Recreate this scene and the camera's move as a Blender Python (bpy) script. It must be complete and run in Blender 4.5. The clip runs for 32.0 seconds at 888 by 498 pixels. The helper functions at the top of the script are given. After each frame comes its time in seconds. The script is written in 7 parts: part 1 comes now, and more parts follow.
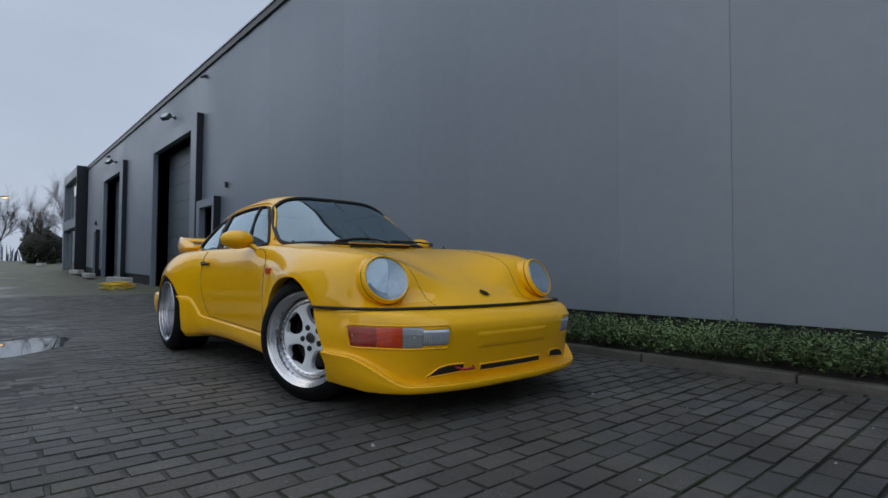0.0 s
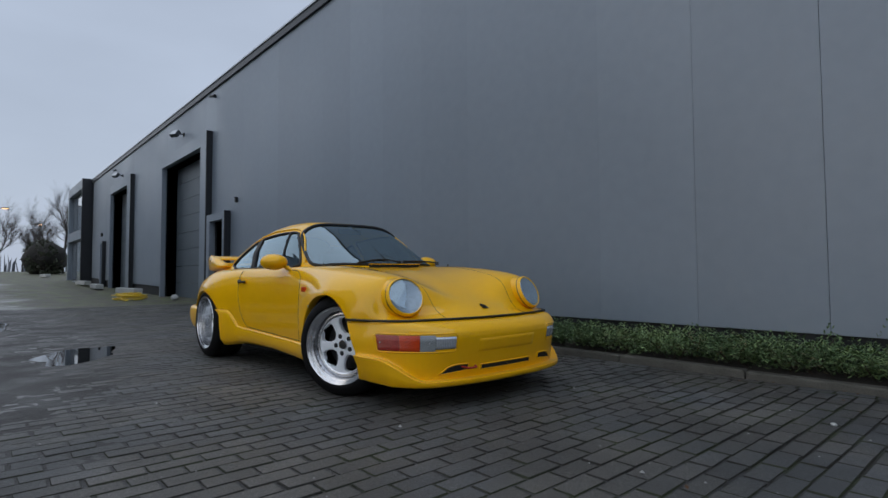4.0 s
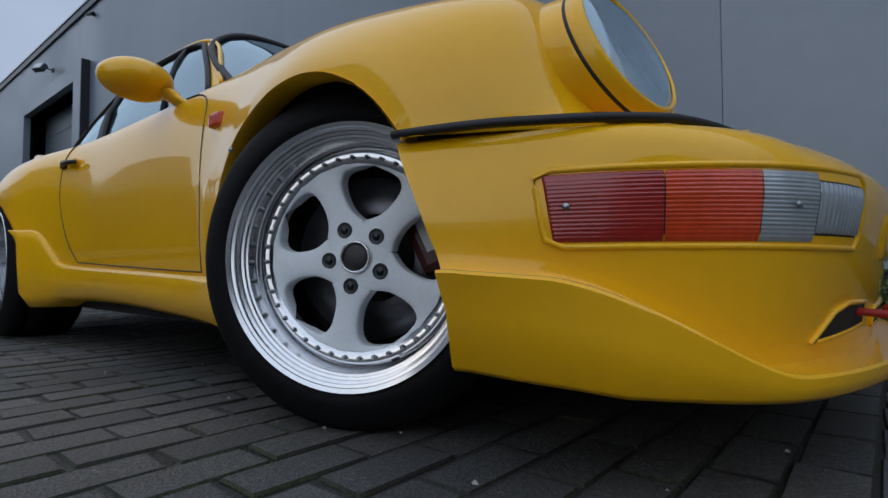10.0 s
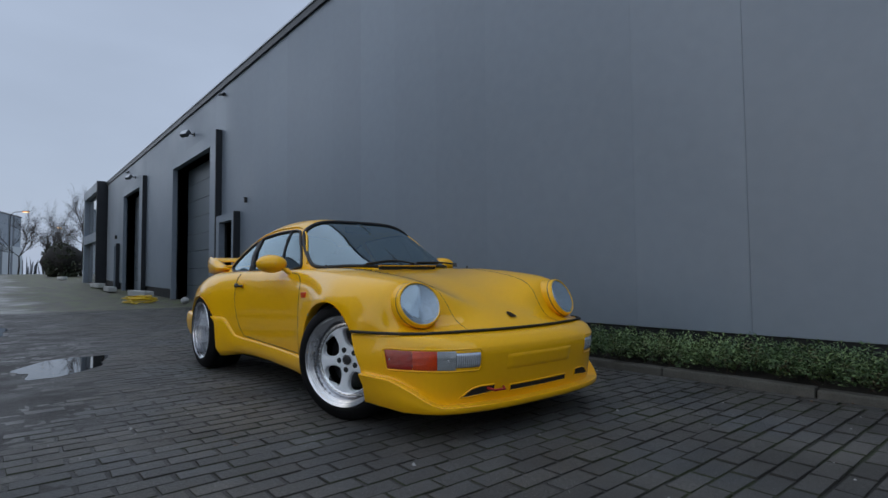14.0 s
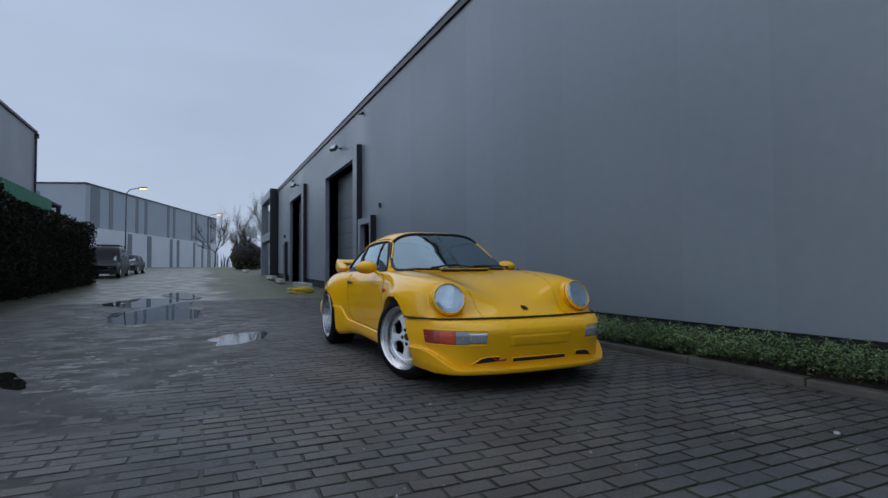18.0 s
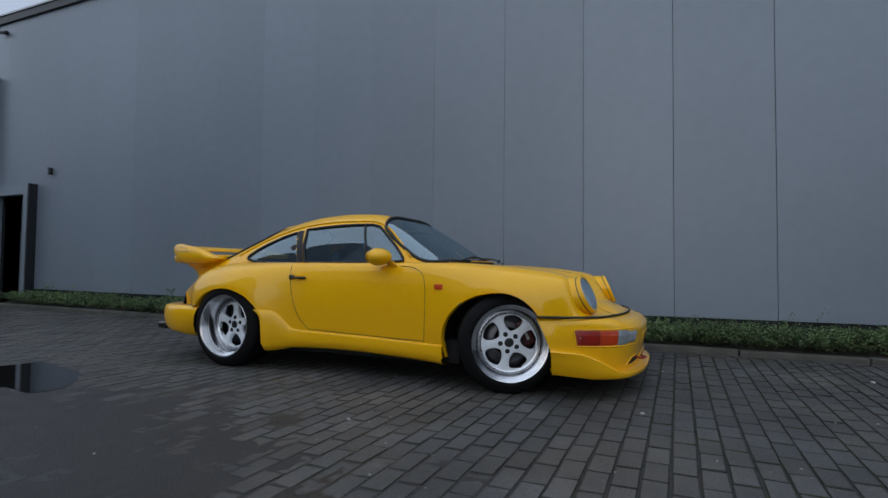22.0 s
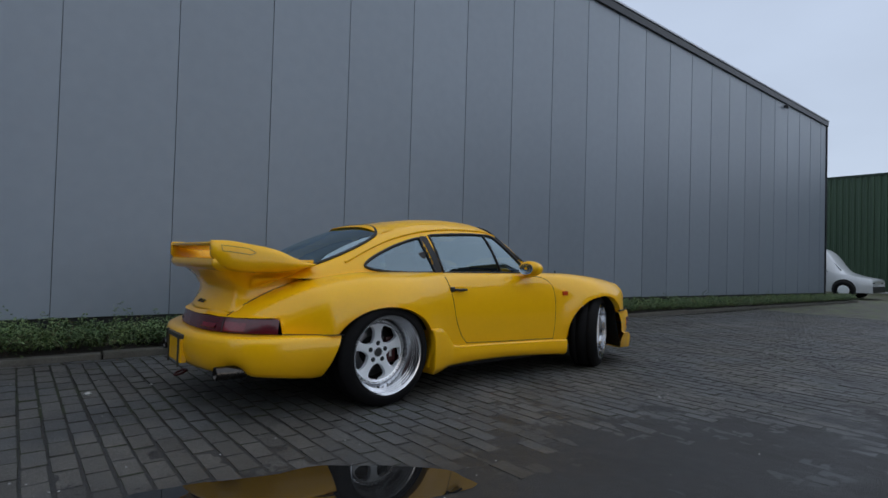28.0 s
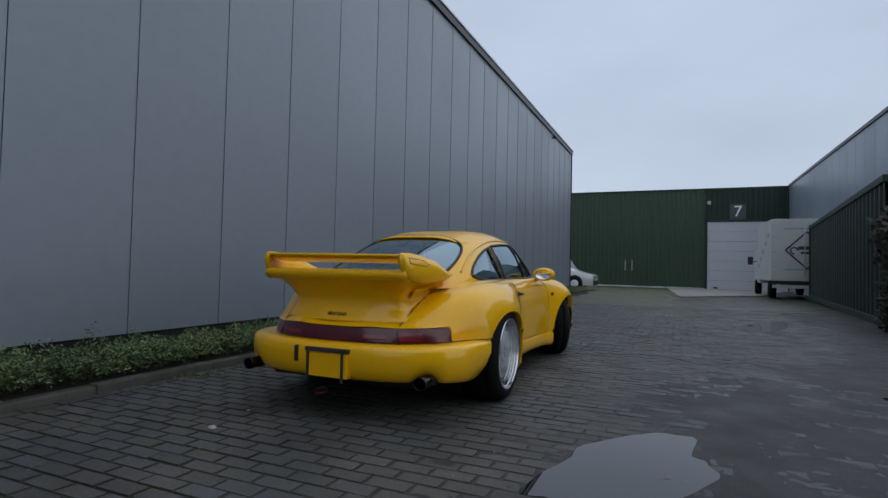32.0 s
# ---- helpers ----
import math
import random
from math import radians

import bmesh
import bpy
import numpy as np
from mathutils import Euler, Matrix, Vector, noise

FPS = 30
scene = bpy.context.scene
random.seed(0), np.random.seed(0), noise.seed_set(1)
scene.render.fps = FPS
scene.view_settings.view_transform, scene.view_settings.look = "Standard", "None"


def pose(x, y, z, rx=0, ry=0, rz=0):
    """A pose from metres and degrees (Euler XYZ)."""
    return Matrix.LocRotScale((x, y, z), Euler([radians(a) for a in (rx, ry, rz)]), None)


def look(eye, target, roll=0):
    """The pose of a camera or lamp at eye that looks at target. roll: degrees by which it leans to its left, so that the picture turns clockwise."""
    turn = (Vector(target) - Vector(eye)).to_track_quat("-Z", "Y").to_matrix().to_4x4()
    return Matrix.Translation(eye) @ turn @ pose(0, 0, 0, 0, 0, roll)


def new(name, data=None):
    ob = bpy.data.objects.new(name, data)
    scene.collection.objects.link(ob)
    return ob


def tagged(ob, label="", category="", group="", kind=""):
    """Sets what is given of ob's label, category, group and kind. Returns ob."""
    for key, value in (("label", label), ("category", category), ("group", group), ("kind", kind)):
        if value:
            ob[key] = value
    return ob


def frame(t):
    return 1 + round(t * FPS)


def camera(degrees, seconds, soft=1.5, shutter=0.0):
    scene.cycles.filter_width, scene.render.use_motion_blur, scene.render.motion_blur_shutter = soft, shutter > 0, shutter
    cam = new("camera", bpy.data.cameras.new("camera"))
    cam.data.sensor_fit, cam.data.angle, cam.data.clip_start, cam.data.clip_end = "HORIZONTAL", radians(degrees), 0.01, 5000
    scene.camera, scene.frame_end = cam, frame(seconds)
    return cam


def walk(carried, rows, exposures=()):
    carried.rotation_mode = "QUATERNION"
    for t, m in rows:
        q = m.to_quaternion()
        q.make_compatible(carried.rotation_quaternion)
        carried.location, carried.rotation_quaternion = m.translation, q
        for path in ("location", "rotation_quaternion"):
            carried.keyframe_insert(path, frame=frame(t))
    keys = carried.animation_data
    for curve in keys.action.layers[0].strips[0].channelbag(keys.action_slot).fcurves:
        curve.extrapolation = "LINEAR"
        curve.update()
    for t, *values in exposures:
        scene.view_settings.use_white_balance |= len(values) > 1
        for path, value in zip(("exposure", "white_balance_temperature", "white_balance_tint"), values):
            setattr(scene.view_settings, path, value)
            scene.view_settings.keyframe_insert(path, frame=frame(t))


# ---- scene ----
from mathutils.bvhtree import BVHTree

cam = camera(79.4, 32.0)
PATH = [
    (0, (4.847, -1.317, 0.686), (3.342, -0.002, 0.757), 0.3),
    (0.5, (4.752, -1.149, 0.591), (3.252, 0.172, 0.663), -0.5),
    (1, (4.686, -1.059, 0.563), (3.188, 0.264, 0.634), -0.5),
    (1.5, (4.7, -1.094, 0.656), (3.205, 0.231, 0.742), -0.1),
    (2, (4.79, -1.215, 0.749), (3.293, 0.108, 0.839), -0.2),
    (2.5, (4.932, -1.4, 0.787), (3.436, -0.077, 0.885), -0.1),
    (3, (5.142, -1.541, 0.79), (3.643, -0.22, 0.888), -0.2),
    (3.5, (5.297, -1.646, 0.778), (3.796, -0.328, 0.873), -0.3),
    (5.5, (5.11, -2.107, 0.75), (3.709, -0.681, 0.815), -0.0),
    (6, (4.903, -2.102, 0.723), (3.594, -0.591, 0.788), 0.0),
    (6.5, (4.649, -1.959, 0.686), (3.403, -0.395, 0.741), -0.2),
    (7, (4.403, -1.788, 0.65), (3.186, -0.202, 0.707), -0.1),
    (7.5, (4.151, -1.562, 0.657), (2.943, 0.03, 0.71), -0.1),
    (8, (3.875, -1.247, 0.654), (2.67, 0.349, 0.706), -0.2),
    (8.5, (3.539, -1.006, 0.596), (2.337, 0.591, 0.65), -0.0),
    (9, (3.273, -0.784, 0.484), (2.063, 0.807, 0.547), 0.1),
    (9.5, (3.13, -0.671, 0.367), (1.891, 0.898, 0.433), -0.1),
    (10, (3.071, -0.666, 0.294), (1.788, 0.866, 0.375), 0.0),
    (10.5, (3.057, -0.668, 0.278), (1.729, 0.825, 0.375), 0.5),
    (11, (3.074, -0.676, 0.306), (1.7, 0.774, 0.396), 0.2),
    (11.5, (3.154, -0.725, 0.37), (1.752, 0.697, 0.462), 0.2),
    (12, (3.325, -0.859, 0.518), (1.907, 0.548, 0.613), 0.0),
    (12.5, (3.677, -1.002, 0.683), (2.246, 0.391, 0.782), -0.3),
    (13, (4.13, -1.111, 0.745), (2.677, 0.259, 0.845), -0.6),
    (13.5, (4.541, -1.298, 0.759), (3.064, 0.047, 0.859), -0.6),
    (14, (4.9, -1.481, 0.78), (3.367, -0.2, 0.876), -0.5),
    (14.5, (5.159, -1.607, 0.827), (3.554, -0.417, 0.923), -0.2),
    (15, (5.459, -1.498, 0.844), (3.765, -0.438, 0.926), -0.6),
    (15.5, (5.767, -1.383, 0.844), (3.984, -0.481, 0.936), -0.0),
    (17.5, (6.305, -1.109, 0.852), (4.419, -0.447, 0.929), -2.3),
    (18, (6.205, -1.466, 0.847), (4.387, -0.636, 0.92), -0.4),
    (18.5, (5.97, -1.741, 0.822), (4.268, -0.694, 0.897), 0.3),
    (19, (5.662, -2.043, 0.818), (4.123, -0.767, 0.878), 0.0),
    (19.5, (5.313, -2.387, 0.781), (3.909, -0.965, 0.855), 0.6),
    (20, (4.907, -2.668, 0.734), (3.608, -1.148, 0.81), 0.7),
    (20.5, (4.476, -2.941, 0.746), (3.251, -1.362, 0.824), 0.8),
    (21, (4.031, -3.156, 0.752), (2.896, -1.511, 0.832), 1.1),
    (21.5, (3.622, -3.327, 0.754), (2.611, -1.605, 0.853), 1.5),
    (22, (3.283, -3.301, 0.777), (2.481, -1.47, 0.855), 0.6),
    (22.5, (2.91, -3.286, 0.895), (2.293, -1.383, 0.906), -0.0),
    (23, (2.483, -3.321, 0.896), (1.925, -1.4, 0.926), 0.3),
    (23.5, (2.068, -3.278, 0.981), (1.54, -1.349, 0.948), -0.3),
    (24, (1.578, -3.389, 0.978), (1.167, -1.432, 0.965), 0.2),
    (24.5, (1.114, -3.416, 0.903), (0.933, -1.424, 0.935), 0.7),
    (26.5, (-0.541, -3.221, 0.921), (0.197, -1.362, 0.937), 1.4),
    (27, (-0.915, -3.21, 0.947), (-0.004, -1.43, 0.973), 1.5),
    (27.5, (-1.394, -3.042, 0.933), (-0.268, -1.39, 0.963), 1.7),
    (28, (-1.819, -2.895, 0.908), (-0.565, -1.338, 0.952), 1.6),
    (28.5, (-2.202, -2.637, 0.908), (-0.814, -1.199, 0.948), 1.7),
    (29, (-2.503, -2.415, 0.898), (-0.99, -1.109, 0.943), 1.6),
    (29.5, (-2.679, -2.027, 0.869), (-1.05, -0.867, 0.902), 1.9),
    (30, (-2.838, -1.77, 0.862), (-1.13, -0.729, 0.899), 1.8),
    (30.5, (-2.97, -1.446, 0.836), (-1.228, -0.463, 0.877), 1.7),
    (31, (-3.114, -1.212, 0.848), (-1.351, -0.269, 0.887), 1.8),
    (31.5, (-3.362, -1.189, 0.882), (-1.569, -0.304, 0.935), 1.5),
    (32, (-3.619, -1.199, 0.919), (-1.789, -0.396, 0.983), 1.3),
]
EXPOSURE = [(0, 0.0, 6500, 10), (7, 0.0, 6480, 10), (9, -0.16, 6450, 10), (10.5, -0.05, 5950, 10), (12, -0.26, 5780, 10), (13, -0.14, 6250, 10), (15.5, -0.10, 6200, 10),
            (18, -0.06, 6100, 10), (20, 0.0, 6300, 10), (24, 0.05, 6300, 10), (28, 0.0, 6450, 10), (32, -0.04, 6500, 10)]
walk(cam, [(t, look(eye, target, roll)) for t, eye, target, roll in PATH], EXPOSURE)

# ---- light ----
world = bpy.data.worlds.new("overcast_dusk")
scene.world = world
world.use_nodes = True
wn, wl = world.node_tree.nodes, world.node_tree.links
sky = wn.new("ShaderNodeTexSky")
sky.sky_type = 'NISHITA'
sky.sun_disc = False
sky.sun_elevation = radians(12)
sky.sun_rotation = radians(200)
sky.air_density, sky.dust_density, sky.ozone_density = 1.2, 3.0, 2.0
cloud = wn.new("ShaderNodeMixRGB")
cloud.inputs[0].default_value = 0.82
cloud.inputs[2].default_value = (5.5, 6.35, 7.9, 1)
wl.new(sky.outputs[0], cloud.inputs[1])
wco = wn.new("ShaderNodeTexCoord")
wmap = wn.new("ShaderNodeMapping")
wmap.inputs["Scale"].default_value = (1.5, 1.5, 4.0)
wnoise = wn.new("ShaderNodeTexNoise")
wnoise.inputs["Scale"].default_value = 1.6
wnoise.inputs["Detail"].default_value = 4
wramp = wn.new("ShaderNodeMapRange")
wramp.inputs["To Min"].default_value = 0.86
wramp.inputs["To Max"].default_value = 1.14
wmul = wn.new("ShaderNodeMixRGB")
wmul.blend_type = 'MULTIPLY'
wmul.inputs[0].default_value = 1
wl.new(wco.outputs["Generated"], wmap.inputs[0])
wl.new(wmap.outputs[0], wnoise.inputs["Vector"])
wl.new(wnoise.outputs["Fac"], wramp.inputs["Value"])
wl.new(cloud.outputs[0], wmul.inputs[1])
wl.new(wramp.outputs[0], wmul.inputs[2])
wsep, weast, wtone = wn.new("ShaderNodeSeparateXYZ"), wn.new("ShaderNodeMapRange"), wn.new("ShaderNodeMixRGB")
weast.interpolation_type = 'SMOOTHSTEP'
weast.inputs["From Min"].default_value, weast.inputs["From Max"].default_value = -1.0, 1.0
weast.inputs["To Min"].default_value, weast.inputs["To Max"].default_value = 0.94, 1.10
wtone.blend_type = 'MULTIPLY'
wtone.inputs[0].default_value = 1
wl.new(wco.outputs["Generated"], wsep.inputs[0])
wl.new(wsep.outputs["X"], weast.inputs["Value"])
wl.new(wmul.outputs[0], wtone.inputs[1])
wl.new(weast.outputs[0], wtone.inputs[2])
wl.new(wtone.outputs[0], wn["Background"].inputs[0])
wn["Background"].inputs[1].default_value = 0.10
sun = new("sun", bpy.data.lights.new("sun", 'SUN'))
sun.data.energy, sun.data.angle, sun.data.color = 1.0, radians(150), (0.95, 0.98, 1.0)
sun.matrix_world = look((-3, -12, 14), (0, 0, 0))

# ---- materials ----
def material(name, color, rough=0.5, metal=0.0, var=0.12, scale=6.0, grain=90.0, bump=0.0, coat=0.0, spec=0.5, bump_scale=None, rough_var=0.0):
    """A surface with stains at a large scale and grain at a small one."""
    m = bpy.data.materials.new(name)
    m.use_nodes = True
    n, l = m.node_tree.nodes, m.node_tree.links
    b = n["Principled BSDF"]
    b.inputs["Roughness"].default_value, b.inputs["Metallic"].default_value = rough, metal
    b.inputs["Coat Weight"].default_value, b.inputs["Coat Roughness"].default_value = coat, 0.04
    b.inputs["Specular IOR Level"].default_value = spec
    co = n.new("ShaderNodeTexCoord")
    big, small = n.new("ShaderNodeTexNoise"), n.new("ShaderNodeTexNoise")
    big.inputs["Scale"].default_value, big.inputs["Detail"].default_value = scale, 5
    small.inputs["Scale"].default_value, small.inputs["Detail"].default_value = grain, 3
    l.new(co.outputs["Object"], big.inputs["Vector"])
    l.new(co.outputs["Object"], small.inputs["Vector"])
    add = n.new("ShaderNodeMath")
    add.operation = 'ADD'
    l.new(big.outputs["Fac"], add.inputs[0])
    l.new(small.outputs["Fac"], add.inputs[1])
    rng = n.new("ShaderNodeMapRange")
    rng.inputs["From Min"].default_value, rng.inputs["From Max"].default_value = 0.6, 1.4
    rng.inputs["To Min"].default_value, rng.inputs["To Max"].default_value = 1 - var, 1 + var
    l.new(add.outputs[0], rng.inputs["Value"])
    mix = n.new("ShaderNodeMixRGB")
    mix.blend_type = 'MULTIPLY'
    mix.inputs[0].default_value, mix.inputs[1].default_value = 1, (*color, 1)
    l.new(rng.outputs[0], mix.inputs[2])
    l.new(mix.outputs[0], b.inputs["Base Color"])
    if rough_var:
        rr = n.new("ShaderNodeMapRange")
        rr.inputs["From Min"].default_value, rr.inputs["From Max"].default_value = 0.35, 0.65
        rr.inputs["To Min"].default_value, rr.inputs["To Max"].default_value = max(0.02, rough - rough_var), min(1, rough + rough_var)
        l.new(big.outputs["Fac"], rr.inputs["Value"])
        l.new(rr.outputs[0], b.inputs["Roughness"])
    if bump:
        bp = n.new("ShaderNodeBump")
        bp.inputs["Strength"].default_value, bp.inputs["Distance"].default_value = bump, 0.01
        if bump_scale:
            bn = n.new("ShaderNodeTexNoise")
            bn.inputs["Scale"].default_value, bn.inputs["Detail"].default_value = bump_scale, 4
            l.new(co.outputs["Object"], bn.inputs["Vector"])
            l.new(bn.outputs["Fac"], bp.inputs["Height"])
        else:
            l.new(small.outputs["Fac"], bp.inputs["Height"])
        l.new(bp.outputs[0], b.inputs["Normal"])
    return m


def glass(name, tint, alpha, rough=0.0, gloss=0.25):
    """Clear glass for a thin pane: a tinted see-through layer under a mirror gloss."""
    m = bpy.data.materials.new(name)
    m.use_nodes = True
    n, l = m.node_tree.nodes, m.node_tree.links
    out = n["Material Output"]
    tr, gl, mx, lw = n.new("ShaderNodeBsdfTransparent"), n.new("ShaderNodeBsdfGlossy"), n.new("ShaderNodeMixShader"), n.new("ShaderNodeLayerWeight")
    tr.inputs[0].default_value = (*[c * alpha for c in tint], 1)
    gl.inputs["Color"].default_value = (0.72, 0.90, 1.0, 1)
    gl.inputs["Roughness"].default_value = rough
    lw.inputs[0].default_value = 0.5
    pw, ma = n.new("ShaderNodeMath"), n.new("ShaderNodeMath")
    pw.operation, ma.operation = 'POWER', 'MULTIPLY_ADD'
    pw.inputs[1].default_value = 3.0
    ma.inputs[1].default_value, ma.inputs[2].default_value = 0.60, gloss
    l.new(lw.outputs["Facing"], pw.inputs[0])
    l.new(pw.outputs[0], ma.inputs[0])
    l.new(ma.outputs[0], mx.inputs[0])
    l.new(tr.outputs[0], mx.inputs[1])
    l.new(gl.outputs[0], mx.inputs[2])
    l.new(mx.outputs[0], out.inputs[0])
    return m


def glow(name, color, strength):
    m = bpy.data.materials.new(name)
    m.use_nodes = True
    b = m.node_tree.nodes["Principled BSDF"]
    b.inputs["Base Color"].default_value = (*color, 1)
    b.inputs["Emission Color"].default_value, b.inputs["Emission Strength"].default_value = (*color, 1), strength
    return m


YELLOW = material("yellow_paint", (0.93, 0.490, 0.002), 0.42, var=0.025, scale=2, grain=40, coat=0.85, spec=0.10)
YELLOW.node_tree.nodes["Principled BSDF"].inputs["Coat Roughness"].default_value = 0.05
RUBBER = material("black_rubber", (0.012, 0.012, 0.013), 0.55, var=0.2, bump=0.05)
TYRE = material("tyre_rubber", (0.008, 0.008, 0.0085), 0.72, var=0.25, scale=14, bump=0.15, bump_scale=160, spec=0.12)
BLACK = material("black_plastic", (0.015, 0.015, 0.016), 0.4, var=0.2)
DARK = material("dark_underbody_and_shade", (0.008, 0.008, 0.008), 0.8, var=0.3)
POLISHED = material("polished_aluminium", (0.72, 0.73, 0.75), 0.17, 1.0, var=0.05, scale=5, rough_var=0.05)
SILVER = material("silver_wheel_paint", (0.85, 0.89, 0.92), 0.34, 0.0, var=0.05, scale=8, rough_var=0.06)
BOLT = material("bolt_steel", (0.36, 0.37, 0.38), 0.3, 1.0)
STEEL = material("brake_steel", (0.15, 0.15, 0.155), 0.4, 1.0, var=0.2, scale=20)
RED = material("red_caliper_paint", (0.05, 0.004, 0.004), 0.4)
REDSTRAP = material("red_tow_strap", (0.33, 0.014, 0.010), 0.6)
NUTDARK = material("dark_nut_steel", (0.035, 0.04, 0.042), 0.28, 0.8, var=0.3, scale=60)
CHROME = material("exhaust_steel", (0.06, 0.056, 0.052), 0.22, 1.0, var=0.2, scale=20, rough_var=0.1)
AMBER = material("amber_lens", (0.62, 0.055, 0.005), 0.16, var=0.18, scale=18, coat=0.8, bump=0.12, bump_scale=110)
REDLENS = material("red_lens", (0.32, 0.015, 0.006), 0.16, var=0.2, scale=14, coat=0.8, bump=0.12, bump_scale=110)
TAILRED = material("dark_red_lens", (0.080, 0.004, 0.011), 0.22, var=0.3, scale=6, coat=0.35)
TAILBRIGHT = material("red_reflector_lens", (0.15, 0.006, 0.018), 0.22, var=0.4, scale=10, coat=0.35)
CLEARLENS = material("clear_fluted_lens", (0.42, 0.45, 0.46), 0.12, 0.35, var=0.12, scale=20, coat=1.0)
FOGLENS = material("fluted_fog_lens", (0.62, 0.66, 0.70), 0.10, 0.5, var=0.15, scale=25, coat=1.0)
HEADGLASS = glass("headlight_glass", (0.95, 0.98, 1.0), 0.98, 0.10)
REFLECTOR = material("lamp_reflector", (0.82, 0.83, 0.84), 0.18, 1.0, var=0.05)
WINDOW = glass("window_glass", (0.62, 0.88, 0.98), 0.44, 0.02, 0.21)
SCREEN = glass("windscreen_glass", (0.72, 0.88, 0.88), 0.34, 0.01, 0.27)
LEATHER = material("black_leather", (0.02, 0.02, 0.022), 0.5, var=0.25, bump=0.1, bump_scale=200)
WHITETUBE = material("white_tube_paint", (0.5, 0.5, 0.5), 0.4)
GOLD = material("crest_enamel", (0.05, 0.03, 0.02), 0.3, 0.3, var=0.3, scale=60)


def tree(m):
    return m.node_tree.nodes, m.node_tree.links


def wall_panel_material(name, color, var):
    """Painted steel panels: each one a shade of its own, faint streaks and a slight waviness."""
    m = material(name, color, 0.42, 0.15, var=var, scale=0.5, grain=8, bump=0.05, bump_scale=0.9, rough_var=0.06)
    n, l = tree(m)
    info = n.new("ShaderNodeObjectInfo")
    rng = n.new("ShaderNodeMapRange")
    rng.inputs["To Min"].default_value, rng.inputs["To Max"].default_value = 0.95, 1.05
    l.new(info.outputs["Random"], rng.inputs["Value"])
    b = n["Principled BSDF"]
    src = b.inputs["Base Color"].links[0].from_socket
    mix = n.new("ShaderNodeMixRGB")
    mix.blend_type = 'MULTIPLY'
    mix.inputs[0].default_value = 1
    l.new(src, mix.inputs[1])
    l.new(rng.outputs[0], mix.inputs[2])
    l.new(mix.outputs[0], b.inputs["Base Color"])
    return m


WALLPAINT = wall_panel_material("grey_steel_panel", (0.232, 0.270, 0.315), 0.05)
DARKFRAME = material("anthracite_frame", (0.018, 0.020, 0.024), 0.45, 0.2, var=0.15, scale=3)
GATEPAINT = material("grey_gate_steel", (0.12, 0.145, 0.17), 0.45, 0.2, var=0.1, scale=1.5, bump=0.03)
REVEAL = material("black_reveal", (0.012, 0.013, 0.015), 0.7)
ROOFTRIM = material("dark_roof_trim", (0.02, 0.023, 0.028), 0.4, 0.4, var=0.1)
ROOFEDGE = material("light_roof_edge", (0.35, 0.37, 0.4), 0.4, 0.6, var=0.1)


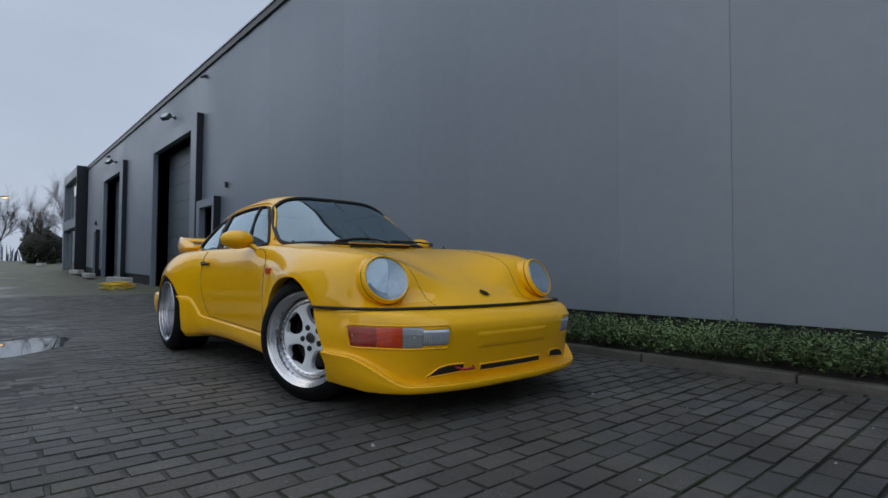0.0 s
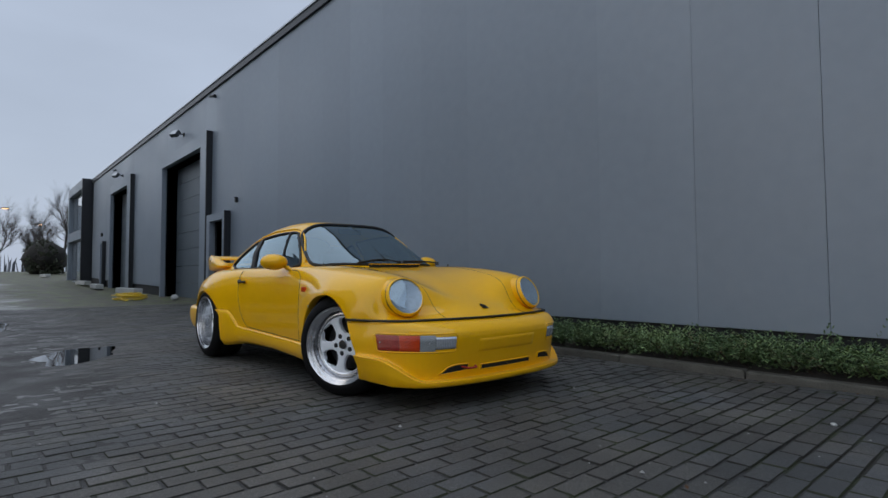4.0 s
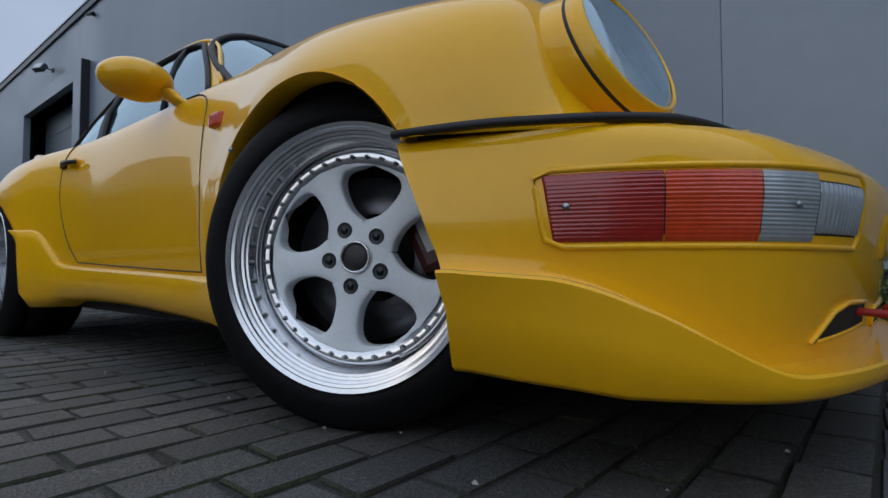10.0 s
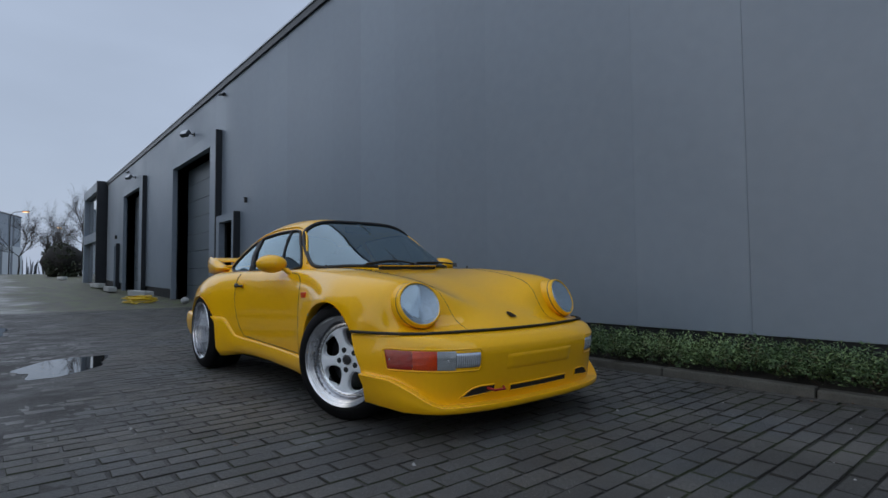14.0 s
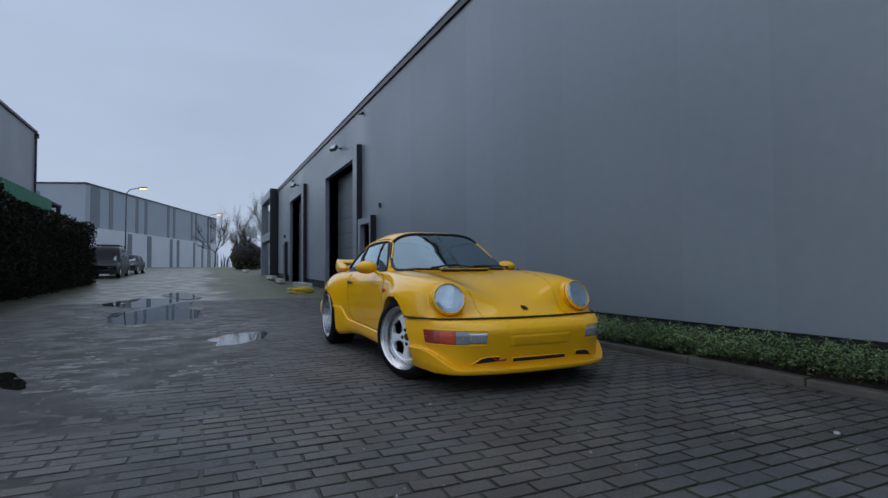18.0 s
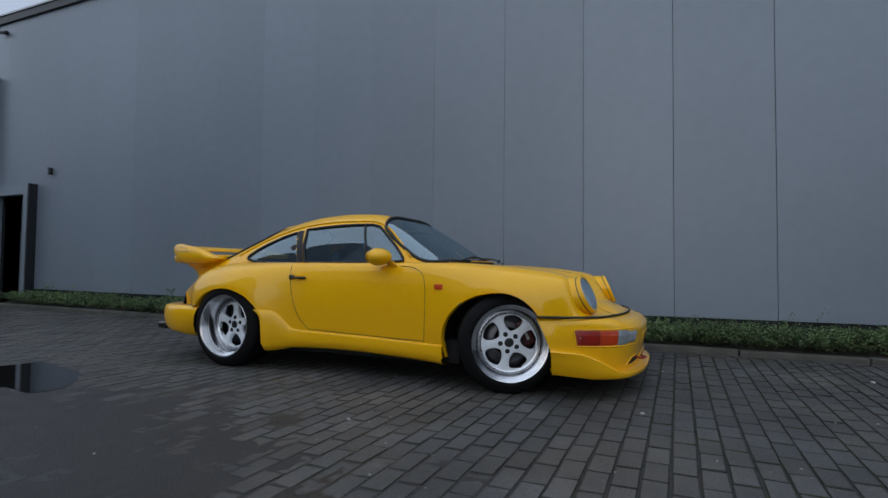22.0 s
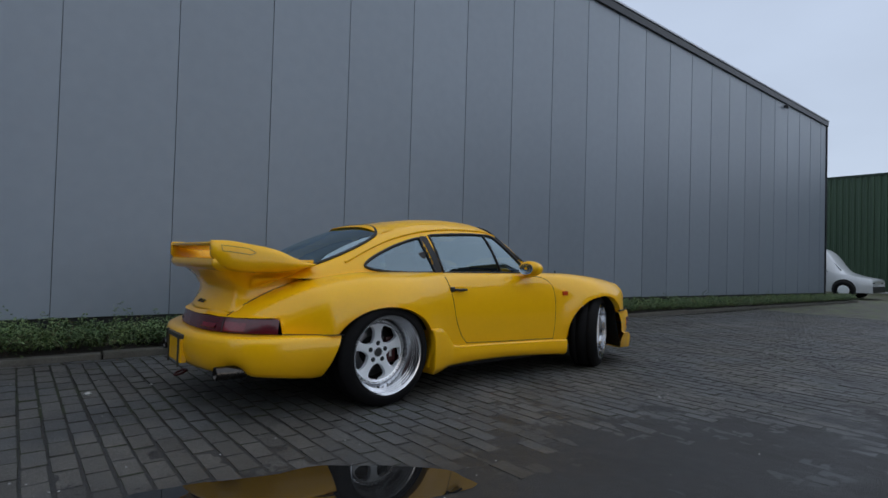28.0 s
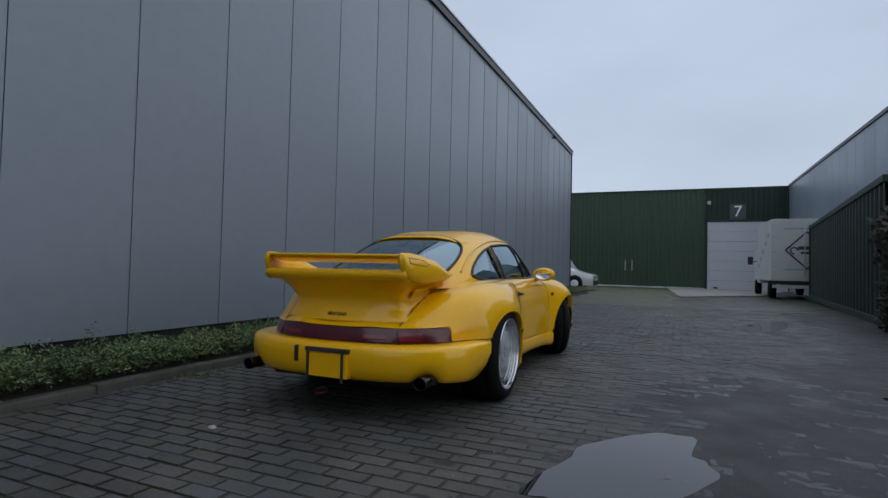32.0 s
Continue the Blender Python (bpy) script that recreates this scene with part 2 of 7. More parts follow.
def ground_material(name, joint):
    """Concrete pavers or their dirty joints: stones of different greys, grit, and a wet, darker, glossier lane."""
    m = bpy.data.materials.new(name)
    m.use_nodes = True
    n, l = tree(m)
    b = n["Principled BSDF"]
    geo = n.new("ShaderNodeNewGeometry")
    sep = n.new("ShaderNodeSeparateXYZ")
    l.new(geo.outputs["Position"], sep.inputs[0])

    def noise_node(scale, detail, source):
        t = n.new("ShaderNodeTexNoise")
        t.inputs["Scale"].default_value, t.inputs["Detail"].default_value = scale, detail
        l.new(source, t.inputs["Vector"])
        return t.outputs["Fac"]

    def calc(op, a, c):
        k = n.new("ShaderNodeMath")
        k.operation = op
        for i, v in ((0, a), (1, c)):
            if isinstance(v, (int, float)):
                k.inputs[i].default_value = v
            else:
                l.new(v, k.inputs[i])
        return k.outputs[0]

    def ramp(v, a, c, lo, hi):
        k = n.new("ShaderNodeMapRange")
        k.interpolation_type = 'SMOOTHSTEP'
        for i, s in enumerate((a, c, lo, hi)):
            k.inputs[1 + i].default_value = s
        l.new(v, k.inputs[0])
        return k.outputs[0]

    pos = geo.outputs["Position"]
    wander, stain = noise_node(0.55, 4, pos), noise_node(1.7, 5, pos)
    grit, speck = noise_node(260, 3, pos), noise_node(75, 2, pos)
    lane = calc('ADD', sep.outputs["Y"], calc('MULTIPLY', calc('SUBTRACT', wander, 0.5), 3.2))
    along = calc('MULTIPLY', calc('MULTIPLY', ramp(sep.outputs["X"], 0.5, 3.2, 0.0, 1.0), ramp(sep.outputs["X"], 5.0, 9.0, 1.0, 0.1)), 1.7)
    wet = ramp(calc('ADD', lane, along), -1.5, -0.35, 1.0, 0.0)
    tone = calc('MULTIPLY', ramp(stain, 0.3, 0.7, 0.74, 1.2), ramp(grit, 0.32, 0.68, 0.52, 1.5))
    if not joint:
        one = calc('MULTIPLY', geo.outputs["Random Per Island"], 0.44)
        info = n.new("ShaderNodeObjectInfo")
        tone = calc('MULTIPLY', tone, calc('ADD', calc('ADD', one, calc('MULTIPLY', info.outputs["Random"], 0.3)), 0.66))
        tone = calc('MULTIPLY', tone, ramp(speck, 0.60, 0.74, 1.0, 1.6))
        tone = calc('MULTIPLY', tone, ramp(noise_node(190, 1, pos), 0.70, 0.76, 1.0, 3.0))
    tone = calc('MULTIPLY', tone, calc('SUBTRACT', 1.0, calc('MULTIPLY', wet, 0.52)))
    mix = n.new("ShaderNodeMixRGB")
    mix.blend_type = 'MULTIPLY'
    mix.inputs[0].default_value = 1
    hue = n.new("ShaderNodeMixRGB")
    hue.inputs[1].default_value = (0.022, 0.020, 0.016, 1) if joint else (0.070, 0.066, 0.0595, 1)
    hue.inputs[2].default_value = (0.027, 0.033, 0.013, 1) if joint else (0.060, 0.0615, 0.062, 1)
    l.new(ramp(noise_node(2.6 if joint else 1.1, 4, pos), 0.42, 0.62, 0.0, 1.0), hue.inputs[0])
    l.new(hue.outputs[0], mix.inputs[1])
    l.new(tone, mix.inputs[2])
    l.new(mix.outputs[0], b.inputs["Base Color"])
    b.inputs["Specular IOR Level"].default_value = 0.4
    damp = calc('MULTIPLY', wet, ramp(stain, 0.35, 0.65, 0.5, 1.0))
    l.new(calc('SUBTRACT', 0.60, calc('MULTIPLY', damp, 0.32)), b.inputs["Roughness"])
    bp = n.new("ShaderNodeBump")
    bp.inputs["Distance"].default_value = 0.006
    l.new(calc('SUBTRACT', 0.6, calc('MULTIPLY', wet, 0.35)), bp.inputs["Strength"])
    l.new(calc('ADD', grit, speck), bp.inputs["Height"])
    l.new(bp.outputs[0], b.inputs["Normal"])
    return m


PAVER = ground_material("concrete_paver", False)
JOINT = ground_material("dirty_joint", True)
SILT = material("wet_silt", (0.033, 0.032, 0.031), 0.55, var=0.4, scale=2.2, grain=160, bump=0.7, bump_scale=150, rough_var=0.14, spec=0.32)
KERB = material("weathered_kerb_concrete", (0.105, 0.100, 0.085), 0.8, var=0.45, scale=5, grain=150, bump=0.3, bump_scale=90)
SOIL = material("dark_soil", (0.022, 0.018, 0.014), 0.95, var=0.4, scale=8, bump=0.8, bump_scale=40)
WATER = material("still_water", (0.012, 0.012, 0.012), 0.015, var=0.1)
LEAF = material("shrub_leaf", (0.070, 0.125, 0.042), 0.55, var=0.35, scale=3, grain=20)
LEAFPALE = material("pale_shrub_leaf", (0.165, 0.235, 0.085), 0.55, var=0.35, scale=3, grain=20)
LEAFDRY = material("withered_shrub_leaf", (0.16, 0.13, 0.06), 0.7, var=0.35, scale=3, grain=20)
TWIG = material("brown_twig", (0.06, 0.042, 0.03), 0.85, var=0.3)

# ---- building blocks ----
def part(name, bm, mat, parent=None, label="", smooth=False):
    """Links a bmesh as one mesh object under a thing or a part."""
    me = bpy.data.meshes.new(name)
    bm.normal_update()
    bm.to_mesh(me)
    bm.free()
    for mm in (mat if isinstance(mat, (list, tuple)) else [mat]):
        me.materials.append(mm)
    if smooth:
        me.polygons.foreach_set("use_smooth", [True] * len(me.polygons))
    ob = new(name, me)
    ob.parent = parent
    if label:
        ob["label"] = label
    return ob


def mesh_part(name, verts, faces, mat, parent=None, label="", smooth=False):
    me = bpy.data.meshes.new(name)
    me.from_pydata([tuple(map(float, v)) for v in verts], [], [tuple(map(int, f)) for f in faces])
    for mm in (mat if isinstance(mat, (list, tuple)) else [mat]):
        me.materials.append(mm)
    if smooth:
        me.polygons.foreach_set("use_smooth", [True] * len(me.polygons))
    me.update()
    ob = new(name, me)
    ob.parent = parent
    if label:
        ob["label"] = label
    return ob


def thing(name, label, category, m=None, group="", kind=""):
    e = new(name)
    e.empty_display_size = 0.1
    if m is not None:
        e.matrix_world = m
    return tagged(e, label, category, group, kind)


def box(bm, lo, hi, bevel=0.0, turn=None):
    g = bmesh.ops.create_cube(bm, size=1.0)
    vs = g["verts"]
    for v in vs:
        v.co = Vector([lo[i] + (v.co[i] + 0.5) * (hi[i] - lo[i]) for i in range(3)])
    if bevel:
        es = list({e for v in vs for e in v.link_edges})
        r = bmesh.ops.bevel(bm, geom=es, offset=bevel, segments=2, affect='EDGES', profile=0.6)
        vs = list({v for f in r["faces"] for v in f.verts} | {v for v in vs if v.is_valid})
    if turn is not None:
        bmesh.ops.transform(bm, matrix=turn, verts=vs)
    return bm


def boxed(name, lo, hi, mat, parent=None, bevel=0.004, label="", turn=None):
    return part(name, box(bmesh.new(), lo, hi, bevel, turn), mat, parent, label)


def tube(name, pts, r, mat, parent=None, label="", sides=8, closed=False, taper=None):
    """A round rod along a line of points."""
    pts = [Vector(p) for p in pts]
    verts, faces, n = [], [], len(pts)
    up = Vector((0, 0, 1))
    for i, p in enumerate(pts):
        a = pts[(i - 1) % n] if (closed or i) else p
        c = pts[(i + 1) % n] if (closed or i < n - 1) else p
        d = (c - a).normalized()
        s = d.cross(up)
        s = s.normalized() if s.length > 1e-3 else d.cross(Vector((1, 0, 0))).normalized()
        q = s.cross(d)
        rr = r if taper is None else r + (taper - r) * i / (n - 1)
        for k in range(sides):
            an = 2 * math.pi * k / sides
            verts.append(p + s * rr * math.cos(an) + q * rr * math.sin(an))
    for i in range(n if closed else n - 1):
        for k in range(sides):
            a, c = i * sides + k, i * sides + (k + 1) % sides
            d, e = ((i + 1) % n) * sides + k, ((i + 1) % n) * sides + (k + 1) % sides
            faces.append((a, c, e, d))
    if not closed:
        faces.append(tuple(range(sides))[::-1])
        faces.append(tuple((n - 1) * sides + k for k in range(sides)))
    return mesh_part(name, verts, faces, mat, parent, label, True)


def lathe(name, prof, mat, parent=None, label="", seg=64, m=None, arc=1.0):
    """A body of revolution round the y axis from (radius, y) pairs."""
    verts, faces, n = [], [], len(prof)
    for i in range(seg):
        a = 2 * math.pi * arc * i / seg
        for r, y in prof:
            verts.append((r * math.cos(a), y, r * math.sin(a)))
    for i in range(seg if arc == 1.0 else seg - 1):
        j = (i + 1) % seg
        for k in range(n - 1):
            faces.append((i * n + k, i * n + k + 1, j * n + k + 1, j * n + k))
    ob = mesh_part(name, verts, faces, mat, parent, label, True)
    if m is not None:
        ob.data.transform(m)
    return ob


def curve(*pairs):
    """A smooth line through (x, value) pairs, with no overshoot."""
    xs, ys = np.array(pairs, float).T
    h, d = np.diff(xs), np.diff(ys) / np.diff(xs)
    g = np.zeros(len(xs))
    g[0], g[-1] = d[0], d[-1]
    for i in range(1, len(xs) - 1):
        if d[i - 1] * d[i] > 0:
            w1, w2 = 2 * h[i] + h[i - 1], h[i] + 2 * h[i - 1]
            g[i] = (w1 + w2) / (w1 / d[i - 1] + w2 / d[i])

    def f(x):
        x = min(max(x, xs[0]), xs[-1])
        i = min(int(np.searchsorted(xs, x, 'right')) - 1, len(xs) - 2)
        t = (x - xs[i]) / h[i]
        return float((2 * t**3 - 3 * t**2 + 1) * ys[i] + (t**3 - 2 * t**2 + t) * h[i] * g[i] + (-2 * t**3 + 3 * t**2) * ys[i + 1] + (t**3 - t**2) * h[i] * g[i + 1])
    return f


def spline(pts, n, closed=False):
    """Catmull-Rom through points, n steps a span."""
    pts = [Vector(p) for p in pts]
    out, k = [], len(pts)
    for i in range(k if closed else k - 1):
        if closed:
            a, b, c, d = pts[i - 1], pts[i], pts[(i + 1) % k], pts[(i + 2) % k]
        else:
            a, b, c, d = pts[max(i - 1, 0)], pts[i], pts[i + 1], pts[min(i + 2, k - 1)]
        for s in range(n):
            t = s / n
            out.append(0.5 * ((2 * b) + (c - a) * t + (2 * a - 5 * b + 4 * c - d) * t * t + (3 * b - a - 3 * c + d) * t**3))
    if not closed:
        out.append(pts[-1])
    return out


def grid_faces(nu, nv, wrap=False):
    return [(i * nv + j, (i + 1) * nv + j, (i + 1) * nv + (j + 1) % nv, i * nv + (j + 1) % nv)
            for i in range(nu - 1) for j in range(nv if wrap else nv - 1)]

# ---- the large structure ----
WALL_Y, WALL_TOP, SEAM, SEAM0 = 2.98, 5.86, 0.958, 0.37
EAST, WEST = 19.1, -28.7


def zg(x):
    """The yard rises gently to the west and falls to the east."""
    return float(np.interp(x, (-90, -60, -34, -24, -15, -4, 7, 19, 40), (1.35, 1.05, 0.5, 0.22, 0.08, 0.0, 0.0, -0.10, -0.18)))


def wall_grey():
    """The long hall's yard wall: a core and single steel panels with joints between them."""
    wall = boxed("wall_north", (WEST, WALL_Y + 0.05, -0.6), (EAST, WALL_Y + 0.35, WALL_TOP - 0.02), REVEAL, None, 0)
    tagged(wall, "long industrial hall wall clad in grey steel panels", "wall", kind="structure")
    gates = [(-13.97, -10.02, 4.27), (-9.2, -8.25, 2.15), (-22.8, -19.3, 4.42), (-25.1, -24.6, 2.3)]
    k = int((WEST - SEAM0) / SEAM)
    x0 = SEAM0 + k * SEAM
    while x0 < EAST:
        a, b = max(x0 + 0.0022, WEST), min(x0 + SEAM - 0.0022, EAST - 0.02)
        spans = [(a, b, 0.33)]
        for ga, gb, gt in gates:
            new_spans = []
            for s, e, lo in spans:
                if e <= ga or s >= gb or lo >= gt:
                    new_spans.append((s, e, lo))
                    continue
                if s < ga:
                    new_spans.append((s, ga, lo))
                if e > gb:
                    new_spans.append((gb, e, lo))
                new_spans.append((max(s, ga), min(e, gb), gt))
            spans = new_spans
        for s, e, lo in spans:
            if e - s < 0.01:
                continue
            bm = box(bmesh.new(), (s, WALL_Y, lo if lo > 1 else zg(s) + 0.30), (e, WALL_Y + 0.042, WALL_TOP), 0.0015)
            for v in bm.verts:
                v.co.y += 0.0035 * (v.co.x - (s + e) / 2) / ((e - s) / 2)
            part("panel", bm, WALLPAINT, wall)
        x0 += SEAM
    # dark sill under the panels
    boxed("sill", (-7.6, WALL_Y + 0.02, -0.3), (EAST, WALL_Y + 0.047, 0.296), REVEAL, wall, 0)
    # roof edge
    boxed("roof_trim", (-34.3, WALL_Y - 0.05, WALL_TOP - 0.13), (EAST + 0.06, WALL_Y + 0.30, WALL_TOP + 0.02), ROOFTRIM, wall, 0.005)
    boxed("roof_edge", (-34.3, WALL_Y - 0.07, WALL_TOP + 0.022), (EAST + 0.08, WALL_Y + 0.30, WALL_TOP + 0.06), ROOFEDGE, wall, 0.004)
    boxed("corner_trim", (EAST, WALL_Y - 0.03, -0.6), (EAST + 0.06, WALL_Y + 0.3, WALL_TOP - 0.14), ROOFTRIM, wall, 0.004)
    return gates


GATES = wall_grey()
hall = thing("hall_building", "closed body and flat roof of the grey industrial hall", "building", kind="structure")
boxed("roof", (-34.3, WALL_Y + 0.36, WALL_TOP - 0.2), (EAST, 30, WALL_TOP), ROOFTRIM, hall, 0)
boxed("wall", (EAST - 0.3, WALL_Y + 0.36, -0.6), (EAST, 30, WALL_TOP - 0.21), WALLPAINT, hall, 0)
boxed("wall", (-34.3, WALL_Y + 0.36, -0.2), (-34.0, 30, WALL_TOP - 0.21), WALLPAINT, hall, 0)


def portal(name, x0, x1, top, outer_w, outer_e, outer_top, rows, label):
    """A gate set back in a flat surround that stands proud of the wall."""
    g = thing(name, label, "gate" if top > 3 else "door", kind="structure")
    zf, d = zg(x0) - 0.1, 0.15
    y0, y1 = WALL_Y - d, WALL_Y - 0.004
    boxed("surround", (outer_w, y0, zf), (x0, y1, outer_top), WALLPAINT, g, 0.004)
    boxed("surround", (x1, y0, zf), (outer_e - 0.03, y1, outer_top), WALLPAINT, g, 0.004)
    boxed("surround", (x0, y0, top), (x1, y1, outer_top), WALLPAINT, g, 0)
    boxed("dark_edge", (outer_e - 0.029, y0 - 0.01, zf), (outer_e + 0.02, y1, outer_top + 0.02), DARKFRAME, g, 0.003, "anthracite edge of the surround")
    yb = WALL_Y + 0.32
    boxed("reveal", (x0 - 0.02, y1 + 0.006, zf), (x0, yb + 0.2, top), REVEAL, g, 0)
    boxed("reveal", (x1, y1 + 0.006, zf), (x1 + 0.02, yb + 0.2, top), REVEAL, g, 0)
    boxed("reveal", (x0, y1 + 0.006, top), (x1, yb + 0.2, top + 0.02), REVEAL, g, 0)
    h = (top - zf) / rows
    for r in range(rows):
        boxed("gate_panel", (x0 + 0.02, yb, zf + r * h + 0.006), (x1 - 0.02, yb + 0.05, zf + (r + 1) * h - 0.006), GATEPAINT, g, 0.006)
    return g


# openings in the core, so that the gates stand in real recesses
def cut_core():
    wall = bpy.data.objects["wall_north"]
    bm = bmesh.new()
    xs = [WEST]
    for a, b, t in sorted(GATES):
        xs += [a, b]
    xs.append(EAST)
    spans = [(xs[i], xs[i + 1], None if i % 2 == 0 else sorted(GATES)[i // 2][2]) for i in range(len(xs) - 1)]
    for a, b, t in spans:
        box(bm, (a, WALL_Y + 0.05, -0.6 if t is None else t), (b, WALL_Y + 0.35, WALL_TOP - 0.02))
    bm.to_mesh(wall.data)
    bm.free()


cut_core()
portal("gate_1", -13.97, -10.02, 4.27, -14.08, -9.5, 4.61, 8, "closed grey sectional gate in a recessed dark surround")
portal("gate_2", -22.8, -19.3, 4.42, -22.9, -18.67, 4.77, 8, "closed grey sectional gate further along the hall")
portal("door_1", -9.2, -8.25, 2.15, -9.44, -8.08, 2.33, 1, "grey steel door beside the gate")
portal("door_2", -25.1, -24.6, 2.3, -25.14, -24.5, 2.38, 1, "narrow dark steel door in the hall wall")

# glazed end block of the hall
block = thing("office_block", "two-storey glazed end block of the grey hall", "building", kind="structure")
bx0, bx1, by = -34.3, -28.72, WALL_Y - 0.45
boxed("fin", (bx1 - 0.12, by - 0.02, 0), (bx1, WALL_Y + 0.3, WALL_TOP + 0.1), DARKFRAME, block, 0.005)
boxed("wall", (bx0, by, 5.45), (bx1 - 0.121, WALL_Y + 0.3, WALL_TOP + 0.08), WALLPAINT, block, 0.005)
boxed("wall", (bx0, by, 2.75), (bx1 - 0.121, WALL_Y + 0.3, 3.25), WALLPAINT, block, 0.005)
boxed("wall", (bx0, by, -0.2), (bx0 + 0.35, WALL_Y + 0.3, 2.749), WALLPAINT, block, 0.005)
boxed("wall", (bx0, by, 3.251), (bx0 + 0.35, WALL_Y + 0.3, 5.449), WALLPAINT, block, 0.005)
boxed("wall", (bx0, by, -0.2), (bx1 - 0.121, WALL_Y + 0.3, 0.45), WALLPAINT, block, 0.005)
PANE = material("dark_window_pane", (0.25, 0.28, 0.3), 0.06, 0.6, var=0.1)
for z0, z1 in ((0.46, 2.74), (3.26, 5.44)):
    for i in range(3):
        a = bx0 + 0.36 + i * 1.68
        fr = boxed("window", (a, by + 0.25, z0), (a + 1.66, by + 0.31, z1), DARKFRAME, block, 0.005)
        boxed("pane", (a + 0.07, by + 0.235, z0 + 0.07), (a + 1.59, by + 0.249, z1 - 0.07), PANE, fr, 0)


def wall_lamp(x, z, big):
    """A floodlight on a short bracket."""
    lamp = thing("wall_lamp", "small grey floodlight bracketed to the hall wall", "lamp", pose(x, WALL_Y, z), "floodlights on the hall")
    boxed("bracket", (-0.05, -0.03, -0.05), (0.05, 0.0, 0.05), DARKFRAME, lamp, 0.005)
    tube("arm", [(0, -0.03, 0), (0, -0.20, 0.02)], 0.018, DARKFRAME, lamp)
    t = pose(0, -0.26, -0.01, -35, 0, 25 if big else -20)
    boxed("head", (-0.14, -0.06, -0.10), (0.14, 0.06, 0.10), material("lamp_housing", (0.10, 0.11, 0.12), 0.4, 0.5), lamp, 0.02, turn=t)
    boxed("lens", (-0.115, -0.068, -0.08), (0.115, -0.06, 0.08), material("lamp_lens", (0.55, 0.58, 0.6), 0.15, 0.2), lamp, 0.005, turn=t)


def wall_camera(x, z):
    c = thing("wall_camera", "small dark camera under the roof edge of the hall", "camera", pose(x, WALL_Y, z), "cameras on the hall")
    boxed("mount", (-0.04, -0.06, -0.02), (0.04, 0.0, 0.05), DARKFRAME, c, 0.006)
    boxed("housing", (-0.15, -0.11, -0.035), (0.06, -0.05, 0.02), DARKFRAME, c, 0.015, turn=pose(0, 0, 0, 0, 8, 12))


wall_lamp(-12.1, 5.05, True)
wall_lamp(-21.0, 5.05, True)
wall_camera(-9.3, 5.52)
wall_camera(-22.5, 5.5)
wall_camera(15.4, 5.62)
sensor = thing("wall_sensor", "small black box fixed to the hall wall", "sensor", pose(-7.65, WALL_Y, 2.57))
boxed("housing", (-0.035, -0.06, -0.06), (0.035, 0, 0.06), BLACK, sensor, 0.012)
boxed("hood", (-0.04, -0.075, 0.05), (0.04, 0, 0.065), BLACK, sensor, 0.005)
sensor2 = thing("wall_sensor", "small black box fixed to the hall wall", "sensor", pose(-25.4, WALL_Y, 2.75))
boxed("housing", (-0.06, -0.09, -0.09), (0.06, 0, 0.09), BLACK, sensor2, 0.015)

# ---- ground ----
# plan of the pavers: courses run towards the wall
PL, PW = 0.2085, 0.1025
KERB_Y = 2.42


def ground_sheet():
    xs = [-600, -120, -90, -60, -34, -24, -15, -9.4, -4, 0, 4, 7, 12.1, 19, 40, 90, 400]
    ys = [-300, -60, -20, -8, 0, 2.3, 3.2, 8, 30, 300]
    vs = [(x, y, zg(x) - 0.012) for x in xs for y in ys]
    g = mesh_part("ground", vs, grid_faces(len(xs), len(ys)), FARGROUND)
    tagged(g, "wet dark paved yard of an industrial estate", "ground", kind="structure")


FARGROUND = ground_material("far_pavers", True)
fn, fl = tree(FARGROUND)
brick = fn.new("ShaderNodeTexBrick")
brick.inputs["Scale"].default_value = 1.0
brick.inputs["Mortar Size"].default_value = 0.006
brick.inputs["Brick Width"].default_value, brick.inputs["Row Height"].default_value = PL, PW
brick.inputs["Color1"].default_value = (4.6, 4.5, 4.4, 1)
brick.inputs["Color2"].default_value = (3.6, 3.5, 3.4, 1)
brick.inputs["Mortar"].default_value = (1.3, 1.3, 1.2, 1)
fgeo = fn.new("ShaderNodeNewGeometry")
fmap = fn.new("ShaderNodeMapping")
fmap.inputs["Rotation"].default_value = (0, 0, radians(90))
fl.new(fgeo.outputs["Position"], fmap.inputs[0])
fl.new(fmap.outputs[0], brick.inputs["Vector"])
fb = fn["Principled BSDF"]
fmix = fn.new("ShaderNodeMixRGB")
fmix.blend_type = 'MULTIPLY'
fmix.inputs[0].default_value = 1
fl.new(fb.inputs["Base Color"].links[0].from_socket, fmix.inputs[1])
fl.new(brick.outputs["Color"], fmix.inputs[2])
fl.new(fmix.outputs[0], fb.inputs["Base Color"])
ground_sheet()


def kerb():
    k = thing("kerb", "low weathered concrete kerb along the planted strip", "kerb", kind="structure")
    rng = random.Random(4)
    x = -8.2
    while x < 20.6:
        n = min(1.0, 20.6 - x)
        y = KERB_Y + rng.uniform(-0.006, 0.006)
        boxed("kerb_stone", (x + 0.004, y, zg(x) - 0.1), (x + n - 0.004, y + 0.10, zg(x) + 0.055 + rng.uniform(-0.006, 0.005)), KERB, k, 0.014)
        x += n
    soil = mesh_part("planting_bed", [(x, y, zg(x) + h) for x in np.linspace(-8.2, 20.5, 60) for y, h in ((KERB_Y + 0.09, 0.05), (KERB_Y + 0.3, 0.09), (WALL_Y + 0.03, 0.10))],
                     grid_faces(60, 3), SOIL)
    tagged(soil, "dark soil bed between kerb and hall wall", "soil", kind="structure")


kerb()

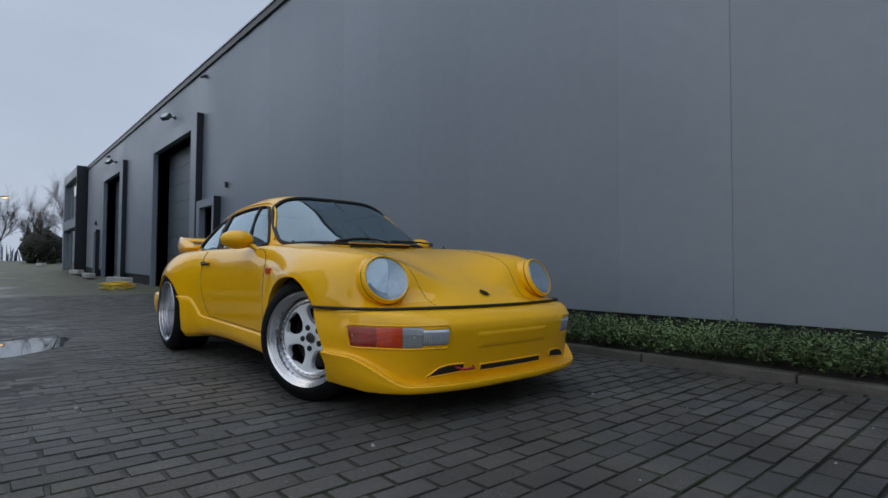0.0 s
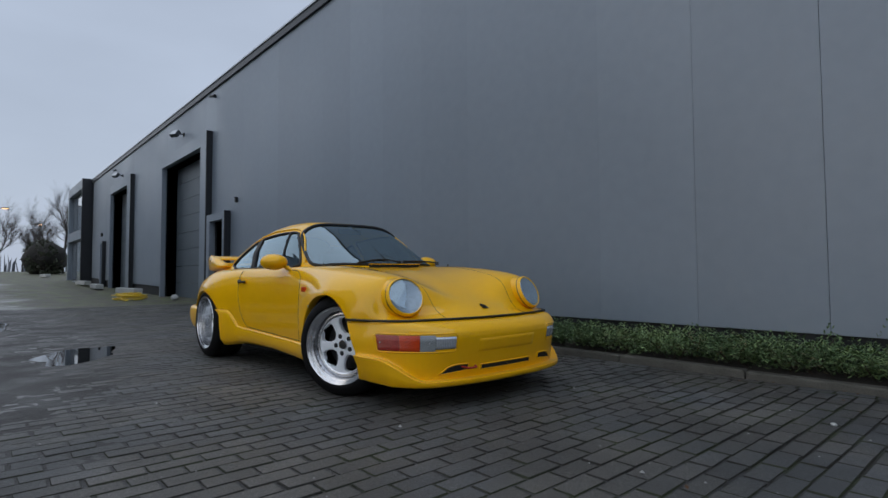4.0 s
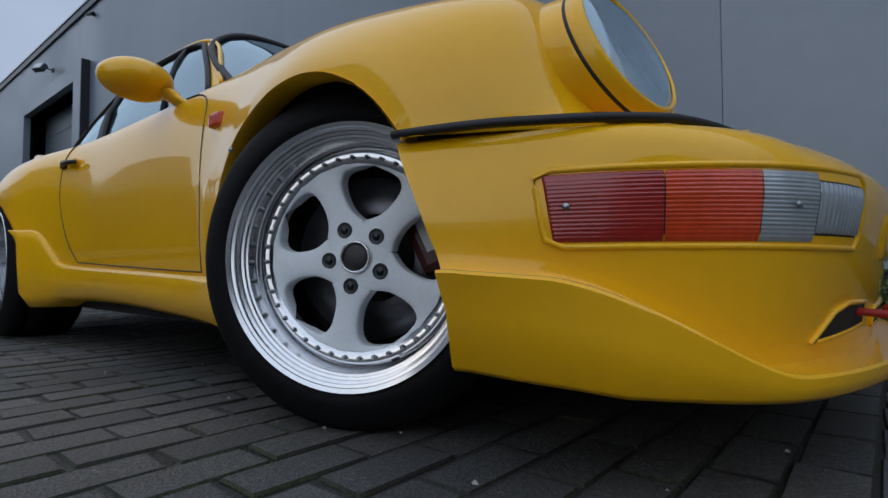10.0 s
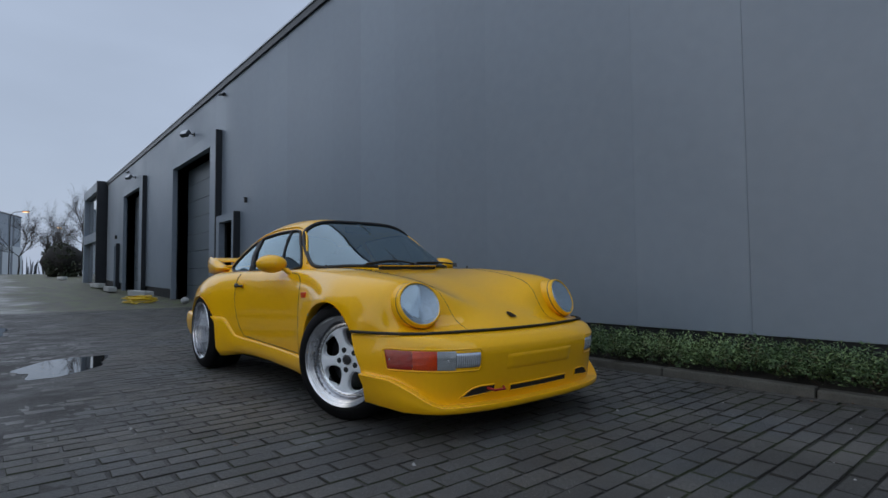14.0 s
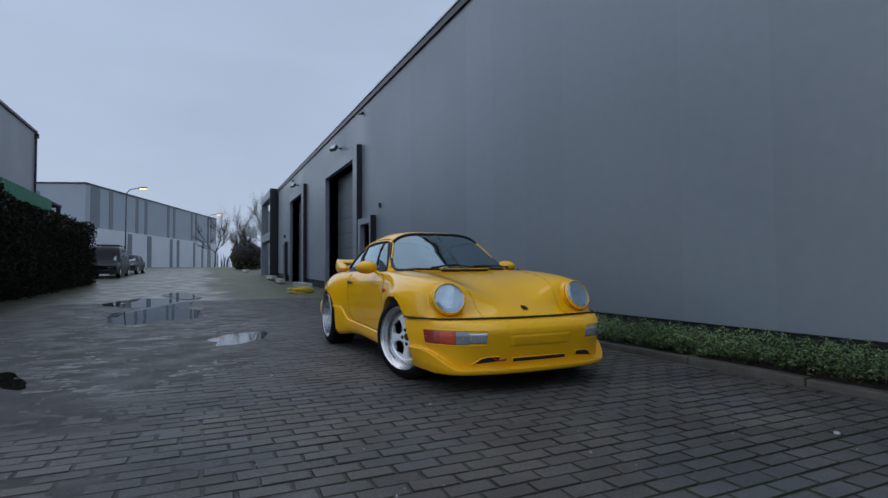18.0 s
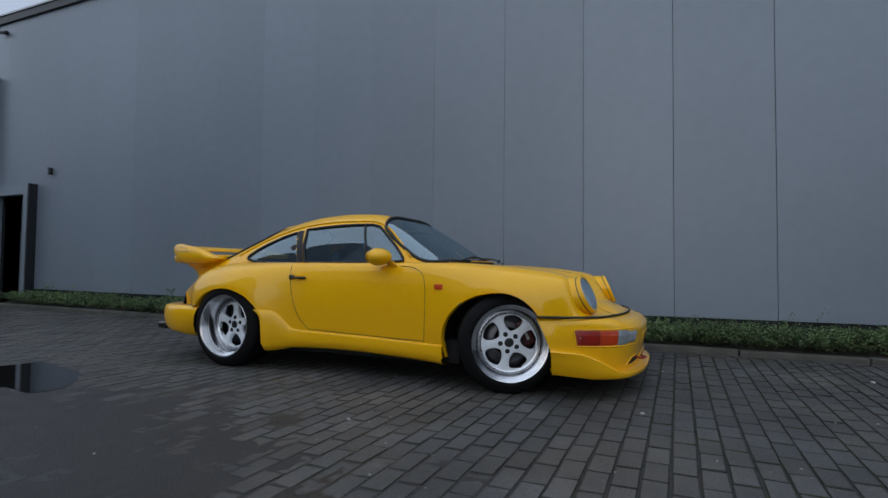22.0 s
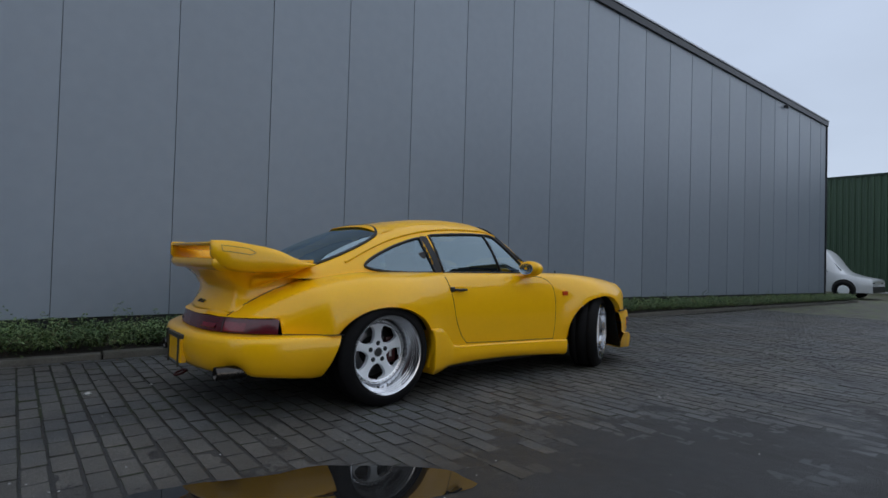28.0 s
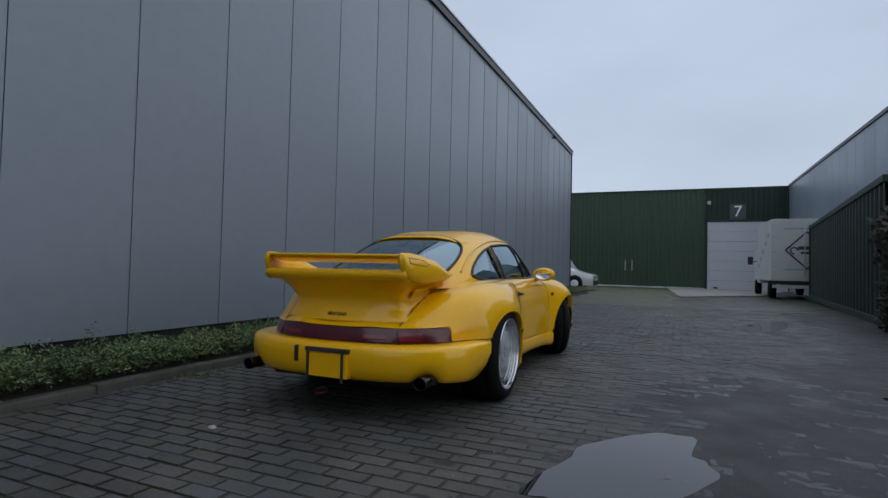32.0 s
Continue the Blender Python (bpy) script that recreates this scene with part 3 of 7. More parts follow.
# ---- the car ----
CAR = pose(0.0, 0.708, 0.0, 0, 0, 0.0)
car = thing("sports_car", "bright yellow wide-bodied sports coupe with a large tail wing", "car", CAR)
AX_R, AX_F, HUB_Z = 0.0, 2.272, 0.320

# length-wise lines of the body, metres ahead of the rear axle
deck_z = curve((-1.0, 0.552), (-0.93, 0.60), (-0.80, 0.665), (-0.6, 0.765), (-0.4, 0.862), (0.2, 0.85), (1.5, 0.845), (1.7, 0.832), (1.86, 0.820), (2.0, 0.808), (2.2, 0.780), (2.5, 0.705), (2.72, 0.635), (2.88, 0.583), (3.0, 0.537), (3.07, 0.497))
crown_z = curve((-1.0, 0.550), (-0.9, 0.605), (-0.6, 0.715), (-0.3, 0.785), (0.0, 0.822), (0.5, 0.825), (1.2, 0.825), (1.6, 0.828), (1.9, 0.828), (2.2, 0.812), (2.45, 0.788), (2.62, 0.768), (2.72, 0.750), (2.79, 0.722), (2.93, 0.515), (3.0, 0.50), (3.07, 0.492))
crown_y = curve((-1.0, 0.50), (-0.5, 0.57), (0.0, 0.61), (0.5, 0.615), (1.5, 0.62), (1.84, 0.61), (2.2, 0.59), (2.6, 0.56), (2.75, 0.56), (2.9, 0.54), (3.07, 0.50))
dip = curve((-1.0, 0.0), (1.7, 0.0), (2.1, 0.012), (2.5, 0.020), (2.7, 0.014), (2.85, 0.004), (2.95, 0.0), (3.07, 0.0))
wide = curve((-1.01, 0.645), (-0.8, 0.690), (-0.6, 0.742), (-0.45, 0.785), (-0.3, 0.803), (-0.18, 0.816), (-0.08, 0.828), (0.08, 0.842), (0.25, 0.832), (0.45, 0.780), (0.62, 0.742), (0.85, 0.722), (1.4, 0.716), (1.66, 0.722), (1.85, 0.750), (2.05, 0.788), (2.27, 0.814), (2.5, 0.803), (2.75, 0.765), (2.92, 0.74), (3.07, 0.68))
wide_z = curve((-1.0, 0.50), (-0.4, 0.56), (0.0, 0.60), (0.35, 0.57), (0.8, 0.52), (1.5, 0.52), (1.9, 0.56), (2.27, 0.61), (2.6, 0.57), (3.07, 0.48))
# the tail in plan, over the distance from the middle
tail_x = curve((0.0, -0.935), (0.18, -0.925), (0.36, -0.885), (0.50, -0.80), (0.595, -0.70), (0.645, -0.63), (0.72, -0.58), (0.85, -0.53))
nose_x = curve((0.0, 2.952), (0.20, 2.945), (0.37, 2.917), (0.52, 2.882), (0.60, 2.85), (0.645, 2.815), (0.70, 2.745), (0.75, 2.64), (0.85, 2.50))
REAR_LINE, FRONT_LINE, SILL = 0.455, 0.491, 0.185


def warp(x, y):
    """Nose and tail bend back towards the sides."""
    y = abs(y)
    if x > 2.4:
        t = min(1.0, (x - 2.4) / 0.67)
        k = min(1.0, max(0.0, (y - 0.56) / 0.16))
        return x + t * t * ((3 - 2 * t) * (1 - k) + k) * (nose_x(y) - 3.07)
    if x < -0.25:
        t = min(1.0, (-0.25 - x) / 0.76)
        return x + t ** 1.4 * (tail_x(y) + 1.01)
    return x


def section(x):
    """Half a cross-section, from the middle outwards and down."""
    zc, zf, yf, w, zm = deck_z(x), crown_z(x), crown_y(x), wide(x), wide_z(x)
    zv = 0.5 * (zc + zf) - dip(x)
    if x < -0.985:
        zb, wb = 0.548, w - 0.004
    elif x < -0.955:
        zb, wb = 0.548 + (x + 0.985) / 0.03 * (REAR_LINE - 0.548), w - 0.004
    elif x < -0.30:
        zb, wb = REAR_LINE, w - 0.004
    elif x > 2.5:
        zb, wb = FRONT_LINE, w - 0.004
    else:
        zb, wb = SILL, w - 0.03
    zm = max(zm, zb + 0.012)
    pts = [(0, zc), (0.16, zc - 0.002), (yf - 0.24, zv + 0.006), (yf - 0.12, 0.26 * zv + 0.74 * zf), (yf, zf)]
    for a in (0.38, 0.72, 1.02, 1.30):
        pts.append((yf + (w - yf) * math.sin(a) ** 0.9, zm + (zf - zm) * math.cos(a) ** 0.95))
    pts.append((w, zm))
    for f in (0.35, 0.7, 1.0):
        pts.append((w - (w - wb) * f ** 2.2, zm - f * (zm - zb)))
    return [p for p in spline([(a, b, 0) for a, b in pts], 5)]


# wheel openings: middle, half length behind, height over the hub, half length ahead
ARCHES = ((AX_R - 0.005, 0.375, 0.295, 0.375), (AX_F, 0.430, 0.318, 0.288))


def arch(x, z):
    """Below 1 inside a wheel opening."""
    best = 9.0
    for cx, a, b, c in ARCHES:
        dz = (z - HUB_Z) / (b if z > HUB_Z else 9.0)
        best = min(best, math.hypot((x - cx) / (a if x < cx else c), dz))
    return best


def flare(x, z):
    """How far the skin swells out round a wheel opening."""
    if z < 0.30:
        return 0.0
    return 0.016 * math.exp(-((arch(x, z) - 1.0) / 0.20) ** 2)


def side_y(x, z):
    """The skin's distance from the middle at a height, outside the crown."""
    s = section(x)
    k = max(range(len(s)), key=lambda i: s[i].y if s[i].x > crown_y(x) - 0.02 else -9)
    for i in range(k, len(s) - 1):
        if s[i].y >= z >= s[i + 1].y:
            t = (s[i].y - z) / max(1e-6, s[i].y - s[i + 1].y)
            y = s[i].x + t * (s[i + 1].x - s[i].x)
            return y + flare(warp(x, y), z)
    y = s[-1].x if z < s[-1].y else s[k].x
    return y + flare(warp(x, y), z)


def top_z(x, y):
    """The skin's height over a place inside the crown."""
    s = section(x)
    y = abs(y)
    for i in range(len(s) - 1):
        if s[i].x <= y <= s[i + 1].x:
            t = (y - s[i].x) / max(1e-6, s[i + 1].x - s[i].x)
            return s[i].y + t * (s[i + 1].y - s[i].y)
    return s[-1].y


def side_at(x, z):
    """The skin's distance from the middle where the bent skin lies at a length."""
    lo, hi = x - 0.02, x + 0.40
    if x < 2.4:
        return side_y(x, z)
    for _ in range(14):
        mid = 0.5 * (lo + hi)
        if warp(mid, side_y(mid, z)) < x:
            lo = mid
        else:
            hi = mid
    return side_y(lo, z)


def push_out(v):
    """Moves a point at the rim of a wheel opening onto the opening's line."""
    for cx, a, b, c in ARCHES:
        dx, dz = v[0] - cx, v[2] - HUB_Z
        e = math.hypot(dx / (a if dx < 0 else c), dz / (b if dz > 0 else 9.0))
        if 0.6 < e < 1.35:
            return (cx + dx / e, v[1], HUB_Z + dz / e if dz > 0 else v[2])
    return v


def body_shell():
    """The painted skin below the windows, with the wheel openings cut out."""
    xs = sorted(set(list(np.linspace(-1.01, 3.07, 190)) + [-0.985, -0.978, -0.971, -0.963, -0.955, -0.301, -0.299, 2.499, 2.501]))
    half = [[(warp(x, p.x), p.x + (flare(warp(x, p.x), p.y) if p.x > 0.6 else 0.0), p.y) for p in section(x)] for x in xs]
    rows = [[(a, -b, c) for a, b, c in r[::-1]] + r[1:] for r in half]
    nv = len(rows[0])
    grid = np.array(rows)
    for _ in range(7):
        soft = grid.copy()
        soft[1:-1] = 0.5 * grid[1:-1] + 0.25 * (grid[:-2] + grid[2:])
        soft[:, 1:-1] = 0.5 * soft[:, 1:-1] + 0.25 * (soft[:, :-2] + soft[:, 2:])
        soft[:, 0], soft[:, -1] = grid[:, 0], grid[:, -1]
        grid = soft
    verts = [tuple(v) for v in grid.reshape(-1, 3)]
    keep, rim = [], set()
    for f in grid_faces(len(rows), nv):
        c = np.mean([verts[i] for i in f], axis=0)
        if abs(c[1]) > 0.5 and arch(c[0], c[2]) < 1.0 and c[2] < 0.68:
            rim.update(f)
            continue
        if -0.36 < c[0] < 1.72 and abs(c[1]) < 0.50 and c[2] > 0.7:
            continue
        keep.append(f)
    used = {}
    for f in keep:
        for i in f:
            used[i] = used.get(i, 0) + 1
    for i in used:
        v = verts[i]
        if i in rim and 0.6 < arch(v[0], v[2]) < 1.35:
            verts[i] = push_out(v)
    ids = {i: k for k, i in enumerate(sorted(used))}
    ob = mesh_part("body", [verts[i] for i in sorted(used)], [tuple(ids[i] for i in f) for f in keep], YELLOW, car, "glossy yellow painted body", True)
    # rolled lips of the wheel openings
    for cx, a, b, c in ARCHES:
        for s in (-1, 1):
            vs, ring = [], 44
            start = math.degrees(math.asin((FRONT_LINE - HUB_Z) / b)) if cx > 1 else -16
            for k in range(ring + 1):
                an = math.radians(start + (196 - start) * k / ring)
                low = REAR_LINE if cx < 1 and math.cos(an) < 0 else 0.195
                x, z = cx + (a if math.cos(an) < 0 else c) * math.cos(an), max(low, HUB_Z + (b if math.sin(an) > 0 else 0.45) * math.sin(an))
                y = side_at(x, max(z, REAR_LINE if x < -0.33 else z))
                for dx, dy in ((0, 0.0015), (0.004, -0.004), (0.010, -0.03), (0.004, -0.05)):
                    k2 = 1 - dx / a
                    vs.append((cx + (x - cx) * k2, s * (y + dy), HUB_Z + (z - HUB_Z) * k2))
            mesh_part("wheel_arch_lip", vs, grid_faces(ring + 1, 4), YELLOW, car, "", True)
            # black liner behind
            vs = []
            for k in range(ring + 1):
                an = math.radians(start + 2 + (194 - start - 2) * k / ring)
                x, z = cx + ((a if math.cos(an) < 0 else c) + 0.02) * math.cos(an), HUB_Z + (b + 0.03) * math.sin(an)
                y = side_at(x, max(z - 0.03, 0.2)) - 0.03
                vs += [(x, s * y, z), (x, s * 0.42, z + 0.02)]
            mesh_part("wheel_well", vs, grid_faces(ring + 1, 2), DARK, car, "black wheel well liner", True)
            if cx > 1:
                vs = []
                for x, z in ((2.545, 0.53), (2.555, 0.44), (2.60, 0.30), (2.66, 0.15)):
                    vs += [(x, s * 0.735, z), (x + 0.02, s * 0.42, z)]
                mesh_part("wheel_well", vs, grid_faces(4, 2), DARK, car, "black wheel well liner", True)
    return ob


shell = body_shell()
SKIN = BVHTree.FromPolygons([v.co[:] for v in shell.data.vertices], [p.vertices[:] for p in shell.data.polygons])
boxed("underbody", (0.34, -0.64, 0.14), (1.93, 0.64, 0.30), DARK, car, 0.02)
boxed("underbody", (-0.78, -0.56, 0.19), (2.75, 0.56, 0.30), DARK, car, 0.02)
boxed("bulkhead", (-0.78, -0.50, 0.30), (-0.33, 0.50, 0.53), DARK, car, 0.02)
boxed("bulkhead", (1.75, -0.42, 0.30), (2.75, 0.42, 0.58), DARK, car, 0.02)


def line_on_side(name, xz, r=0.0035, both=True, mat=None):
    """A dark joint laid on the flank."""
    for s in ((-1, 1) if both else (-1,)):
        tube(name, [(warp(p.x, side_y(p.x, p.y)), s * (side_y(p.x, p.y) + 0.0005), p.y) for p in xz], r, mat or RUBBER, car, "", 5)


DOOR = spline([(0.545, 0.80, 0), (0.570, 0.70, 0), (0.610, 0.52, 0), (0.665, 0.40, 0), (0.735, 0.325, 0)], 8)
DOOR2 = spline([(0.735, 0.325, 0), (1.1, 0.309, 0), (1.45, 0.297, 0), (1.696, 0.290, 0)], 5)
DOOR3 = spline([(1.696, 0.290, 0), (1.704, 0.42, 0), (1.706, 0.56, 0), (1.700, 0.66, 0), (1.672, 0.745, 0), (1.59, 0.790, 0), (1.48, 0.802, 0)], 7)
for piece in (DOOR, DOOR2, DOOR3):
    line_on_side("door_joint", piece, 0.0022)
SKIRT = spline([(0.318, 0.459, 0), (0.336, 0.459, 0), (0.354, 0.459, 0), (0.366, 0.458, 0), (0.373, 0.458, 0), (0.43, 0.456, 0), (0.48, 0.436, 0), (0.53, 0.390, 0), (0.575, 0.342, 0), (0.61, 0.322, 0), (0.75, 0.311, 0), (1.2, 0.296, 0), (1.69, 0.280, 0), (1.842, 0.277, 0)], 7)
for s in (-1, 1):
    vs = []
    for p in SKIRT:
        yo = side_y(p.x, p.y)
        low = curve((0.317, 0.452), (0.336, 0.43), (0.354, 0.395), (0.366, 0.34), (0.374, 0.158), (0.40, 0.146), (0.45, 0.150), (0.6, 0.176), (1.0, 0.182), (1.5, 0.165), (1.86, 0.143))(p.x)
        for f, o in ((0.0, 0.001), (0.02, 0.012), (0.12, 0.016), (0.5, 0.016), (0.85, 0.008), (1.0, -0.02)):
            vs.append((p.x, s * (max(yo, side_y(p.x, p.y - f * (p.y - low))) + o), p.y - f * (p.y - low)))
        vs.append((p.x, s * (yo - 0.18), low - 0.005))
    mesh_part("side_skirt", vs, grid_faces(len(SKIRT), 7), YELLOW, car, "yellow side skirt under the door", True)


def ring_sweep(name, plan, prof, mat, label=""):
    """Sweeps an upright profile of (out, z) pairs along a plan line of (x, y, nx, ny)."""
    vs = [(x + nx * o + (arch_cut(x, z) if x > 1 else -0.095 * max(0.0, (x + 0.62) / 0.32) * max(0.0, (0.46 - z) / 0.25)), y + ny * o, z) for (x, y, nx, ny) in plan for o, z in prof(x, y)]
    return mesh_part(name, vs, grid_faces(len(plan), len(prof(*plan[0][:2]))), mat, car, label, True)


def plan_front():
    """The nose in plan, from the right wheel opening round to the left."""
    half = spline([(3.04, 0, 0), (3.035, 0.2, 0), (3.008, 0.40, 0), (2.948, 0.565, 0), (2.835, 0.672, 0), (2.70, 0.728, 0), (2.60, 0.764, 0), (2.492, 0.796, 0)], 8)
    pts = [(p.x, -p.y) for p in half[::-1]] + [(p.x, p.y) for p in half[1:]]
    res, n = [], len(pts)
    for i, (x, y) in enumerate(pts):
        a, c = pts[max(i - 1, 0)], pts[min(i + 1, n - 1)]
        dx, dy = c[0] - a[0], c[1] - a[1]
        L = math.hypot(dx, dy) or 1
        res.append((x, y, dy / L, -dx / L))
    return res


def arch_cut(x, z):
    """How far the bumper's ends lean forward below the strip, to clear the wheel."""
    k = min(1.0, max(0.0, (2.82 - x) / 0.31))
    return k * float(np.interp(z, (0.12, 0.20, 0.30, 0.40, 0.49), (0.098, 0.096, 0.086, 0.045, 0.0)))


def front_profile(x, y):
    """Bumper skin from the rubber strip down to the splitter: a lip in front that sweeps up into a side blade."""
    k = min(1.0, max(0.0, (abs(y) - 0.565) / 0.175))
    k = k * k * (3 - 2 * k)
    f = min(1.0, max(0.0, (0.76 - abs(y)) / 0.34))
    f = 0.024 * f * f * (3 - 2 * f)
    back = min(1.0, max(0.0, (2.80 - x) / 0.29))
    zl = 0.132 + 0.016 * back
    edge = zl + 0.035 + 0.112 * k
    lip = (0.052 * (1 - k) + 0.026 * k) * (1 - back) - 0.022 * back
    top = (0.052 * (1 - k) + 0.032 * k) * (1 - back) + 0.017 * back
    fs = 0.10 * min(1.0, max(0.0, (0.72 - abs(y)) / 0.22))
    v = 0.30 * fs
    return [(-0.035 - fs, 0.4965), (-0.02 - 0.5 * fs, 0.4955 - 0.3 * v), (-0.012, 0.494 - 0.75 * v), (0.002 + 0.3 * f, 0.486 - v), (0.008 + 0.8 * f, 0.468 - v), (0.011 + f, 0.44 - 0.5 * v), (0.011 + f, 0.39), (0.004 + 0.8 * f, max(0.33, edge + 0.05)), (-0.004 + 0.3 * f, edge + 0.025), (-0.004, edge + 0.004), (-0.003, edge + 0.001), (top - 0.003, edge), (top, edge - 0.004), (0.3 * top + 0.7 * lip, 0.6 * edge + 0.4 * zl), (lip - 0.003, zl + 0.008), (lip - 0.014, zl), (-0.16, zl + 0.02)]


PLAN_F = plan_front()
bumper = ring_sweep("front_bumper", PLAN_F, front_profile, YELLOW, "yellow front bumper with splitter lip")
ROWS = len(front_profile(3.0, 0.0))
for e in bumper.data.edges:
    a, b = e.vertices[0] % ROWS, e.vertices[1] % ROWS
    if a == b and a in (10, 11, 12):
        e.use_edge_sharp = True


def side_out(y):
    return min(1.0, max(0.0, (abs(y) - 0.50) / 0.12))


tube("bumper_strip", [(p.x + 0.010 * side_out(p.y), p.y * (1 + 0.016 * side_out(p.y) + 0.021 * min(1.0, max(0.0, (abs(p.y) - 0.735) / 0.04))), 0.4985) for p in spline([(nose_x(abs(y)) + 0.004 if abs(y) < 0.76 else 2.488, y, 0) for y in (-0.781, -0.75, -0.70, -0.645, -0.60, -0.52, -0.37, -0.20, 0.0, 0.20, 0.37, 0.52, 0.60, 0.645, 0.70, 0.75, 0.781)], 5)], 0.0072, RUBBER, car, "black rubber strip over the bumper")


def on_bumper(y, z, out=0.0):
    """A place on the bumper skin at a side distance and height."""
    i = min(range(len(PLAN_F)), key=lambda k: abs(PLAN_F[k][1] - y))
    j = min(max(i + (1 if y > PLAN_F[i][1] else -1), 0), len(PLAN_F) - 1)
    t = 0 if i == j else (y - PLAN_F[i][1]) / ((PLAN_F[j][1] - PLAN_F[i][1]) or 1)
    x, yy, nx, ny = [PLAN_F[i][k] + t * (PLAN_F[j][k] - PLAN_F[i][k]) for k in range(4)]
    pr = front_profile(x, yy)
    o = np.interp(-z, [-p[1] for p in pr], [p[0] for p in pr])
    return (x + nx * (o + out) + arch_cut(x, z), yy + ny * (o + out), z), (nx, ny)


def bumper_patch(name, ya, yb, za, zb, out, mat, label="", n=14, parent=None, slope=0.0, blunt=(False, False), ribs=0, flutes=0):
    """A raised, edge-rounded pad that follows the bumper."""
    vs, nz = [], (4 * ribs + 1 if ribs else 7)
    n = 5 * flutes if flutes else n
    for i in range(n + 1):
        y = ya + (yb - ya) * i / n
        for k in range(nz):
            t = k / (nz - 1)
            z = za + (zb - za) * t + slope * (abs(y) - abs(ya))
            e = min(1.0, 6.4 * min(1 if blunt[0] else i / n, 1 if blunt[1] else 1 - i / n, t * 0.5, (1 - t) * 0.5))
            wave = 0.0005 * math.sin(2 * math.pi * ribs * t) + 0.0007 * math.sin(2 * math.pi * flutes * i / n)
            p, _ = on_bumper(y, z, (out + wave) * math.sqrt(max(0, 1 - (1 - e) ** 2)) - (0.012 if e == 0 else 0))
            vs.append(p)
    return mesh_part(name, vs, grid_faces(n + 1, nz), mat, parent or car, label, True)


def slot(name, outline, label):
    """A black patch on the skin, painted as an opening's shade, with a rolled edge; its outline in side distance and
    height.
    """
    pts = []
    for k in range(len(outline)):
        a, c = outline[k - 1], outline[k]
        m = max(3, int(abs(c[0] - a[0]) / 0.015))
        pts += [(a[0] + (c[0] - a[0]) * i / m, a[1] + (c[1] - a[1]) * i / m) for i in range(m)]
    cy, cz = np.mean(pts, axis=0)
    vs, n = [], len(pts)
    for k, o in ((1.0, 0.004), (0.7, 0.0035), (0.35, 0.0035), (0.02, 0.0035)):
        vs += [on_bumper(cy + (y - cy) * (1 if k == 1.0 else k), cz + (z - cz) * k, o)[0] for y, z in pts]
    op = mesh_part(name, vs, [(r * n + i, r * n + (i + 1) % n, (r + 1) * n + (i + 1) % n, (r + 1) * n + i) for r in range(3) for i in range(n)], DARK, car, label, True)
    tube("rolled_edge", [on_bumper(y, z, 0.0015)[0] for y, z in pts], 0.0042, YELLOW, op, "", 6, True)


for s in (-1, 1):
    lamp = bumper_patch("indicator", s * 0.735, s * 0.398, 0.325, 0.428, 0.0015, RUBBER, "front lamp unit with red, amber and clear lenses", n=30)
    bumper_patch("red_lens", s * 0.732, s * 0.6665, 0.330, 0.423, 0.004, REDLENS, "dark red side lens", 36, lamp, blunt=(False, True), ribs=17)
    bumper_patch("amber_lens", s * 0.6655, s * 0.5905, 0.330, 0.423, 0.004, AMBER, "amber indicator lens", 10, lamp, blunt=(True, True), ribs=17)
    bumper_patch("clear_lens", s * 0.5895, s * 0.520, 0.330, 0.423, 0.004, CLEARLENS, "clear ribbed lens", 8, lamp, blunt=(True, True), ribs=17)
    bumper_patch("fog_lens", s * 0.5185, s * 0.402, 0.330, 0.423, 0.004, FOGLENS, "clear fluted fog lamp lens", 24, lamp, blunt=(True, False), flutes=12)
    for y in (0.720, 0.5515):
        sc = lathe("lens_screw", [(0.0001, -0.002), (0.004, -0.0015), (0.005, 0.0)], BOLT, lamp, "", 10)
        q, nn = on_bumper(s * y, 0.378, 0.0065)
        sc.matrix_local = Matrix.Translation(q) @ pose(0, 0, 0, 0, 0, math.degrees(math.atan2(nn[1], nn[0])) + 90)
    edge = [(s * (0.398 + 0.337 * u), 0.325) for u in np.linspace(0.03, 0.97, 24)] + [(s * 0.7352, z) for z in (0.335, 0.355, 0.376, 0.40, 0.418)] + \
        [(s * (0.398 + 0.337 * u), 0.428) for u in np.linspace(0.97, 0.03, 24)] + [(s * 0.3975, z) for z in (0.415, 0.376, 0.338)]
    tube("lamp_recess", [on_bumper(y, z, -0.0008)[0] for y, z in edge], 0.0048, YELLOW, lamp, "yellow rolled edge of the lamp recess", 8, True)
    slot("side_intake", [(s * 0.500, 0.196), (s * 0.445, 0.236), (s * 0.40, 0.247), (s * 0.315, 0.247), (s * 0.315, 0.213)], "black air intake slot")
slot("middle_intake", [(-0.218, 0.203), (-0.218, 0.233), (0.218, 0.233), (0.218, 0.203)], "wide black air intake slot")
bumper_patch("plate_recess", -0.27, 0.27, 0.30, 0.40, 0.006, YELLOW, "blank yellow number plate panel", 16)
p, _ = on_bumper(-0.33, 0.235, 0.01)
tow = tube("tow_strap", [(p[0] - 0.03, p[1] - 0.03, p[2]), (p[0] + 0.035, p[1] - 0.02, p[2] - 0.006), (p[0] + 0.05, p[1] + 0.03, p[2] - 0.004), (p[0] + 0.02, p[1] + 0.05, p[2])], 0.006, REDSTRAP, car, "red tow strap loop")


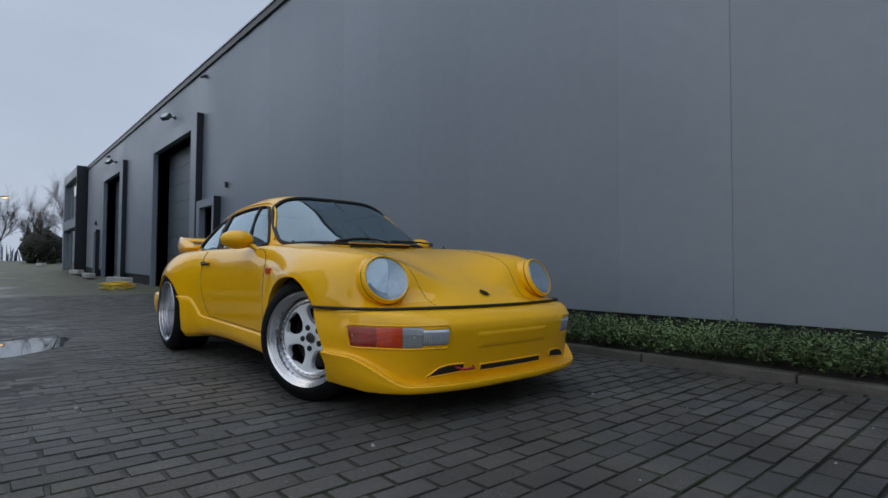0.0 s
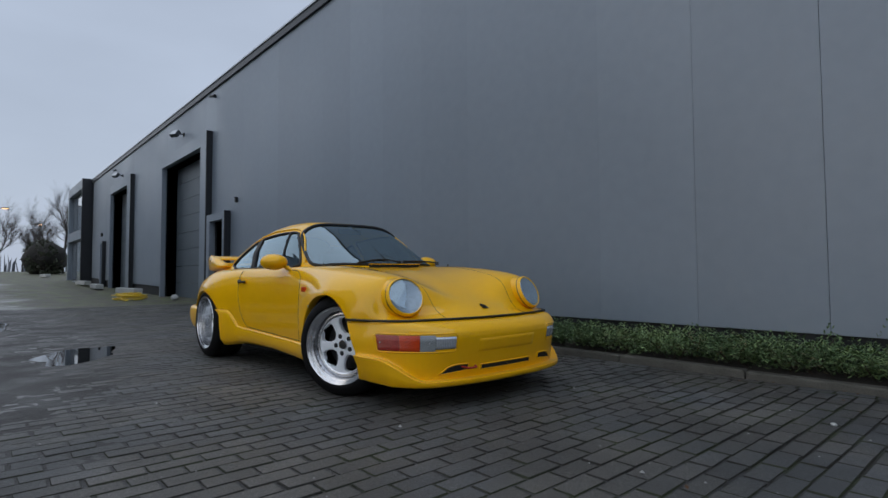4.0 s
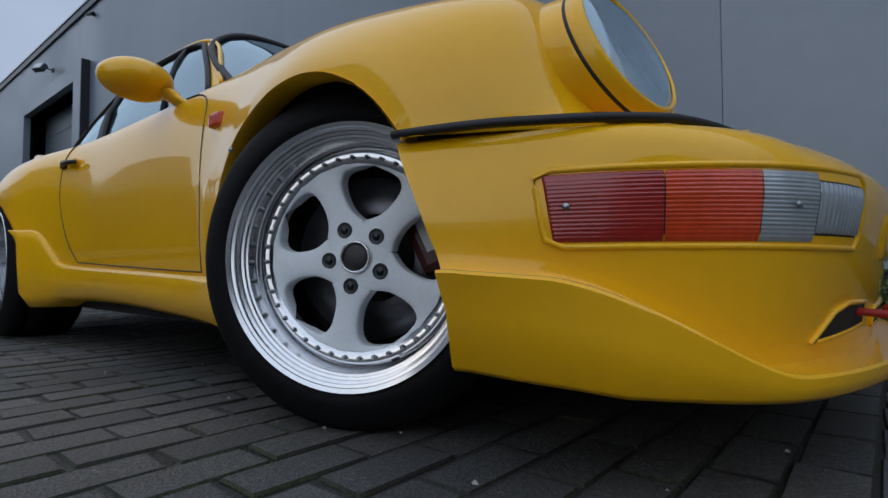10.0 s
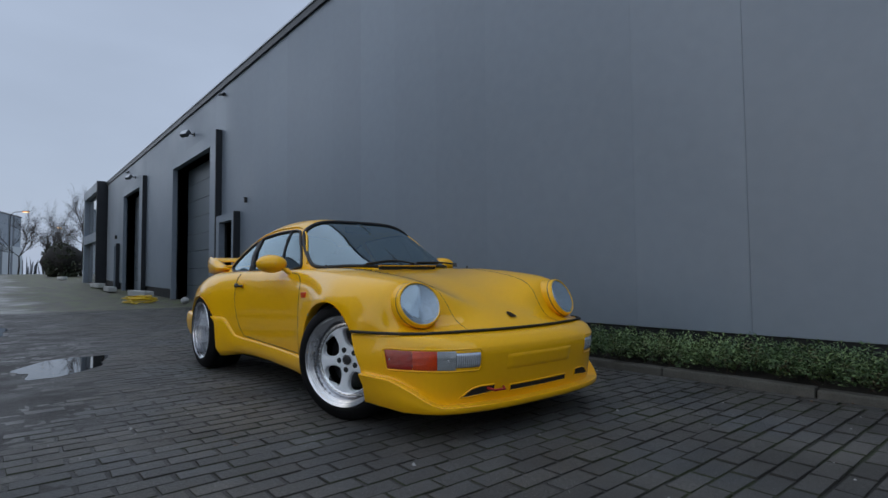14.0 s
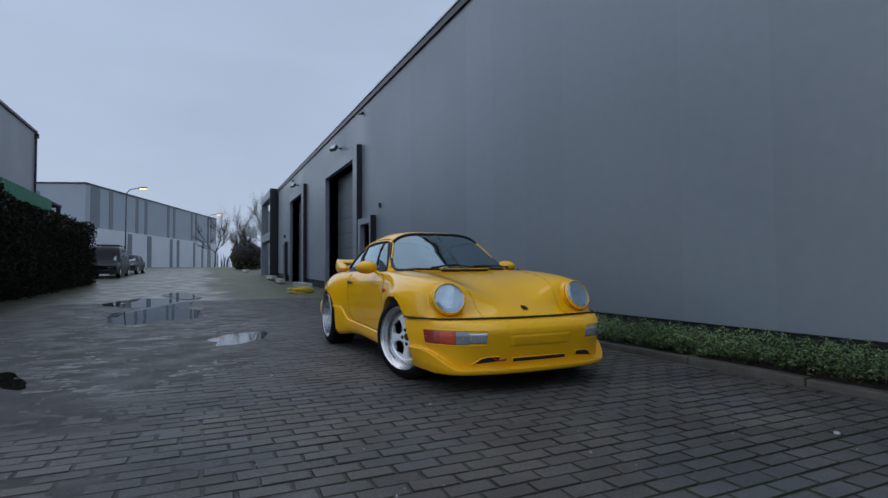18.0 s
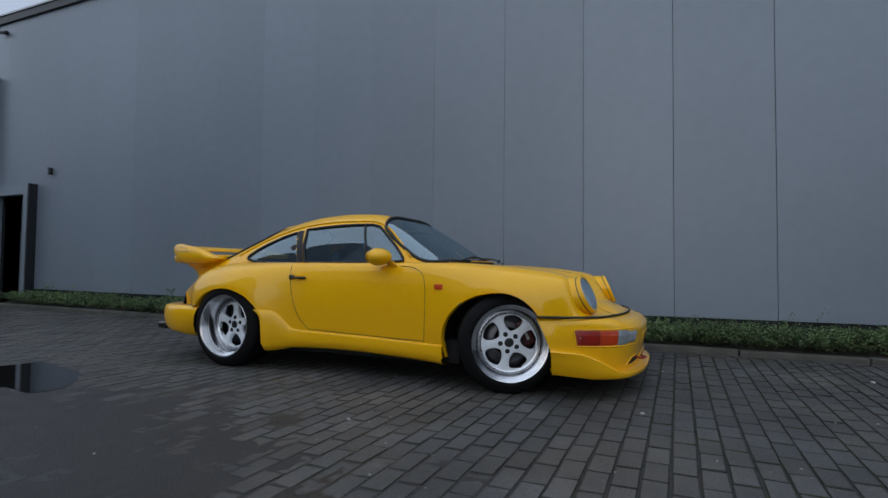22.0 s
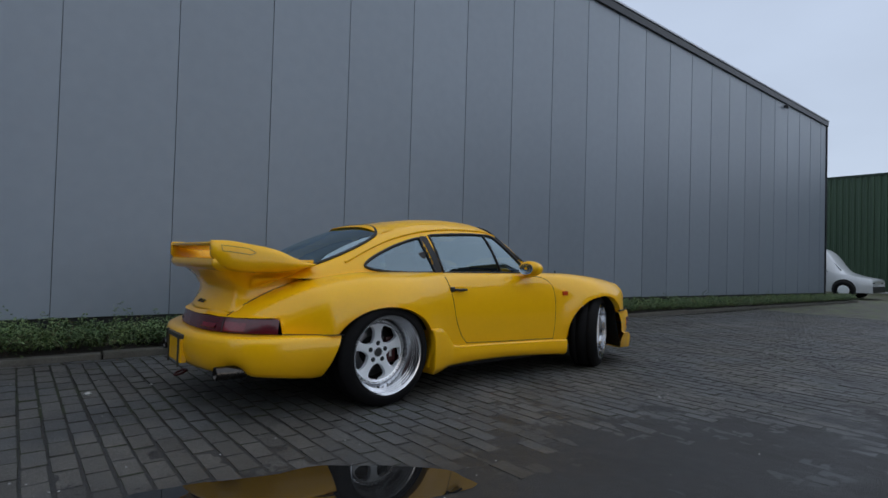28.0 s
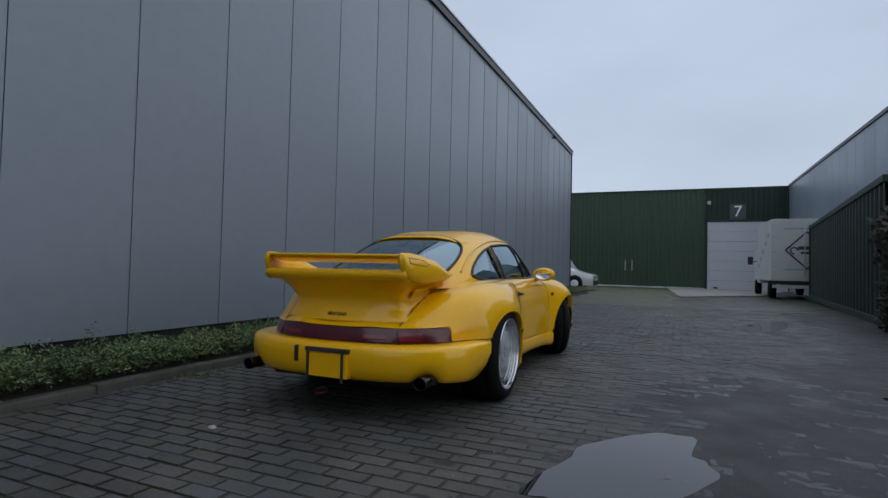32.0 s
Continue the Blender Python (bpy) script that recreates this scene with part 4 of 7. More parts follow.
def plan_rear():
    half = spline([(-1.01, 0, 0), (-1.003, 0.19, 0), (-0.978, 0.365, 0), (-0.930, 0.505, 0), (-0.858, 0.632, 0), (-0.768, 0.712, 0), (-0.62, 0.768, 0), (-0.45, 0.785, 0), (-0.305, 0.794, 0)], 7)
    pts = [(p.x, -p.y) for p in half[::-1]] + [(p.x, p.y) for p in half[1:]]
    n = len(pts)
    res = []
    for i, (x, y) in enumerate(pts):
        a, c = pts[max(i - 1, 0)], pts[min(i + 1, n - 1)]
        dx, dy = c[0] - a[0], c[1] - a[1]
        L = math.hypot(dx, dy) or 1
        res.append((x, y, -dy / L, dx / L))
    return res


PLAN_R = plan_rear()


def rear_profile(x, y):
    d = 0.045 * min(1.0, max(0.0, (x + 0.88) / 0.5))
    c = 0.040 * math.exp(-((abs(y) - 0.612) / 0.062) ** 4)
    e = 0.055 * min(1.0, max(0.0, (x + 0.80) / 0.48)) ** 2
    return [(-0.15, 0.458), (-0.06, 0.460), (-0.016, 0.459), (0.006, 0.449), (0.016, 0.425), (0.020, 0.375), (0.014 - 0.3 * e, 0.322 + 0.3 * c - 0.5 * d), (-0.002 - 0.8 * e, 0.278 + c - d), (-0.02 - e, 0.255 + c - d), (-0.06 - e, 0.248 + c - d), (-0.16 - e, 0.248 + c - d)]


ring_sweep("rear_bumper", PLAN_R, rear_profile, YELLOW, "yellow rear bumper with a plate recess")


def plan_tail():
    """The tail's lower edge in plan, over the bumper's shelf."""
    half = [(tail_x(y), y) for y in np.linspace(0, 0.655, 26)]
    pts = [(x, -y) for x, y in half[::-1]] + half[1:]
    res, n = [], len(pts)
    for i, (x, y) in enumerate(pts):
        a, c = pts[max(i - 1, 0)], pts[min(i + 1, n - 1)]
        dx, dy = c[0] - a[0], c[1] - a[1]
        L = math.hypot(dx, dy) or 1
        res.append((x, y, -dy / L, dx / L))
    return res


PLAN_T = plan_tail()
for s in (-1, 1):
    tube("bumper_joint", [(warp(x, side_y(x, 0.47)), s * (side_y(x, 0.47) + 0.001), 0.4615) for x in np.linspace(-1.0, -0.315, 16)], 0.003, RUBBER, car)


# tail lights: one band across, in three pieces
def band(name, ya, yb, mat, label, parent=None, z0=0.466, z1=0.545, out=0.0, n=16, deep=0.14):
    vs = []
    for i in range(n + 1):
        y = ya + (yb - ya) * i / n
        q = plan_line(PLAN_T, y)
        for z, o in ((z0 - 0.003, -0.03), (z0, 0.0), (z0 + 0.004, 0.0), (z1 - 0.006, -0.020), (z1, -0.026), (z1 + 0.005, -deep)):
            vs.append((q[0] + q[2] * (o + out + 0.014), q[1] + q[3] * (o + out + 0.014), z))
    return mesh_part(name, vs, grid_faces(n + 1, 6), mat, parent or car, label, True)


def plan_line(plan, y):
    ys = [p[1] for p in plan]
    return [float(np.interp(y, ys, [p[k] for p in plan])) for k in range(4)]


tail = band("tail_light", -0.649, 0.649, TAILRED, "dark red full-width tail light band", z0=0.463, z1=0.554, n=60)
for s in (-1, 1):
    band("bright_lens", s * 0.42, s * 0.53, TAILBRIGHT, "brighter red lens", tail, 0.472, 0.538, 0.003, 8, 0.03)
    band("reflector_patch", s * 0.22, s * 0.36, TAILBRIGHT, "", tail, 0.484, 0.528, 0.002, 8, 0.03)
    band("lens_joint", s * 0.415, s * 0.409, BLACK, "", tail, 0.466, 0.547, 0.004, 2, 0.03)

PLATEGREY = material("dull_grey_bracket", (0.05, 0.046, 0.036), 0.6, 0.3, var=0.3, scale=30)
# plate holder, straps and exhausts
q = plan_line(PLAN_R, 0.0)
boxed("plate_holder", (q[0] - 0.032, -0.195, 0.405), (q[0] + 0.01, 0.105, 0.430), PLATEGREY, car, 0.004, "black plate light bar")
boxed("plate_panel", (q[0] - 0.026, -0.19, 0.262), (q[0] + 0.01, 0.10, 0.404), YELLOW, car, 0.006)
for s in (-0.155, 0.085):
    boxed("plate_bracket", (q[0] - 0.034, s - 0.008, 0.238), (q[0] - 0.024, s + 0.008, 0.41), PLATEGREY, car, 0.002, "black perforated plate bracket")
boxed("plate_slot", (q[0] - 0.024, 0.165, 0.335), (q[0] + 0.004, 0.19, 0.430), BLACK, car, 0.006, "black upright slot")
for s in (-1, 1):
    pipe = lathe("exhaust_pipe", [(0.037, 0.16), (0.038, 0.0), (0.036, -0.004), (0.033, 0.0), (0.031, 0.15)], CHROME, car, "round dark steel exhaust tip", 28,
                 Matrix.Translation((-0.955, s * 0.612, 0.268)) @ pose(0, 0, 0, 0, 0, -90) @ Matrix.Scale(-1, 4, (0, 0, 1)))
lathe("tow_eye", [(0.03, -0.006), (0.042, -0.006), (0.042, 0.006), (0.03, 0.006), (0.03, -0.006)], RED, car, "dark red tow eye", 20, Matrix.Translation((-0.98, 0.02, 0.17)) @ pose(0, 0, 0, 70, 0, 90))

# ---- the cabin ----
roof_z = curve((-0.72, 0.63), (-0.55, 0.765), (-0.42, 0.87), (-0.2, 1.00), (0.0, 1.085), (0.2, 1.150), (0.4, 1.195), (0.6, 1.222), (0.85, 1.234), (1.05, 1.226), (1.2, 1.196), (1.35, 1.128), (1.55, 1.010), (1.75, 0.890), (1.88, 0.815))
belt_y = curve((-0.72, 0.45), (-0.5, 0.50), (-0.3, 0.54), (0.0, 0.582), (0.4, 0.606), (1.0, 0.614), (1.45, 0.612), (1.62, 0.588), (1.72, 0.52), (1.80, 0.40), (1.86, 0.22), (1.88, 0.05))
BELT = 0.775
square = curve((-0.72, 2.6), (-0.2, 3.0), (0.2, 3.6), (0.6, 4.6), (1.2, 4.8), (1.5, 4.2), (1.7, 3.2), (1.88, 2.5))


def lean(t):
    """The glass leans inwards over the belt line."""
    return 1 - 0.095 * t


def cabin_y(x, z):
    h = max(roof_z(x) - BELT, 0.02)
    t = min(max((z - BELT) / h, 0), 1)
    return belt_y(x) * (1 - t ** 2.2) ** (1 / square(x)) * lean(t)


def cabin_z(x, y):
    h = max(roof_z(x) - BELT, 0.02)
    lo, hi = 0.0, 1.0
    for _ in range(16):
        mid = 0.5 * (lo + hi)
        if cabin_y(x, BELT + h * mid) > abs(y):
            lo = mid
        else:
            hi = mid
    return BELT + h * lo


def chain(*pts, n=6):
    return spline([(a, b, 0) for a, b in pts], n)


# window outlines: flank in (x, z), front and back in (x, y)
W_DOOR = [(p.x, p.y) for p in chain((0.600, 0.822), (0.90, 0.824), (1.36, 0.826))] + [(p.x, p.y) for p in chain((1.485, 0.830), (1.40, 0.93), (1.28, 1.04), (1.20, 1.105))][1:] + \
    [(p.x, p.y) for p in chain((1.14, 1.118), (0.95, 1.118), (0.75, 1.108), (0.535, 1.090))] + [(0.560, 0.96)]
W_QUARTER = [(p.x, p.y) for p in spline([(0.530, 0.822, 0), (0.30, 0.820, 0), (0.10, 0.828, 0), (-0.005, 0.848, 0), (-0.018, 0.872, 0), (0.06, 0.925, 0), (0.20, 0.99, 0), (0.34, 1.040, 0), (0.448, 1.068, 0)], 5)]
W_FRONT = [(p.x, p.y) for p in spline([(1.845, 0.0, 0), (1.825, 0.20, 0), (1.755, 0.40, 0), (1.672, 0.525, 0), (1.575, 0.562, 0), (1.43, 0.540, 0), (1.31, 0.502, 0), (1.235, 0.44, 0), (1.212, 0.22, 0), (1.21, 0.0, 0)], 6)]
W_BACK = [(p.x, p.y) for p in spline([(0.205, 0.0, 0), (0.20, 0.22, 0), (0.165, 0.37, 0), (0.08, 0.425, 0), (-0.10, 0.455, 0), (-0.30, 0.455, 0), (-0.39, 0.42, 0), (-0.425, 0.22, 0), (-0.43, 0.0, 0)], 6)]


def inside(p, poly):
    c = False
    for i in range(len(poly)):
        (x1, y1), (x2, y2) = poly[i - 1], poly[i]
        if (y1 > p[1]) != (y2 > p[1]) and p[0] < (x2 - x1) * (p[1] - y1) / (y2 - y1) + x1:
            c = not c
    return c


W_FRONT_ALL = W_FRONT + [(x, -y) for x, y in W_FRONT[::-1]]
W_BACK_ALL = W_BACK + [(x, -y) for x, y in W_BACK[::-1]]


def cabin_shell():
    xs, nv = np.linspace(-0.72, 1.878, 190), 90
    rows = []
    for x in xs:
        row = []
        h = roof_z(x) - BELT
        for j in range(nv + 1):
            a = math.pi * j / nv
            c, s = math.cos(a), math.sin(a)
            t = max(s, 0) ** (2 / 2.2)
            row.append((x, -belt_y(x) * math.copysign(abs(c) ** (2 / square(x)), c) * lean(t), BELT + h * t))
        rows.append(row)
    verts = [v for r in rows for v in r]
    keep = []
    for f in grid_faces(len(rows), nv + 1):
        c = np.mean([verts[i] for i in f], axis=0)
        side = cabin_normal_side(c)
        if side and (inside((c[0], c[2]), W_DOOR) or inside((c[0], c[2]), W_QUARTER)):
            continue
        if not side and (inside((c[0], c[1]), W_FRONT_ALL) or inside((c[0], c[1]), W_BACK_ALL)):
            continue
        keep.append(f)
    used = sorted({i for f in keep for i in f})
    ids = {i: k for k, i in enumerate(used)}
    mesh_part("roof", [verts[i] for i in used], [tuple(ids[i] for i in f) for f in keep], YELLOW, car, "yellow roof and pillars", True)


def cabin_normal_side(c):
    """Whether a place belongs to the flank rather than to the top, front or back."""
    x, y, z = c
    e = 0.01
    if abs(y) < 0.30:
        return False
    gx = (roof_z(x + e) - roof_z(x - e)) / (2 * e)
    t = min(max((z - BELT) / max(roof_z(x) - BELT, 0.02), 0), 1)
    if x > 1.2:
        line = np.interp(x, (1.2, 1.30, 1.42, 1.56, 1.70), (1.125, 1.055, 0.955, 0.85, 0.79))
        return z < line
    if x < 0.52:
        return z < np.interp(x, (-0.3, 0.0, 0.2, 0.52), (0.86, 0.92, 1.02, 1.10))
    return z < 1.15


cabin_shell()


def fan_pane(name, outline, place, label, mat=WINDOW, grow=1.0, lift=0.001):
    """A pane inside an outline, laid on the cabin's surface."""
    cx, cy = np.mean(outline, axis=0)
    vs, n, rings = [], len(outline), 10
    for k in range(rings + 1):
        t = k / rings * grow
        for a, b in outline:
            vs.append(place(cx + (a - cx) * t, cy + (b - cy) * t, lift))
    fs = [(k * n + i, k * n + (i + 1) % n, (k + 1) * n + (i + 1) % n, (k + 1) * n + i) for k in range(rings) for i in range(n)]
    ob = mesh_part(name, vs, fs, mat, car, label, True)
    ob.visible_shadow = False
    return ob


for s in (-1, 1):
    side = lambda x, z, o, s=s: (x, s * (cabin_y(x, z) - 0.004 + o), z)
    for nm, poly, lb in (("side_window", W_DOOR, "tinted door window"), ("quarter_window", W_QUARTER, "tinted rear quarter window")):
        fan_pane(nm, poly, side, lb)
        tube("window_seal", [side(a, b, 0.007) for a, b in poly], 0.0105, RUBBER, car, "black rubber window seal", 6, True)
    mesh_part("window_pillar", [side(x + d, z, 0.010) for d in (-0.036, 0.020) for x, z in ((0.567, 0.816), (0.545, 0.90), (0.520, 0.98), (0.490, 1.082))], grid_faces(2, 4), RUBBER, car, "black cover of the door pillar", True)
    tube("vent_bar", [side(a, b, 0.006) for a, b in ((1.172, 0.828), (1.142, 0.93), (1.102, 1.05), (1.078, 1.114))], 0.009, RUBBER, car, "black bar of the vent window")
    tube("rain_gutter", [(x, s * (cabin_y(x, z) + 0.004), z) for x, z in [(p.x, p.y) for p in chain((1.52, 0.865), (1.40, 0.985), (1.28, 1.085), (1.15, 1.142), (0.95, 1.150), (0.70, 1.142), (0.45, 1.108), (0.2, 1.04), (0.0, 0.955), (-0.15, 0.88))]], 0.008, YELLOW, car, "yellow rain gutter")
top = lambda x, y, o: (x, y, cabin_z(x, y) - 0.003 + o)
fan_pane("windscreen", W_FRONT_ALL, top, "curved windscreen", SCREEN)
tube("window_seal", [top(a, b, 0.006) for a, b in W_FRONT_ALL], 0.013, RUBBER, car, "black windscreen seal", 6, True)
rows = []
for y in np.linspace(-0.40, 0.40, 33):
    b = 1 - 0.55 * (abs(y) / 0.40) ** 4
    z0, z1 = cabin_z(0.30, y), cabin_z(0.215, y)
    rows.append([(0.30, y, z0 + 0.001), (0.215, y, z1 + 0.010), (0.215 - 0.085 * b, y, z1 - 0.010), (0.212 - 0.085 * b, y, z1 - 0.016), (0.215 - 0.02 * b, y, z1 - 0.010)])
mesh_part("roof_visor", [p for r in rows for p in r], grid_faces(33, 5), YELLOW, car, "thin yellow lip over the rear window", True)
fan_pane("rear_window", W_BACK_ALL, top, "sloping rear window", SCREEN)
tube("window_seal", [top(a, b, 0.005) for a, b in W_BACK_ALL], 0.011, RUBBER, car, "black rear window seal", 6, True)

# ---- wheels ----
def wheel(name, m, lip, width, label):
    """A three-piece wheel: tyre, stepped polished rim, bolt ring, five spokes, nuts and brake. Its outer side looks to -y; y = 0 is the spokes' face."""
    R, T = 0.246, 0.321
    w = lathe(name, [(0.205, width - lip), (0.236, width - lip), (0.205, width - lip - 0.03), (0.192, 0.03), (0.197, 0.016), (0.206, 0.012), (0.211, -0.2 * lip), (0.214, -0.45 * lip), (0.2145, -0.56 * lip), (0.2185, -0.58 * lip), (0.219, -0.68 * lip), (0.2235, -0.70 * lip), (0.224, -0.80 * lip), (0.2290, -0.83 * lip), (0.2295, -0.93 * lip), (0.2345, -0.955 * lip), (0.2355, -lip + 0.001), (0.2435, -lip - 0.002), (R, -lip + 0.002), (R, -lip + 0.012)],
              POLISHED, car, label, 72)
    w.data.set_sharp_from_angle(angle=radians(28))
    w.matrix_local = m
    y0, y1 = -lip - 0.004, width - lip
    lathe("tyre", [(R - 0.006, y0 + 0.016), (R + 0.004, y0 + 0.004), (R + 0.012, y0 + 0.001), (0.27, y0 + 0.004), (0.292, y0 + 0.013), (T - 0.012, y0 + 0.028), (T - 0.003, y0 + 0.040), (T, y0 + 0.056),
                   (T, y0 + 0.075), (T - 0.008, y0 + 0.078), (T - 0.008, y0 + 0.086), (T, y0 + 0.089), (T, y1 - 0.075), (T - 0.008, y1 - 0.072), (T - 0.008, y1 - 0.064), (T, y1 - 0.061), (T - 0.002, y1 - 0.02), (0.29, y1), (R, y1)], TYRE, w, "black low-profile tyre", 72)
    lathe("bolt_ring", [(0.202, 0.014), (0.203, -0.004), (0.198, -0.006), (0.179, -0.004), (0.176, 0.004), (0.176, 0.02)], POLISHED, w, "polished ring that carries the rim bolts", 72)
    ob = None
    for k in range(40):
        a = 2 * math.pi * (k + 0.5) / 40
        if ob is None:
            ob = lathe("rim_bolt", [(0.0001, -0.0125), (0.0026, -0.0120), (0.0042, -0.0105), (0.0046, -0.0085), (0.0046, -0.003)], BOLT, w, "", 6)
        else:
            c = ob.copy()
            scene.collection.objects.link(c)
            c.parent = w
            ob2 = c
        (ob if k == 0 else ob2).matrix_local = Matrix.Translation((0.190 * math.cos(a), -0.002, 0.190 * math.sin(a)))
    half = curve((0.030, 0.060), (0.066, 0.060), (0.072, 0.044), (0.080, 0.034), (0.092, 0.0275), (0.11, 0.0250), (0.13, 0.0262), (0.148, 0.031), (0.160, 0.039), (0.168, 0.052), (0.173, 0.080), (0.176, 0.14))
    first = None
    for k in range(5):
        if first is None:
            rs, vs = [0.030, 0.05, 0.064, 0.068, 0.072, 0.077, 0.083, 0.092, 0.105, 0.12, 0.135, 0.148, 0.157, 0.164, 0.169, 0.173, 0.176, 0.180], []
            for r in rs:
                an = min(math.pi / 5, half(r) / r)
                rise = -0.004 + 0.05 * max(0, r - 0.12) ** 1.3 - 0.03 * max(0, 0.09 - r)
                edge = 0.030 if an < math.pi / 5 else 0.0
                for f, d in ((-1, edge), (-1, 0.2 * edge), (-0.95, 0.06 * edge), (-0.86, 0.0), (-0.45, -0.0015), (0, -0.002), (0.45, -0.0015), (0.86, 0.0), (0.95, 0.06 * edge), (1, 0.2 * edge), (1, edge)):
                    vs.append((r * math.sin(f * an), rise + d, r * math.cos(f * an)))
            first = mesh_part("spoke", vs, grid_faces(len(rs), 11), SILVER, w, "silver-white cast spoke", True)
            sp = first
        else:
            sp = first.copy()
            scene.collection.objects.link(sp)
            sp.parent = w
        sp.matrix_local = pose(0, 0, 0, 0, 72 * k, 0)
    lathe("hub_ring", [(0.026, -0.010), (0.027, -0.0145), (0.0295, -0.0150), (0.031, -0.0125), (0.0315, -0.008)], POLISHED, w, "polished ring round the centre cap", 40)
    lathe("hub", [(0.0001, -0.0066), (0.046, -0.0066), (0.058, -0.0060), (0.065, -0.0046), (0.067, -0.002)], SILVER, w, "silver hub face", 40)
    lathe("hub_cap", [(0.0001, -0.012), (0.020, -0.012), (0.026, -0.010), (0.028, -0.006)], BLACK, w, "black centre cap", 28)
    nut = None
    for k in range(5):
        a = math.radians(90 + 72 * k)
        if nut is None:
            nut = lathe("wheel_nut", [(0.0001, -0.0075), (0.0062, -0.0075), (0.0070, -0.0062), (0.0072, -0.0050), (0.0080, -0.0046), (0.0128, -0.0050), (0.0140, -0.0058), (0.0152, -0.0048), (0.0155, -0.003)], NUTDARK, w, "dark wheel nut in a round seat", 18)
            nn = nut
        else:
            nn = nut.copy()
            scene.collection.objects.link(nn)
            nn.parent = w
        nn.matrix_local = Matrix.Translation((0.056 * math.cos(a), -0.003, 0.056 * math.sin(a)))
    lathe("brake_disc", [(0.09, 0.075), (0.165, 0.075), (0.165, 0.10), (0.09, 0.10)], STEEL, w, "dark ventilated brake disc", 48)
    lathe("wheel_back", [(0.0001, 0.125), (0.20, 0.125)], DARK, w, "dark brake backing", 32)
    bm = bmesh.new()
    box(bm, (0.09, 0.045, -0.085), (0.172, 0.115, 0.085), 0.018)
    part("brake_caliper", bm, RED, w, "dark red brake caliper")
    boxed("caliper_mark", (0.118, 0.0425, -0.045), (0.135, 0.0445, 0.045), WHITETUBE, w, 0, "white lettering bar on the caliper")
    lathe("valve", [(0.0001, -0.03), (0.003, -0.03), (0.003, 0)], BLACK, w, "", 6, Matrix.Translation((0.0, -0.01, -0.205)))
    return w


STEER = 25
wheel("rear_wheel", pose(AX_R, -0.700, HUB_Z, 0, 0, 0), 0.135, 0.285, "deep-dished polished rear wheel")
wheel("rear_wheel", pose(AX_R, 0.700, HUB_Z, 0, 30, 180), 0.135, 0.285, "deep-dished polished rear wheel")
wheel("front_wheel", pose(AX_F + 0.02, -0.700, HUB_Z, 0, 0, STEER) @ pose(0, 0, 0, 0, -25, 0), 0.062, 0.235, "polished front wheel steered to the left")
wheel("front_wheel", pose(AX_F - 0.02, 0.700, HUB_Z, 0, 0, 180 + STEER) @ pose(0, 0, 0, 0, 14, 0), 0.062, 0.235, "polished front wheel steered to the left")

# ---- headlights ----
HEADFLUTE = material("fluted_headlight_glass", (0.50, 0.55, 0.60), 0.18, 0.55, var=0.22, scale=9, grain=60, coat=1.0, bump=0.25, bump_scale=30)
for s in (-1, 1):
    m = Matrix.Translation((2.760, s * 0.564, 0.634)) @ pose(0, 0, 0, 0, -23, s * 9) @ pose(0, 0, 0, 0, 0, 90) @ Matrix.Scale(0.925, 4)
    hl = lathe("headlight", [(0.117, -0.010), (0.120, -0.014), (0.124, -0.012), (0.130, -0.002), (0.133, 0.012), (0.133, 0.016)], YELLOW, car, "yellow headlight rim", 56)
    hl.matrix_local = m
    lathe("rim_joint", [(0.1325, 0.011), (0.1340, 0.014), (0.1340, 0.018), (0.131, 0.020)], RUBBER, hl, "black headlight gasket", 56)
    # the wing's bulge behind the lamp
    vs = []
    for d, r in ((0.0, 0.1338), (0.03, 0.1365), (0.08, 0.1375), (0.15, 0.133), (0.23, 0.118), (0.30, 0.09)):
        for k in range(48):
            a = 2 * math.pi * k / 48
            vs.append(m @ Vector((r * math.cos(a), 0.018, r * math.sin(a))) + Vector((-d, 0, 0.02 * d - 0.10 * d * max(0, math.sin(a)))))
    mesh_part("lamp_bowl", vs, grid_faces(6, 48, True), YELLOW, car, "", True)
    lathe("headlight_glass", [(0.0001, -0.030), (0.03, -0.029), (0.06, -0.0255), (0.09, -0.0195), (0.112, -0.0105), (0.1185, -0.004)], HEADGLASS, hl, "domed headlight glass", 48).visible_shadow = False
    lathe("reflector", [(0.0001, 0.010), (0.04, 0.008), (0.08, 0.002), (0.110, -0.004), (0.1175, -0.008)], HEADFLUTE, hl, "silvery fluted reflector", 48)

# ---- tail wing ----
def plate_between(name, rows, mat, label, cap=True):
    """A skin over rows of points, each row a closed ring; end rings capped."""
    n = len(rows[0])
    vs = [p for r in rows for p in r]
    fs = grid_faces(len(rows), n, True)
    if cap:
        fs += [tuple(range(n)), tuple((len(rows) - 1) * n + k for k in range(n))[::-1]]
    return mesh_part(name, vs, fs, mat, wing, label, True)


wing = part("tail_wing", bmesh.new(), YELLOW, car, "yellow two-plane tail wing with end plates")
